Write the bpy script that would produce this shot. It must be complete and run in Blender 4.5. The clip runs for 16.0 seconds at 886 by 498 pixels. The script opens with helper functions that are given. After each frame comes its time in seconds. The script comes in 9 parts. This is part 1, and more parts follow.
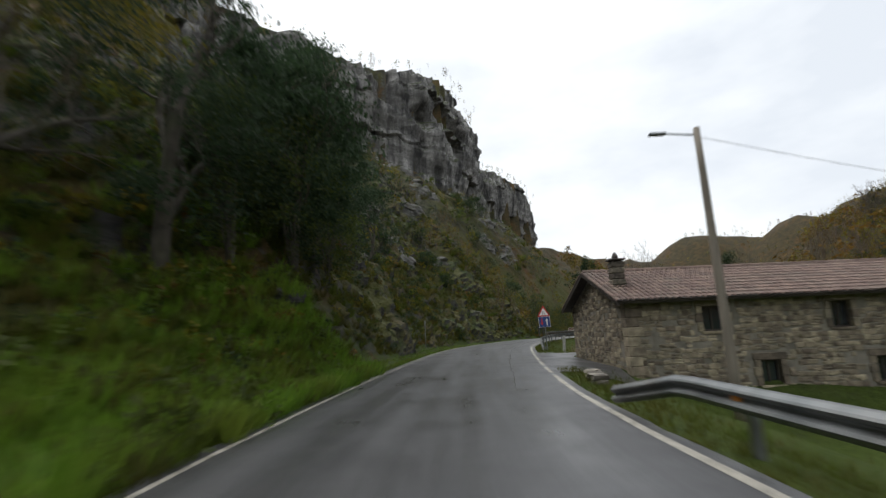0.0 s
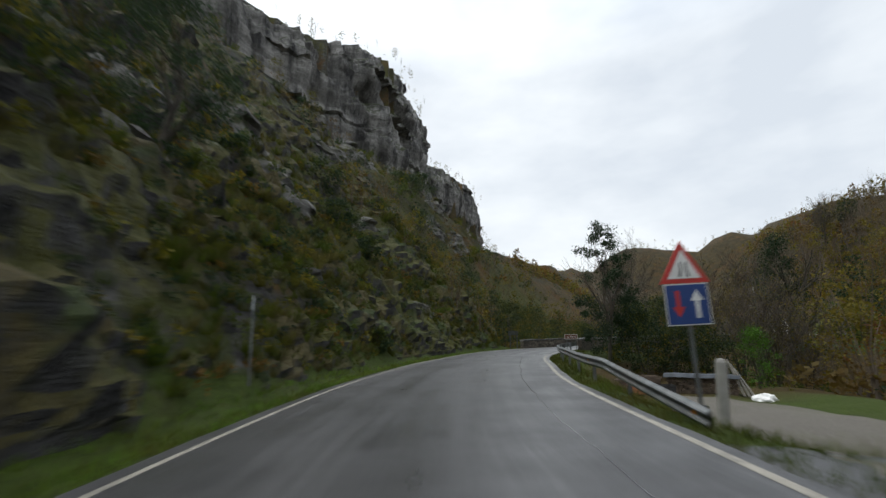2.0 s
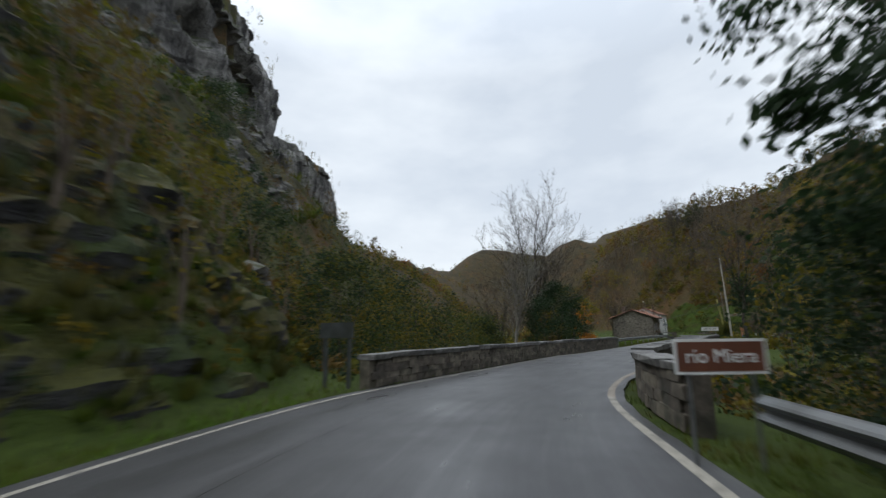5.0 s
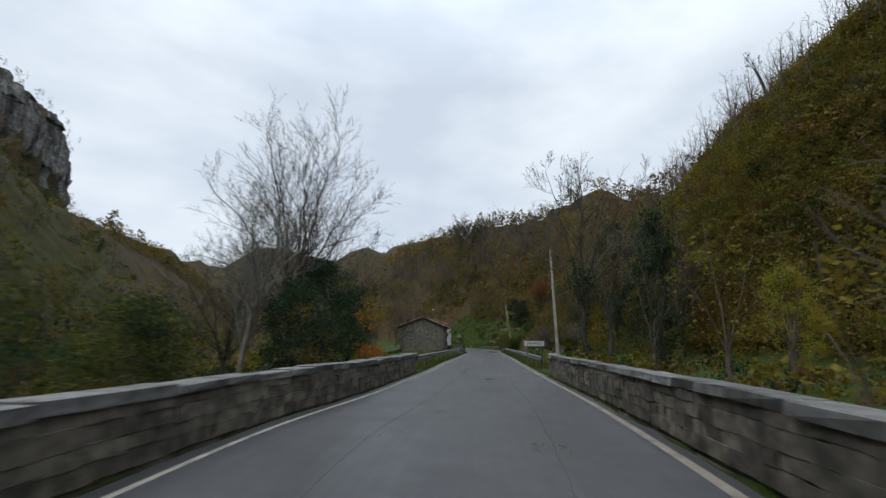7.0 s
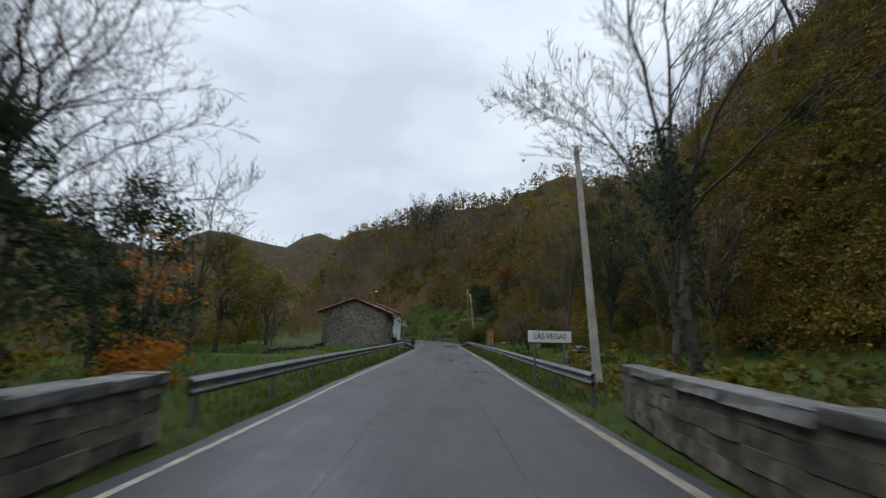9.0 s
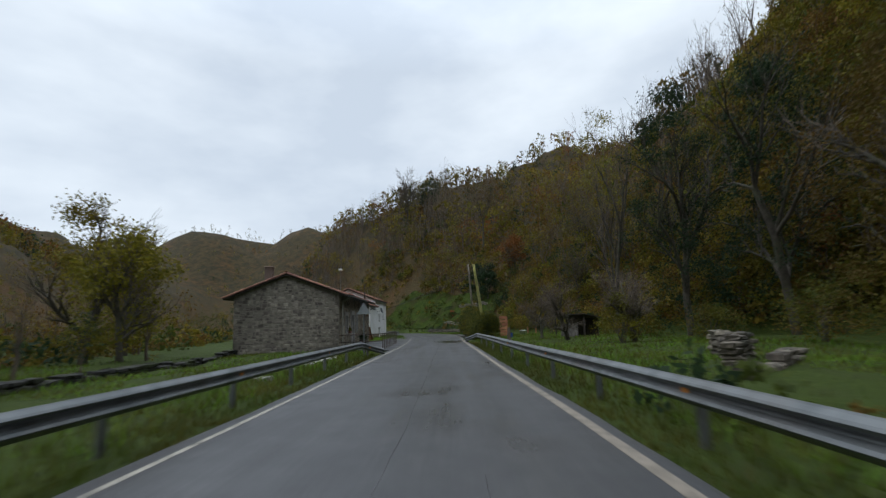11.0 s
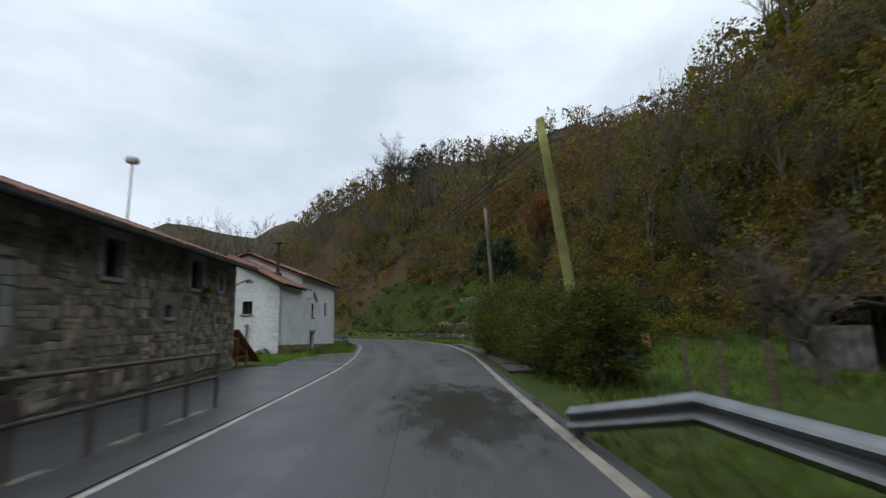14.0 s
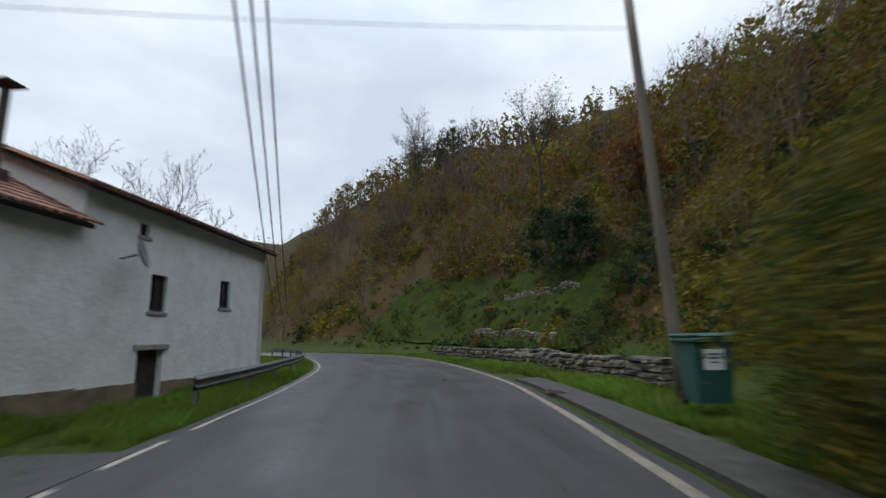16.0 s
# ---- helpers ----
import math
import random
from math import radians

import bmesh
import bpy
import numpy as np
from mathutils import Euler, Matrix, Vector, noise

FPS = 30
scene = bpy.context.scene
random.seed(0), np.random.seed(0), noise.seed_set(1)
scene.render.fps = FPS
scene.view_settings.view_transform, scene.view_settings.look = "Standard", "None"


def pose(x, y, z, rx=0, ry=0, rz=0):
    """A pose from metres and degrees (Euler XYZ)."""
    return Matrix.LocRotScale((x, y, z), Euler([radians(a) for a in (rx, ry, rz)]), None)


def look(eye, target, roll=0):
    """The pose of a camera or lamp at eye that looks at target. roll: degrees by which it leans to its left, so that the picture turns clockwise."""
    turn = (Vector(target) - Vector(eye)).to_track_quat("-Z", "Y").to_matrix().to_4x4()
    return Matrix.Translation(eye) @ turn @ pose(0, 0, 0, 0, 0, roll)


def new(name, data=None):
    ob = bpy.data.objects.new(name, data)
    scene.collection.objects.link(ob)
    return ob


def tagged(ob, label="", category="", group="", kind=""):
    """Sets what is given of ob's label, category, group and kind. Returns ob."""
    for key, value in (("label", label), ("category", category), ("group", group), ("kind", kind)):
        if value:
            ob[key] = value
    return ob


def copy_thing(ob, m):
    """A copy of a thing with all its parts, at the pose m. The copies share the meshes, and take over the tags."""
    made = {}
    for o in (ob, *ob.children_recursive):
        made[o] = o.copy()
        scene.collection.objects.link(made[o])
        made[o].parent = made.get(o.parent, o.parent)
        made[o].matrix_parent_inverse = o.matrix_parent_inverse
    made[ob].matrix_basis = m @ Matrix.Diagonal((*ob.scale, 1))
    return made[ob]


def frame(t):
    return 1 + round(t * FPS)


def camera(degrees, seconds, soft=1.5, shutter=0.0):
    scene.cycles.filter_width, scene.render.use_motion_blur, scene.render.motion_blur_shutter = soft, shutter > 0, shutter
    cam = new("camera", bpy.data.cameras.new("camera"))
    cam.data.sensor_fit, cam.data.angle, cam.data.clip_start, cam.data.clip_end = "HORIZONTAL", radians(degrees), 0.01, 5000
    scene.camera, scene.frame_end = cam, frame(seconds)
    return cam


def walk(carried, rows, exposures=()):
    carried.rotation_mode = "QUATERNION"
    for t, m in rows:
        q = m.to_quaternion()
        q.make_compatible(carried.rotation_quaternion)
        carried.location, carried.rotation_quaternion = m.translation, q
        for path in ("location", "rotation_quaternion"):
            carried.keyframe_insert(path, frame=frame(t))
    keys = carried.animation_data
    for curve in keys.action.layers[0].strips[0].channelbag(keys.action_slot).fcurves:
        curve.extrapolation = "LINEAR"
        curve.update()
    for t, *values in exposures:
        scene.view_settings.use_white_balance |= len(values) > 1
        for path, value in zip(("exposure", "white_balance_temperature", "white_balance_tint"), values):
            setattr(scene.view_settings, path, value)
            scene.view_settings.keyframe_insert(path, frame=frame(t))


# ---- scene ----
# ---------------------------------------------------------------- camera and walk
PATH = [
    (0.0, 0.00, -0.00, 1.444, 10.13, 2.44, -0.02),
    (0.5, 0.13, 6.19, 1.404, 9.87, 2.46, -1.73),
    (1.0, 0.50, 12.44, 1.378, 9.98, 1.84, -3.37),
    (1.5, 1.00, 18.64, 1.369, 10.83, 0.94, -4.98),
    (2.0, 1.73, 24.73, 1.381, 10.52, 0.96, -7.36),
    (2.5, 2.77, 30.70, 1.402, 10.73, 1.38, -10.16),
    (3.0, 4.10, 36.53, 1.417, 10.38, 1.98, -13.23),
    (3.2, 4.72, 38.86, 1.417, 10.11, 2.30, -14.57),
    (3.5, 5.71, 42.27, 1.413, 9.84, 2.08, -16.18),
    (4.0, 7.50, 47.73, 1.403, 9.67, 1.16, -18.33),
    (4.5, 9.54, 52.86, 1.394, 9.78, 0.63, -20.92),
    (5.0, 11.88, 57.62, 1.387, 10.21, 0.66, -25.03),
    (5.3, 13.47, 60.27, 1.388, 10.66, 0.79, -28.75),
    (5.5, 14.60, 61.95, 1.392, 11.07, 0.80, -31.77),
    (6.0, 17.68, 65.79, 1.413, 11.35, 0.08, -39.22),
    (6.5, 21.12, 69.19, 1.447, 11.34, -0.66, -46.44),
    (7.0, 24.87, 72.18, 1.453, 11.30, -1.09, -51.01),
    (7.5, 28.73, 75.00, 1.444, 10.99, -1.42, -53.57),
    (8.0, 32.74, 77.59, 1.434, 11.12, -1.26, -55.14),
    (8.5, 36.65, 80.13, 1.437, 11.05, -1.33, -55.69),
    (9.0, 40.57, 82.64, 1.439, 10.43, -1.52, -56.23),
    (9.2, 42.17, 83.66, 1.435, 10.35, -1.67, -56.42),
    (9.5, 44.60, 85.18, 1.425, 10.18, -1.42, -56.57),
    (10.0, 48.70, 87.73, 1.409, 9.83, -0.47, -56.53),
    (10.5, 52.85, 90.32, 1.399, 9.49, 0.67, -56.33),
    (11.0, 57.00, 93.01, 1.392, 9.28, 1.90, -56.16),
    (11.3, 59.47, 94.68, 1.390, 9.35, 2.39, -56.16),
    (11.5, 61.12, 95.82, 1.389, 9.54, 2.35, -56.22),
    (12.0, 65.29, 98.74, 1.395, 9.60, 1.52, -56.62),
    (12.5, 69.62, 101.59, 1.394, 9.62, 1.46, -56.88),
    (13.0, 74.00, 104.46, 1.392, 9.50, 1.62, -56.99),
    (13.5, 78.50, 107.40, 1.376, 9.38, 1.09, -56.97),
    (14.0, 83.01, 110.32, 1.369, 9.51, 1.34, -56.98),
    (14.5, 87.49, 113.25, 1.380, 9.66, 1.13, -56.77),
    (15.0, 91.93, 116.23, 1.380, 9.81, 0.53, -55.97),
    (15.5, 96.44, 119.34, 1.378, 10.66, 0.78, -54.86),
    (16.0, 100.86, 122.67, 1.384, 10.71, 1.31, -53.06),
]
cam = camera(87.22, 16.0, soft=1.35, shutter=0.5)
walk(cam, [(t, pose(x, y, z, 90 + pitch, roll, yaw)) for t, x, y, z, pitch, roll, yaw in PATH],
     exposures=[(0.0, 0.3, 6500, 9), (1.0, 0.36, 6430, 8), (1.5, 0.34, 6400, 8), (2.1, 0.12, 6350, 8), (3.0, 0.06, 6250, 8), (5.5, 0.0, 6100, 8), (9.0, -0.05, 5950, 7), (12.5, -0.02, 5950, 7), (16.0, 0.0, 5950, 7)])

# ---------------------------------------------------------------- sky and light
SUN_AZIMUTH, SUN_HEIGHT = 305.0, 58.0


def make_sky():
    world = bpy.data.worlds.new("overcast_sky")
    scene.world = world
    world.use_nodes = True
    nt = world.node_tree
    nt.nodes.clear()
    out = nt.nodes.new("ShaderNodeOutputWorld")
    bg = nt.nodes.new("ShaderNodeBackground")
    sky = nt.nodes.new("ShaderNodeTexSky")
    sky.sky_type, sky.sun_disc = "NISHITA", False
    sky.sun_elevation, sky.sun_rotation = radians(SUN_HEIGHT), radians(SUN_AZIMUTH)
    sky.air_density, sky.dust_density = 1.2, 3.0
    co = nt.nodes.new("ShaderNodeTexCoord")
    mp = nt.nodes.new("ShaderNodeMapping")
    mp.inputs["Scale"].default_value = (1.0, 1.0, 2.2)
    n1 = nt.nodes.new("ShaderNodeTexNoise")
    n1.inputs["Scale"].default_value, n1.inputs["Detail"].default_value = 2.1, 5.0
    n1.inputs["Roughness"].default_value = 0.52
    ramp = nt.nodes.new("ShaderNodeValToRGB")
    ramp.color_ramp.elements[0].position, ramp.color_ramp.elements[1].position = 0.36, 0.62
    ramp.color_ramp.elements[0].color = (7.0, 7.4, 8.0, 1)
    ramp.color_ramp.elements[1].color = (9.6, 9.8, 10.0, 1)
    mix = nt.nodes.new("ShaderNodeMix")
    mix.data_type = "RGBA"
    mix.inputs[0].default_value = 0.94
    link = nt.links.new
    link(co.outputs["Generated"], mp.inputs["Vector"])
    link(mp.outputs["Vector"], n1.inputs["Vector"])
    link(n1.outputs[0], ramp.inputs[0])
    link(sky.outputs[0], mix.inputs[6])
    link(ramp.outputs[0], mix.inputs[7])
    # an overcast sky is brighter overhead than low down
    sep = nt.nodes.new("ShaderNodeSeparateXYZ")
    link(co.outputs["Generated"], sep.inputs[0])
    over = nt.nodes.new("ShaderNodeMapRange")
    over.inputs[1].default_value, over.inputs[2].default_value = 0.5, 1.0
    over.inputs[3].default_value, over.inputs[4].default_value = 1.0, 1.9
    link(sep.outputs[2], over.inputs[0])
    grade = nt.nodes.new("ShaderNodeVectorMath")
    grade.operation = "SCALE"
    link(mix.outputs[2], grade.inputs[0])
    link(over.outputs[0], grade.inputs["Scale"])
    link(grade.outputs[0], bg.inputs["Color"])
    bg.inputs["Strength"].default_value = 0.1
    link(bg.outputs[0], out.inputs[0])
    sun = new("sun", bpy.data.lights.new("sun", "SUN"))
    sun.data.energy, sun.data.angle, sun.data.color = 1.75, radians(60), (1.0, 0.98, 0.94)
    a, e = radians(SUN_AZIMUTH), radians(SUN_HEIGHT)
    way = Vector((math.sin(a) * math.cos(e), math.cos(a) * math.cos(e), math.sin(e)))
    sun.matrix_world = look((60, 60, 90), Vector((60, 60, 90)) - way)


make_sky()

# ---------------------------------------------------------------- materials


def node_mat(name):
    m = bpy.data.materials.new(name)
    m.use_nodes = True
    nt = m.node_tree
    return m, nt, nt.nodes["Principled BSDF"]


def rgb(c):
    return (c[0], c[1], c[2], 1.0)


def noise_node(nt, vec, scale, detail=4.0, rough=0.55):
    n = nt.nodes.new("ShaderNodeTexNoise")
    n.inputs["Scale"].default_value = scale
    n.inputs["Detail"].default_value = detail
    n.inputs["Roughness"].default_value = rough
    nt.links.new(vec, n.inputs["Vector"])
    return n.outputs[0]


def ramp_node(nt, fac, p0, p1, c0=(0, 0, 0), c1=(1, 1, 1)):
    r = nt.nodes.new("ShaderNodeValToRGB")
    r.color_ramp.elements[0].position, r.color_ramp.elements[1].position = p0, p1
    r.color_ramp.elements[0].color, r.color_ramp.elements[1].color = rgb(c0), rgb(c1)
    nt.links.new(fac, r.inputs[0])
    return r.outputs[0]


def mix_node(nt, fac, a, b):
    m = nt.nodes.new("ShaderNodeMix")
    m.data_type = "RGBA"
    for socket, value in ((m.inputs[0], fac), (m.inputs[6], a), (m.inputs[7], b)):
        if isinstance(value, (int, float)):
            socket.default_value = value
        elif isinstance(value, tuple):
            socket.default_value = rgb(value)
        else:
            nt.links.new(value, socket)
    return m.outputs[2]


def math_node(nt, op, a, b=0.0):
    m = nt.nodes.new("ShaderNodeMath")
    m.operation = op
    for socket, value in ((m.inputs[0], a), (m.inputs[1], b)):
        if isinstance(value, (int, float)):
            socket.default_value = value
        else:
            nt.links.new(value, socket)
    return m.outputs[0]


def place(nt, stretch=(1, 1, 1)):
    g = nt.nodes.new("ShaderNodeNewGeometry")
    if stretch == (1, 1, 1):
        return g.outputs["Position"]
    mp = nt.nodes.new("ShaderNodeMapping")
    mp.inputs["Scale"].default_value = stretch
    nt.links.new(g.outputs["Position"], mp.inputs["Vector"])
    return mp.outputs["Vector"]


def add_bump(nt, bsdf, height, strength, distance):
    b = nt.nodes.new("ShaderNodeBump")
    b.inputs["Strength"].default_value, b.inputs["Distance"].default_value = strength, distance
    nt.links.new(height, b.inputs["Height"])
    nt.links.new(b.outputs[0], bsdf.inputs["Normal"])


def surf(name, c1, c2, scale=4.0, rough=0.8, bump=0.3, bscale=30.0, stain=None, sscale=0.5, amount=0.6,
         vary=0.0, island=0.0, metal=0.0, stretch=(1, 1, 1), spec=0.4, dist=0.02, gloss_vary=0.0):
    """A procedural surface: two tones of grain, a broad stain, variation by piece, fine relief."""
    m, nt, bsdf = node_mat(name)
    vec = place(nt, stretch)
    col = mix_node(nt, ramp_node(nt, noise_node(nt, vec, scale, 6.0), 0.32, 0.68), c1, c2)
    if stain:
        col = mix_node(nt, math_node(nt, "MULTIPLY", ramp_node(nt, noise_node(nt, vec, sscale, 5.0, 0.6), 0.48, 0.66), amount), col, stain)
    if vary or island:
        if vary:
            r = nt.nodes.new("ShaderNodeObjectInfo").outputs["Random"]
        else:
            r = nt.nodes.new("ShaderNodeNewGeometry").outputs["Random Per Island"]
        k = vary or island
        hsv = nt.nodes.new("ShaderNodeHueSaturation")
        nt.links.new(math_node(nt, "ADD", math_node(nt, "MULTIPLY", r, 2 * k), 1.0 - k), hsv.inputs["Value"])
        nt.links.new(math_node(nt, "ADD", math_node(nt, "MULTIPLY", r, 0.05 * k), 0.5 - 0.025 * k), hsv.inputs["Hue"])
        nt.links.new(col, hsv.inputs["Color"])
        col = hsv.outputs[0]
    nt.links.new(col, bsdf.inputs["Base Color"])
    bsdf.inputs["Metallic"].default_value = metal
    bsdf.inputs["Specular IOR Level"].default_value = spec
    if gloss_vary:
        g = ramp_node(nt, noise_node(nt, vec, sscale * 1.7, 4.0), 0.35, 0.65, (rough - gloss_vary,) * 3, (rough + gloss_vary,) * 3)
        nt.links.new(g, bsdf.inputs["Roughness"])
    else:
        bsdf.inputs["Roughness"].default_value = rough
    if bump:
        add_bump(nt, bsdf, noise_node(nt, vec, bscale, 6.0, 0.6), bump, dist)
    return m


def leaf_mat(name, c1, c2, c3, clump=0.12, patch=0.03):
    """Foliage: each leaf its own tone, with broad drifts of colour."""
    m, nt, bsdf = node_mat(name)
    g = nt.nodes.new("ShaderNodeNewGeometry")
    col = mix_node(nt, g.outputs["Random Per Island"], c1, c2)
    n = ramp_node(nt, noise_node(nt, g.outputs["Position"], clump, 3.0), 0.42, 0.62)
    col = mix_node(nt, n, col, c3)
    n2 = ramp_node(nt, noise_node(nt, g.outputs["Position"], patch, 2.0), 0.35, 0.7, (0.75,) * 3, (1.2,) * 3)
    mul = nt.nodes.new("ShaderNodeMix")
    mul.data_type, mul.blend_type = "RGBA", "MULTIPLY"
    mul.inputs[0].default_value = 1.0
    nt.links.new(col, mul.inputs[6])
    nt.links.new(n2, mul.inputs[7])
    nt.links.new(mul.outputs[2], bsdf.inputs["Base Color"])
    bsdf.inputs["Roughness"].default_value = 0.75
    bsdf.inputs["Specular IOR Level"].default_value = 0.25
    # light passes through thin leaves
    thin = nt.nodes.new("ShaderNodeBsdfTranslucent")
    nt.links.new(mul.outputs[2], thin.inputs["Color"])
    both = nt.nodes.new("ShaderNodeMixShader")
    both.inputs[0].default_value = 0.45
    nt.links.new(bsdf.outputs[0], both.inputs[1])
    nt.links.new(thin.outputs[0], both.inputs[2])
    nt.links.new(both.outputs[0], nt.nodes["Material Output"].inputs["Surface"])
    return m


def ground_mat():
    """Turf on the level, rock where it is steep, rust-brown bracken in drifts."""
    m, nt, bsdf = node_mat("turf_and_rock")
    g = nt.nodes.new("ShaderNodeNewGeometry")
    pos = g.outputs["Position"]
    sep = nt.nodes.new("ShaderNodeSeparateXYZ")
    nt.links.new(g.outputs["Normal"], sep.inputs[0])
    at = nt.nodes.new("ShaderNodeSeparateXYZ")
    nt.links.new(pos, at.inputs[0])
    fine = noise_node(nt, pos, 6.0, 8.0, 0.65)
    mid = noise_node(nt, pos, 0.55, 6.0, 0.6)
    broad = noise_node(nt, pos, 0.06, 4.0, 0.6)
    lawn = mix_node(nt, ramp_node(nt, fine, 0.3, 0.7), (0.018, 0.03, 0.005), (0.05, 0.07, 0.011))
    rough_grass = mix_node(nt, ramp_node(nt, fine, 0.3, 0.7), (0.018, 0.021, 0.006), (0.066, 0.064, 0.014))
    litter = mix_node(nt, ramp_node(nt, fine, 0.3, 0.7), (0.026, 0.019, 0.008), (0.07, 0.048, 0.018))
    height = math_node(nt, "ADD", math_node(nt, "MULTIPLY", at.outputs[2], 0.5), math_node(nt, "MULTIPLY", math_node(nt, "SUBTRACT", mid, 0.5), 3.0))
    grass = mix_node(nt, ramp_node(nt, height, 0.35, 0.9), lawn, rough_grass)
    wood = math_node(nt, "MULTIPLY", ramp_node(nt, math_node(nt, "ADD", math_node(nt, "MULTIPLY", at.outputs[0], 0.01), math_node(nt, "MULTIPLY", math_node(nt, "SUBTRACT", mid, 0.5), 0.3)), 0.5, 0.62), ramp_node(nt, height, 0.5, 1.0))
    bank = math_node(nt, "MULTIPLY", ramp_node(nt, math_node(nt, "MULTIPLY", at.outputs[2], -0.5), 0.3, 0.55), ramp_node(nt, math_node(nt, "MULTIPLY", at.outputs[1], 0.01), 0.46, 0.5))
    grass = mix_node(nt, math_node(nt, "MAXIMUM", wood, bank), grass, litter)
    fern = mix_node(nt, ramp_node(nt, fine, 0.3, 0.7), (0.036, 0.022, 0.008), (0.095, 0.05, 0.016))
    grass = mix_node(nt, math_node(nt, "MULTIPLY", ramp_node(nt, broad, 0.5, 0.62), ramp_node(nt, height, 0.8, 1.0)), grass, fern)
    # dark blotches painted on higher ground stand in for tree crowns and their shade
    canopy_dark = math_node(nt, "MULTIPLY", ramp_node(nt, noise_node(nt, pos, 0.2, 4.0, 0.7), 0.4, 0.58), ramp_node(nt, math_node(nt, "MULTIPLY", at.outputs[2], 0.02), 0.2, 0.55))
    grass = mix_node(nt, math_node(nt, "MULTIPLY", canopy_dark, 0.85), grass, (0.017, 0.016, 0.008))
    grass = mix_node(nt, math_node(nt, "MULTIPLY", ramp_node(nt, mid, 0.52, 0.7), 0.55), grass, (0.03, 0.035, 0.012))
    rv = place(nt, (0.5, 0.5, 2.2))
    rn = noise_node(nt, rv, 1.1, 9.0, 0.66)
    rock = mix_node(nt, ramp_node(nt, rn, 0.36, 0.66), (0.01, 0.01, 0.011), (0.08, 0.077, 0.072))
    rock = mix_node(nt, math_node(nt, "MULTIPLY", ramp_node(nt, noise_node(nt, pos, 1.7, 6.0), 0.5, 0.62), 0.7), rock, (0.03, 0.038, 0.01))
    steep = math_node(nt, "ADD", math_node(nt, "SUBTRACT", 1.0, sep.outputs[2]), math_node(nt, "MULTIPLY", math_node(nt, "SUBTRACT", mid, 0.5), 0.75))
    stony = math_node(nt, "MULTIPLY", ramp_node(nt, steep, 0.33, 0.47), ramp_node(nt, math_node(nt, "MULTIPLY", at.outputs[0], -0.01), -0.66, -0.6))
    col = mix_node(nt, stony, grass, rock)
    nt.links.new(col, bsdf.inputs["Base Color"])
    bsdf.inputs["Roughness"].default_value = 0.85
    bsdf.inputs["Specular IOR Level"].default_value = 0.12
    hsum = math_node(nt, "ADD", math_node(nt, "MULTIPLY", fine, 0.25), math_node(nt, "MULTIPLY", rn, 0.9))
    add_bump(nt, bsdf, hsum, 0.8, 0.35)
    return m


def cliff_mat():
    """Pale limestone with white and black water streaks and green ledges."""
    m, nt, bsdf = node_mat("limestone_cliff")
    g = nt.nodes.new("ShaderNodeNewGeometry")
    pos = g.outputs["Position"]
    sep = nt.nodes.new("ShaderNodeSeparateXYZ")
    nt.links.new(g.outputs["Normal"], sep.inputs[0])
    flute = noise_node(nt, place(nt, (0.1, 0.1, 0.012)), 1.6, 8.0, 0.62)
    strata = noise_node(nt, place(nt, (0.02, 0.02, 0.22)), 1.2, 7.0, 0.6)
    grain = noise_node(nt, pos, 0.45, 9.0, 0.68)
    col = mix_node(nt, ramp_node(nt, flute, 0.41, 0.59), (0.014, 0.014, 0.016), (0.27, 0.262, 0.25))
    col = mix_node(nt, math_node(nt, "MULTIPLY", ramp_node(nt, strata, 0.42, 0.56), 0.6), col, (0.06, 0.057, 0.052))
    col = mix_node(nt, math_node(nt, "MULTIPLY", ramp_node(nt, grain, 0.52, 0.68), 0.55), col, (0.03, 0.03, 0.032))
    green = math_node(nt, "ADD", sep.outputs[2], math_node(nt, "MULTIPLY", math_node(nt, "SUBTRACT", grain, 0.5), 1.3))
    col = mix_node(nt, ramp_node(nt, green, 0.42, 0.6), col, (0.035, 0.042, 0.014))
    nt.links.new(col, bsdf.inputs["Base Color"])
    bsdf.inputs["Roughness"].default_value = 0.85
    add_bump(nt, bsdf, math_node(nt, "ADD", flute, grain), 1.0, 1.6)
    return m


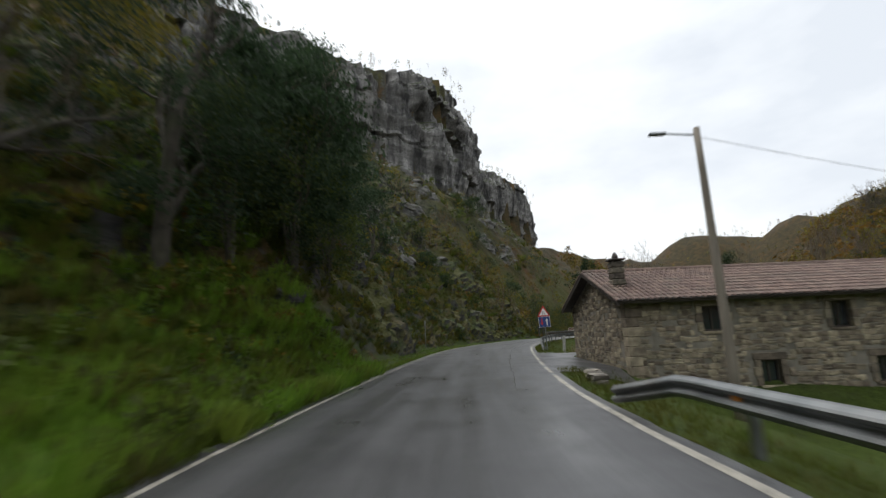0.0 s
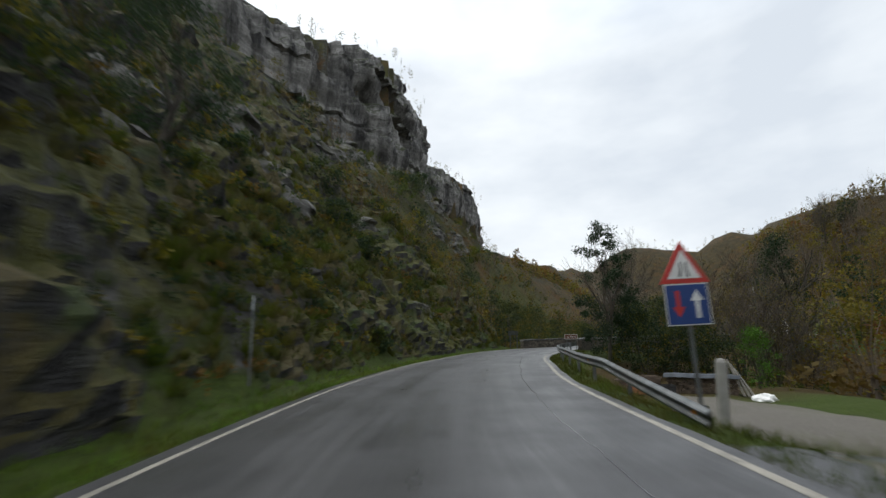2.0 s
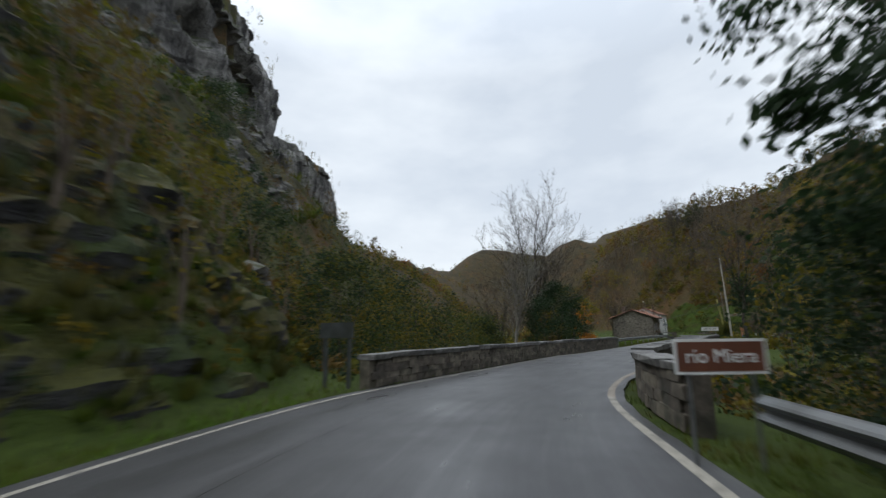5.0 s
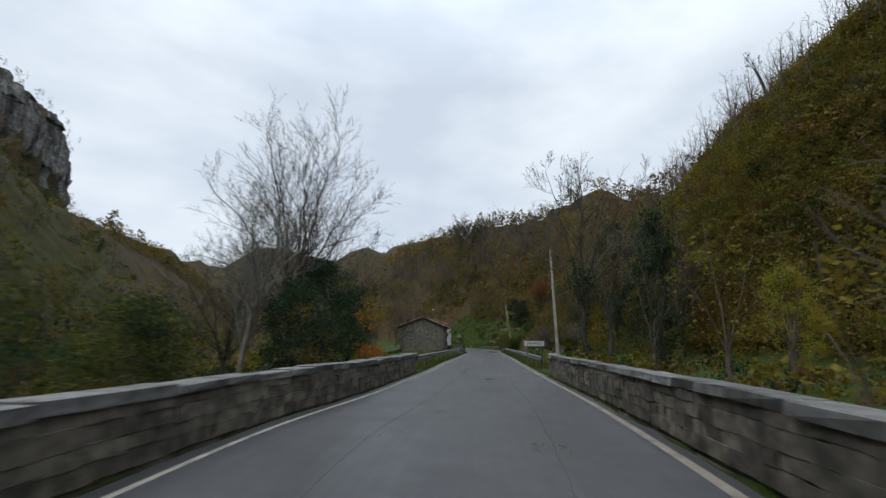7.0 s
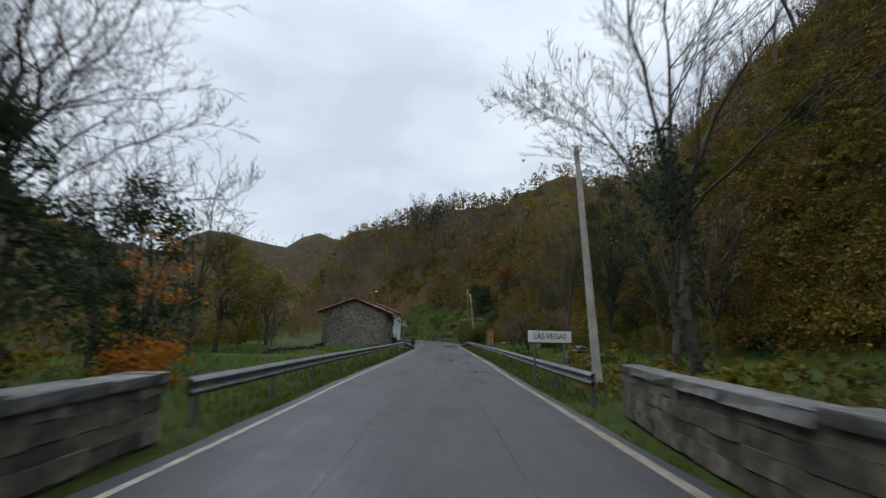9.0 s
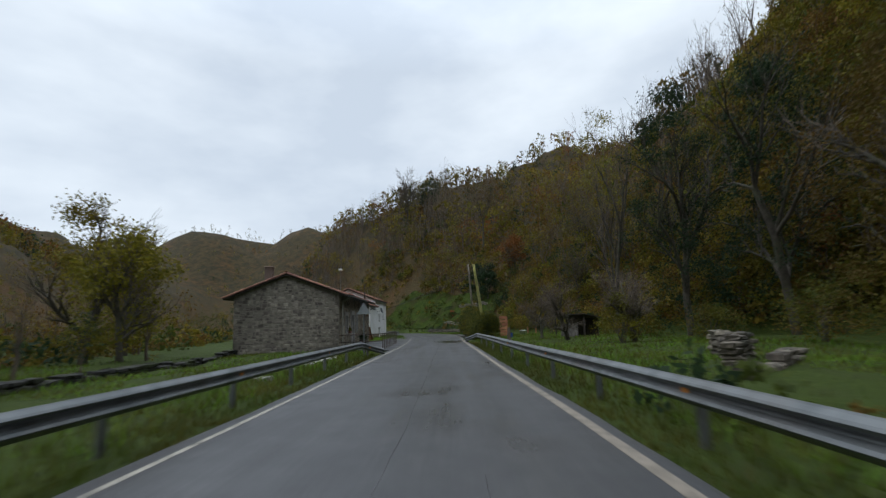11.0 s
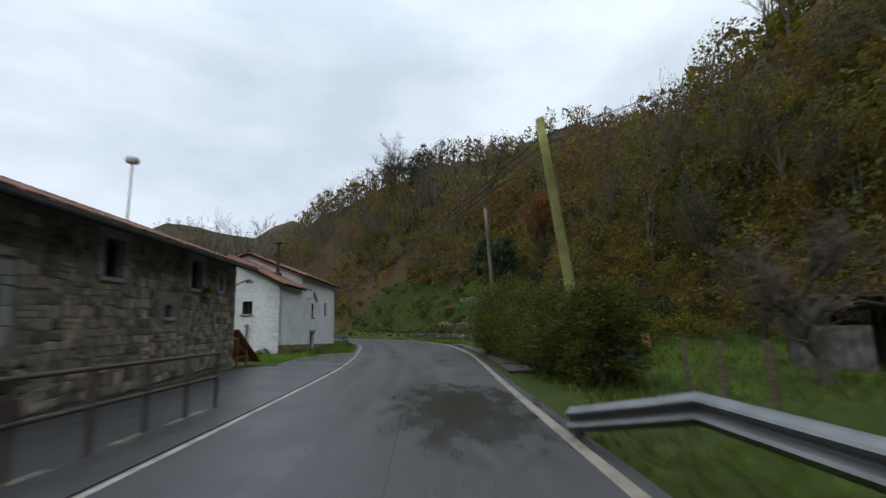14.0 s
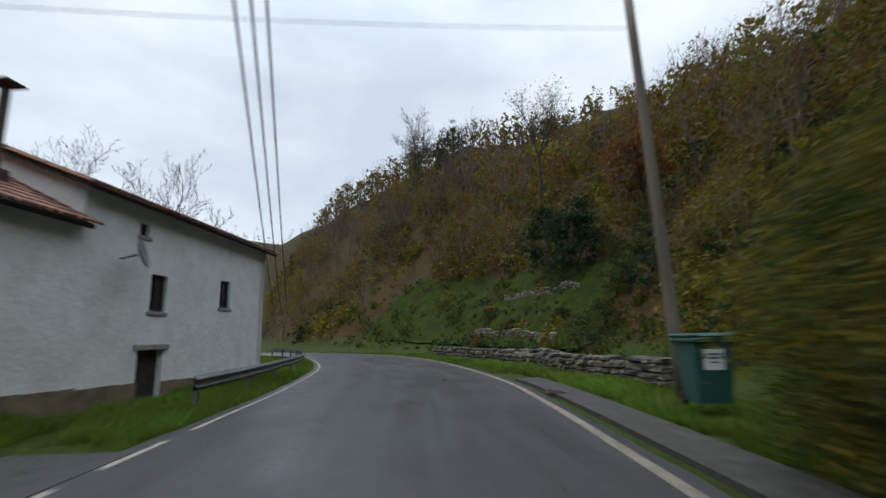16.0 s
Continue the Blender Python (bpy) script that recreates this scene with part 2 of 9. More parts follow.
def flank_mat():
    """Dark bedrock where it stands steep, moss, dry grass and rusty fern on its ledges."""
    m, nt, bsdf = node_mat("mossy_bedrock")
    g = nt.nodes.new("ShaderNodeNewGeometry")
    pos = g.outputs["Position"]
    sep = nt.nodes.new("ShaderNodeSeparateXYZ")
    nt.links.new(g.outputs["Normal"], sep.inputs[0])
    fine = noise_node(nt, pos, 7.0, 8.0, 0.66)
    mid = noise_node(nt, pos, 1.7, 8.0, 0.68)
    broad = noise_node(nt, pos, 0.16, 4.0, 0.6)
    rv = place(nt, (0.5, 0.5, 2.0))
    rn = noise_node(nt, rv, 1.6, 9.0, 0.68)
    rock = mix_node(nt, ramp_node(nt, rn, 0.36, 0.66), (0.011, 0.011, 0.012), (0.062, 0.061, 0.06))
    rock = mix_node(nt, math_node(nt, "MULTIPLY", ramp_node(nt, mid, 0.5, 0.62), 0.55), rock, (0.035, 0.04, 0.014))
    moss = mix_node(nt, ramp_node(nt, fine, 0.3, 0.7), (0.022, 0.025, 0.005), (0.066, 0.066, 0.011))
    dry = mix_node(nt, ramp_node(nt, fine, 0.3, 0.7), (0.028, 0.024, 0.009), (0.08, 0.064, 0.022))
    green = mix_node(nt, ramp_node(nt, fine, 0.3, 0.7), (0.013, 0.022, 0.006), (0.036, 0.05, 0.01))
    soft = mix_node(nt, ramp_node(nt, broad, 0.45, 0.55), moss, dry)
    soft = mix_node(nt, ramp_node(nt, noise_node(nt, pos, 0.33, 5.0, 0.6), 0.52, 0.62), soft, green)
    up = math_node(nt, "ADD", sep.outputs[2], math_node(nt, "MULTIPLY", math_node(nt, "SUBTRACT", mid, 0.5), 1.5))
    up = math_node(nt, "ADD", up, math_node(nt, "MULTIPLY", math_node(nt, "SUBTRACT", broad, 0.5), 0.8))
    nt.links.new(mix_node(nt, ramp_node(nt, up, 0.04, 0.36), rock, soft), bsdf.inputs["Base Color"])
    bsdf.inputs["Roughness"].default_value = 0.8
    bsdf.inputs["Specular IOR Level"].default_value = 0.2
    add_bump(nt, bsdf, math_node(nt, "ADD", math_node(nt, "MULTIPLY", fine, 0.35), rn), 0.9, 0.22)
    return m


def asphalt_mat():
    m, nt, bsdf = node_mat("damp_asphalt")
    pos = place(nt)
    uv = nt.nodes.new("ShaderNodeTexCoord").outputs["UV"]
    mp = nt.nodes.new("ShaderNodeMapping")
    mp.inputs["Scale"].default_value = (1.0, 0.045, 1.0)
    nt.links.new(uv, mp.inputs["Vector"])
    streak = noise_node(nt, mp.outputs["Vector"], 1.5, 6.0, 0.62)
    fine = noise_node(nt, pos, 45.0, 4.0, 0.7)
    broad = noise_node(nt, pos, 0.55, 6.0, 0.6)
    mid = noise_node(nt, pos, 3.5, 5.0)
    col = mix_node(nt, ramp_node(nt, fine, 0.35, 0.65), (0.026, 0.026, 0.0265), (0.06, 0.06, 0.0605))
    col = mix_node(nt, math_node(nt, "MULTIPLY", ramp_node(nt, broad, 0.44, 0.6), 0.65), col, (0.02, 0.02, 0.021))
    col = mix_node(nt, math_node(nt, "MULTIPLY", ramp_node(nt, mid, 0.52, 0.7), 0.25), col, (0.055, 0.053, 0.051))
    col = mix_node(nt, math_node(nt, "MULTIPLY", ramp_node(nt, streak, 0.46, 0.66), 0.4), col, (0.058, 0.057, 0.058))
    col = mix_node(nt, math_node(nt, "MULTIPLY", ramp_node(nt, streak, 0.46, 0.34), 0.5), col, (0.03, 0.03, 0.032))
    # a shallow puddle that drains along the hedge
    spot = nt.nodes.new("ShaderNodeMapping")
    spot.vector_type = "TEXTURE"
    spot.inputs["Location"].default_value = (90.2, 114.6, 0)
    spot.inputs["Rotation"].default_value = (0, 0, radians(39))
    spot.inputs["Scale"].default_value = (4.4, 1.75, 1000)
    nt.links.new(nt.nodes.new("ShaderNodeNewGeometry").outputs["Position"], spot.inputs["Vector"])
    far = nt.nodes.new("ShaderNodeVectorMath")
    far.operation = "LENGTH"
    nt.links.new(spot.outputs[0], far.inputs[0])
    ripple = noise_node(nt, spot.outputs[0], 4.5, 5.0, 0.6)
    wet = ramp_node(nt, math_node(nt, "ADD", math_node(nt, "SUBTRACT", 1.0, far.outputs["Value"]), math_node(nt, "MULTIPLY", math_node(nt, "SUBTRACT", ripple, 0.5), 2.2)), 0.15, 0.75)
    col = mix_node(nt, math_node(nt, "MULTIPLY", wet, 0.4), col, (0.022, 0.021, 0.02))
    nt.links.new(col, bsdf.inputs["Base Color"])
    gloss = math_node(nt, "ADD", math_node(nt, "MULTIPLY", broad, 0.5), math_node(nt, "MULTIPLY", streak, 0.5))
    dry = ramp_node(nt, gloss, 0.38, 0.62, (0.27,) * 3, (0.55,) * 3)
    nt.links.new(math_node(nt, "MULTIPLY", dry, math_node(nt, "SUBTRACT", 1.0, math_node(nt, "MULTIPLY", wet, 0.7))), bsdf.inputs["Roughness"])
    bsdf.inputs["Specular IOR Level"].default_value = 0.5
    add_bump(nt, bsdf, fine, 0.25, 0.006)
    return m


def glass_mat():
    m, nt, bsdf = node_mat("window_glass")
    bsdf.inputs["Base Color"].default_value = (0.02, 0.025, 0.03, 1)
    bsdf.inputs["Roughness"].default_value = 0.06
    bsdf.inputs["Specular IOR Level"].default_value = 0.8
    return m


M_GROUND, M_CLIFF, M_FLANK, M_ROAD, M_GLASS = ground_mat(), cliff_mat(), flank_mat(), asphalt_mat(), glass_mat()
M_PAINT = surf("worn_white_road_paint", (0.31, 0.288, 0.245), (0.2, 0.184, 0.152), 9, 0.6, 0.2, 60, (0.09, 0.085, 0.075), 3.0, 0.8)
M_STONE = surf("sandstone_rubble", (0.135, 0.11, 0.078), (0.3, 0.25, 0.18), 3.5, 0.88, 0.6, 18, (0.08, 0.07, 0.054), 0.9, 0.65, vary=0.5)
M_STONE_J = surf("sandstone_rubble_small", (0.135, 0.11, 0.078), (0.3, 0.25, 0.18), 3.5, 0.88, 0.6, 18, (0.08, 0.07, 0.054), 0.9, 0.65, island=0.5)
M_GREY = surf("grey_rubble", (0.11, 0.097, 0.08), (0.235, 0.208, 0.172), 3.5, 0.88, 0.6, 18, (0.07, 0.062, 0.052), 0.5, 0.65, vary=0.5)
M_GREY_J = surf("grey_rubble_small", (0.11, 0.097, 0.08), (0.235, 0.208, 0.172), 3.5, 0.88, 0.6, 18, (0.07, 0.062, 0.052), 0.5, 0.65, island=0.5)
M_MORTAR = surf("lime_mortar", (0.13, 0.118, 0.097), (0.24, 0.218, 0.18), 3, 0.92, 0.6, 14, (0.1, 0.09, 0.072), 0.5, 0.6)
M_DRESSED = surf("dressed_stone", (0.25, 0.245, 0.23), (0.34, 0.33, 0.305), 5, 0.85, 0.3, 40, (0.17, 0.165, 0.15), 1.4, 0.5)
M_PARAPET = surf("weathered_parapet_stone", (0.045, 0.038, 0.03), (0.15, 0.128, 0.1), 5, 0.85, 0.7, 22, (0.026, 0.028, 0.018), 2.0, 0.85, vary=0.45)
M_COPING = surf("coping_stone", (0.06, 0.058, 0.055), (0.175, 0.17, 0.162), 7, 0.6, 0.6, 24, (0.028, 0.031, 0.022), 1.9, 0.8, vary=0.3)
M_WHITE = surf("whitewash", (0.74, 0.74, 0.725), (0.85, 0.85, 0.835), 2.5, 0.85, 0.45, 7, (0.58, 0.57, 0.53), 0.55, 0.5, dist=0.05)
M_PLINTH = surf("bare_plinth", (0.16, 0.125, 0.075), (0.25, 0.2, 0.125), 3, 0.9, 0.5, 14, (0.09, 0.075, 0.045), 1.2, 0.6)
M_TILE = surf("clay_roof_tile", (0.14, 0.062, 0.042), (0.27, 0.125, 0.08), 2.0, 0.8, 0.4, 25, (0.1, 0.075, 0.055), 0.9, 0.6, island=0.3)
M_TILE_OLD = surf("dull_brown_roof_tile", (0.1, 0.066, 0.054), (0.165, 0.11, 0.09), 2.0, 0.8, 0.4, 25, (0.09, 0.08, 0.065), 0.9, 0.5, island=0.2)
M_WOOD = surf("weathered_wood", (0.06, 0.045, 0.035), (0.14, 0.105, 0.075), 3, 0.85, 0.4, 12, None, stretch=(1, 1, 6), vary=0.3)
M_OLDPLANK = surf("grey_weathered_plank", (0.05, 0.045, 0.042), (0.13, 0.118, 0.11), 4, 0.85, 0.5, 20, (0.03, 0.03, 0.02), 1.2, 0.6, vary=0.3)
M_DARKWOOD = surf("dark_stained_wood", (0.022, 0.018, 0.016), (0.05, 0.04, 0.032), 4, 0.7, 0.3, 20)
M_REDWOOD = surf("reddish_planed_wood", (0.24, 0.1, 0.05), (0.4, 0.18, 0.09), 2.5, 0.75, 0.3, 15, (0.14, 0.06, 0.035), 0.8, 0.5, vary=0.2)
M_ZINC = surf("galvanised_steel", (0.12, 0.13, 0.134), (0.215, 0.226, 0.23), 3, 0.5, 0.1, 60, (0.14, 0.13, 0.12), 0.9, 0.6, metal=0.7, gloss_vary=0.1)
M_RUST = surf("rusty_iron", (0.035, 0.03, 0.027), (0.09, 0.06, 0.045), 8, 0.8, 0.4, 50)
M_CONC = surf("pole_concrete", (0.3, 0.285, 0.25), (0.42, 0.4, 0.35), 4, 0.85, 0.4, 40, (0.18, 0.17, 0.13), 0.8, 0.5)
M_POLE = surf("wooden_pole", (0.11, 0.095, 0.075), (0.2, 0.175, 0.14), 2, 0.85, 0.4, 20, stretch=(1, 1, 0.15))
M_MOSSPOLE = surf("lichen_covered_pole", (0.2, 0.2, 0.05), (0.3, 0.29, 0.09), 3, 0.9, 0.4, 25, (0.12, 0.11, 0.06), 0.7, 0.6)
M_GRAVEL = surf("gravel", (0.06, 0.053, 0.044), (0.125, 0.113, 0.096), 14, 0.85, 0.6, 40, (0.08, 0.08, 0.05), 0.6, 0.5)
M_BARK = surf("bark", (0.03, 0.026, 0.02), (0.085, 0.074, 0.06), 3, 0.9, 0.6, 14, (0.06, 0.07, 0.03), 0.9, 0.5)
M_PALEBARK = surf("pale_bark", (0.13, 0.12, 0.105), (0.24, 0.225, 0.2), 3, 0.9, 0.4, 14, (0.08, 0.085, 0.05), 0.9, 0.5)
M_TWIG = surf("twigs", (0.075, 0.058, 0.043), (0.135, 0.108, 0.082), 1.0, 0.9, 0.0)
M_BARK_DARK = surf("dark_bark", (0.03, 0.026, 0.02), (0.075, 0.064, 0.05), 3, 0.9, 0.6, 14, (0.045, 0.055, 0.02), 0.9, 0.5)
M_DULL = surf("dull_green_grey_metal", (0.045, 0.05, 0.048), (0.08, 0.088, 0.085), 3, 0.6, 0.1, 40, (0.03, 0.032, 0.026), 1.2, 0.6)
M_PAINT_OLD = surf("dirty_buff_road_paint", (0.235, 0.2, 0.16), (0.15, 0.128, 0.1), 9, 0.6, 0.2, 60, (0.075, 0.065, 0.052), 3.0, 0.8)
M_TWIG_DARK = surf("dark_twigs", (0.05, 0.04, 0.032), (0.1, 0.082, 0.066), 1.0, 0.9, 0.0)
M_SIGNWHITE = surf("sign_white", (0.66, 0.66, 0.64), (0.74, 0.74, 0.72), 3, 0.45, 0.0, 10, (0.5, 0.5, 0.46), 2.0, 0.4)
M_SIGNRED = surf("sign_red", (0.42, 0.03, 0.025), (0.5, 0.04, 0.03), 3, 0.45, 0.0)
M_SIGNBLUE = surf("sign_blue", (0.015, 0.045, 0.16), (0.02, 0.055, 0.2), 3, 0.45, 0.0)
M_SIGNBROWN = surf("sign_brown", (0.1, 0.035, 0.018), (0.13, 0.045, 0.022), 3, 0.45, 0.0)
M_BLACK = surf("black_paint", (0.012, 0.012, 0.012), (0.02, 0.02, 0.02), 3, 0.5, 0.0)
M_SIGNBACK = surf("sign_back_aluminium", (0.2, 0.215, 0.22), (0.28, 0.295, 0.3), 3, 0.5, 0.0, 10, (0.13, 0.15, 0.14), 1.4, 0.5, metal=0.4)
M_BIN = surf("green_plastic", (0.02, 0.07, 0.055), (0.028, 0.085, 0.066), 4, 0.45, 0.1, 60, (0.05, 0.07, 0.06), 1.5, 0.4)
M_RUBBER = surf("black_rubber", (0.015, 0.015, 0.015), (0.025, 0.025, 0.025), 5, 0.7, 0.2, 40)
M_TARP = surf("grey_blue_tarp", (0.025, 0.03, 0.036), (0.06, 0.068, 0.08), 2, 0.85, 0.5, 6)
M_REFLECT = surf("orange_reflector", (0.6, 0.2, 0.01), (0.7, 0.26, 0.02), 5, 0.3, 0.0)
M_WATER = surf("river_water", (0.02, 0.026, 0.024), (0.035, 0.042, 0.036), 0.7, 0.12, 0.5, 3.0, dist=0.03)
M_ROCK = surf("dark_wet_rock", (0.011, 0.011, 0.011), (0.058, 0.056, 0.05), 1.3, 0.7, 0.8, 5, (0.028, 0.036, 0.01), 0.9, 0.9, stretch=(0.6, 0.6, 1.8), dist=0.12, spec=0.15)
M_LEDGE = surf("weathered_limestone", (0.03, 0.03, 0.03), (0.16, 0.155, 0.145), 0.9, 0.85, 0.9, 4, (0.045, 0.05, 0.014), 0.6, 0.85, stretch=(0.8, 0.8, 1.6), dist=0.15, spec=0.2)
M_LEAF_DARK = leaf_mat("evergreen_leaves", (0.015, 0.033, 0.015), (0.041, 0.07, 0.028), (0.025, 0.043, 0.019))
M_LEAF_OLIVE = leaf_mat("olive_autumn_leaves", (0.115, 0.096, 0.012), (0.235, 0.17, 0.021), (0.115, 0.112, 0.014))
M_LEAF_RUST = leaf_mat("russet_leaves", (0.13, 0.05, 0.014), (0.26, 0.11, 0.026), (0.13, 0.065, 0.02))
M_LEAF_ORANGE = leaf_mat("orange_leaves", (0.3, 0.1, 0.012), (0.48, 0.19, 0.02), (0.3, 0.14, 0.02))
M_LEAF_YELLOW = leaf_mat("yellow_green_leaves", (0.13, 0.125, 0.012), (0.26, 0.215, 0.022), (0.11, 0.115, 0.016))
M_LEAF_LIME = leaf_mat("lime_autumn_leaves", (0.19, 0.2, 0.014), (0.34, 0.32, 0.03), (0.17, 0.19, 0.02))
M_LEAF_GREEN = leaf_mat("mid_green_leaves", (0.04, 0.06, 0.01), (0.09, 0.115, 0.02), (0.06, 0.075, 0.013))
M_LEAF_BROWN = leaf_mat("dry_brown_leaves", (0.095, 0.056, 0.014), (0.185, 0.105, 0.022), (0.105, 0.076, 0.016))
M_LEAF_CONIFER = leaf_mat("conifer_sprays", (0.05, 0.13, 0.012), (0.11, 0.22, 0.028), (0.07, 0.15, 0.015), 0.8, 0.3)
M_GRASS = leaf_mat("grass_blades", (0.036, 0.06, 0.006), (0.09, 0.125, 0.014), (0.09, 0.085, 0.014), 0.5, 0.15)
M_GRASS_LUSH = leaf_mat("lush_grass_blades", (0.08, 0.16, 0.013), (0.16, 0.27, 0.03), (0.12, 0.16, 0.022), 0.5, 0.15)
M_GRASS_DRY = leaf_mat("dry_grass_blades", (0.06, 0.058, 0.014), (0.14, 0.12, 0.035), (0.05, 0.058, 0.014), 0.4, 0.1)
M_DAMPCONC = surf("damp_dirty_concrete", (0.026, 0.025, 0.021), (0.062, 0.058, 0.05), 4, 0.8, 0.4, 30, (0.035, 0.034, 0.026), 1.2, 0.7)
M_TURF = surf("terrace_turf", (0.012, 0.026, 0.003), (0.042, 0.06, 0.006), 1.2, 0.95, 1.0, 5, (0.026, 0.022, 0.007), 0.35, 0.9, dist=0.2, spec=0.1)

# ---------------------------------------------------------------- mesh helpers


class Geo:
    """Collects corners and faces of one mesh."""

    def __init__(self):
        self.v, self.f, self.mi = [], [], []

    def add(self, verts, faces, slot=0):
        n = len(self.v)
        self.v.extend(tuple(p) for p in verts)
        self.f.extend(tuple(n + i for i in q) for q in faces)
        self.mi.extend([slot] * len(faces))

    def box(self, c, size, m=None, slot=0, bevel=0.0):
        hx, hy, hz = size[0] / 2, size[1] / 2, size[2] / 2
        b = min(bevel, hx * 0.8, hy * 0.8, hz * 0.8)
        pts, faces = [], []
        if b <= 0:
            for sx in (-1, 1):
                for sy in (-1, 1):
                    for sz in (-1, 1):
                        pts.append(Vector((sx * hx, sy * hy, sz * hz)))
            faces = [(0, 1, 3, 2), (4, 6, 7, 5), (0, 4, 5, 1), (2, 3, 7, 6), (0, 2, 6, 4), (1, 5, 7, 3)]
        else:
            rings = ((-hz, hx - b, hy - b), (-hz + b, hx, hy), (hz - b, hx, hy), (hz, hx - b, hy - b))
            for z, x, y in rings:
                pts += [Vector((-x, -y, z)), Vector((x, -y, z)), Vector((x, y, z)), Vector((-x, y, z))]
            faces = [(3, 2, 1, 0), (12, 13, 14, 15)]
            for r in range(3):
                for k in range(4):
                    faces.append((4 * r + k, 4 * r + (k + 1) % 4, 4 * r + 4 + (k + 1) % 4, 4 * r + 4 + k))
        c = Vector(c)
        if m is not None:
            pts = [m @ p for p in pts]
        self.add([p + c for p in pts], faces, slot)

    def tube(self, p0, p1, r0, r1, n=6, caps=True, slot=0):
        p0, p1 = Vector(p0), Vector(p1)
        d = p1 - p0
        if d.length < 1e-6:
            return
        d.normalize()
        a = d.orthogonal().normalized()
        b = d.cross(a)
        pts = []
        for p, r in ((p0, r0), (p1, r1)):
            for k in range(n):
                t = 2 * math.pi * k / n
                pts.append(p + a * (r * math.cos(t)) + b * (r * math.sin(t)))
        faces = [(k, (k + 1) % n, n + (k + 1) % n, n + k) for k in range(n)]
        if caps:
            faces += [tuple(range(n - 1, -1, -1)), tuple(range(n, 2 * n))]
        self.add(pts, faces, slot)

    def pipe(self, pts, radii, n=6, slot=0):
        """One tube along many points."""
        pts = [Vector(p) for p in pts]
        v, f = [], []
        a = None
        for i, p in enumerate(pts):
            d = (pts[min(i + 1, len(pts) - 1)] - pts[max(i - 1, 0)]).normalized()
            a = d.orthogonal().normalized() if a is None else (a - d * a.dot(d)).normalized()
            b = d.cross(a)
            for k in range(n):
                t = 2 * math.pi * k / n
                v.append(p + a * (radii[i] * math.cos(t)) + b * (radii[i] * math.sin(t)))
        for i in range(len(pts) - 1):
            for k in range(n):
                f.append((i * n + k, i * n + (k + 1) % n, (i + 1) * n + (k + 1) % n, (i + 1) * n + k))
        f += [tuple(range(n - 1, -1, -1)), tuple(range((len(pts) - 1) * n, len(pts) * n))]
        self.add(v, f, slot)

    def sweep(self, path, profile, closed=False, slot=0, caps=False):
        """profile: list of (outwards, up); path: list of (point, outward unit vector)."""
        n = len(profile)
        pts = []
        for p, o in path:
            for a, z in profile:
                pts.append((p[0] + o[0] * a, p[1] + o[1] * a, p[2] + z))
        faces = []
        for i in range(len(path) - 1):
            for k in range(n if closed else n - 1):
                j = (k + 1) % n
                faces.append((i * n + k, (i + 1) * n + k, (i + 1) * n + j, i * n + j))
        if caps and closed:
            faces += [tuple(range(n)), tuple(range(len(path) * n - 1, len(path) * n - n - 1, -1))]
        self.add(pts, faces, slot)

    def lathe(self, c, rings, n=16, slot=0):
        pts, faces = [], []
        for r, z in rings:
            for k in range(n):
                t = 2 * math.pi * k / n
                pts.append((c[0] + r * math.cos(t), c[1] + r * math.sin(t), c[2] + z))
        for i in range(len(rings) - 1):
            for k in range(n):
                faces.append((i * n + k, i * n + (k + 1) % n, (i + 1) * n + (k + 1) % n, (i + 1) * n + k))
        self.add(pts, faces, slot)

    def mesh(self, name, mats, smooth=False):
        me = bpy.data.meshes.new(name)
        me.from_pydata(self.v, [], self.f)
        for m in mats if isinstance(mats, (list, tuple)) else [mats]:
            me.materials.append(m)
        if any(self.mi):
            me.polygons.foreach_set("material_index", self.mi)
        if smooth:
            me.polygons.foreach_set("use_smooth", [True] * len(self.f))
        me.update()
        return me


def part(name, geo, material, parent, label="", smooth=False):
    ob = new(name, geo.mesh(name, material, smooth))
    ob.parent = parent
    if label:
        tagged(ob, label)
    return ob


def thing(name, m, label, category, group="", kind=""):
    ob = new(name)
    ob.empty_display_size = 0.2
    ob.matrix_world = m
    return tagged(ob, label, category, group, kind)


def single(name, geo, material, label, category, group="", kind="", smooth=False, m=None):
    ob = new(name, geo.mesh(name, material, smooth))
    if m is not None:
        ob.matrix_world = m
    return tagged(ob, label, category, group, kind)


def quad_mesh(name, verts, quads, mats, slots=None, smooth=False):
    """A large mesh of four-cornered faces from arrays."""
    me = bpy.data.meshes.new(name)
    nv, nq = len(verts), len(quads)
    me.vertices.add(nv)
    me.vertices.foreach_set("co", np.asarray(verts, np.float32).ravel())
    me.loops.add(nq * 4)
    me.loops.foreach_set("vertex_index", np.asarray(quads, np.int32).ravel())
    me.polygons.add(nq)
    me.polygons.foreach_set("loop_start", np.arange(0, nq * 4, 4, dtype=np.int32))
    if slots is not None:
        me.polygons.foreach_set("material_index", np.asarray(slots, np.int32))
    me.polygons.foreach_set("use_smooth", np.full(nq, smooth, dtype=bool))
    for m in mats:
        me.materials.append(m)
    me.update(calc_edges=True)
    return me


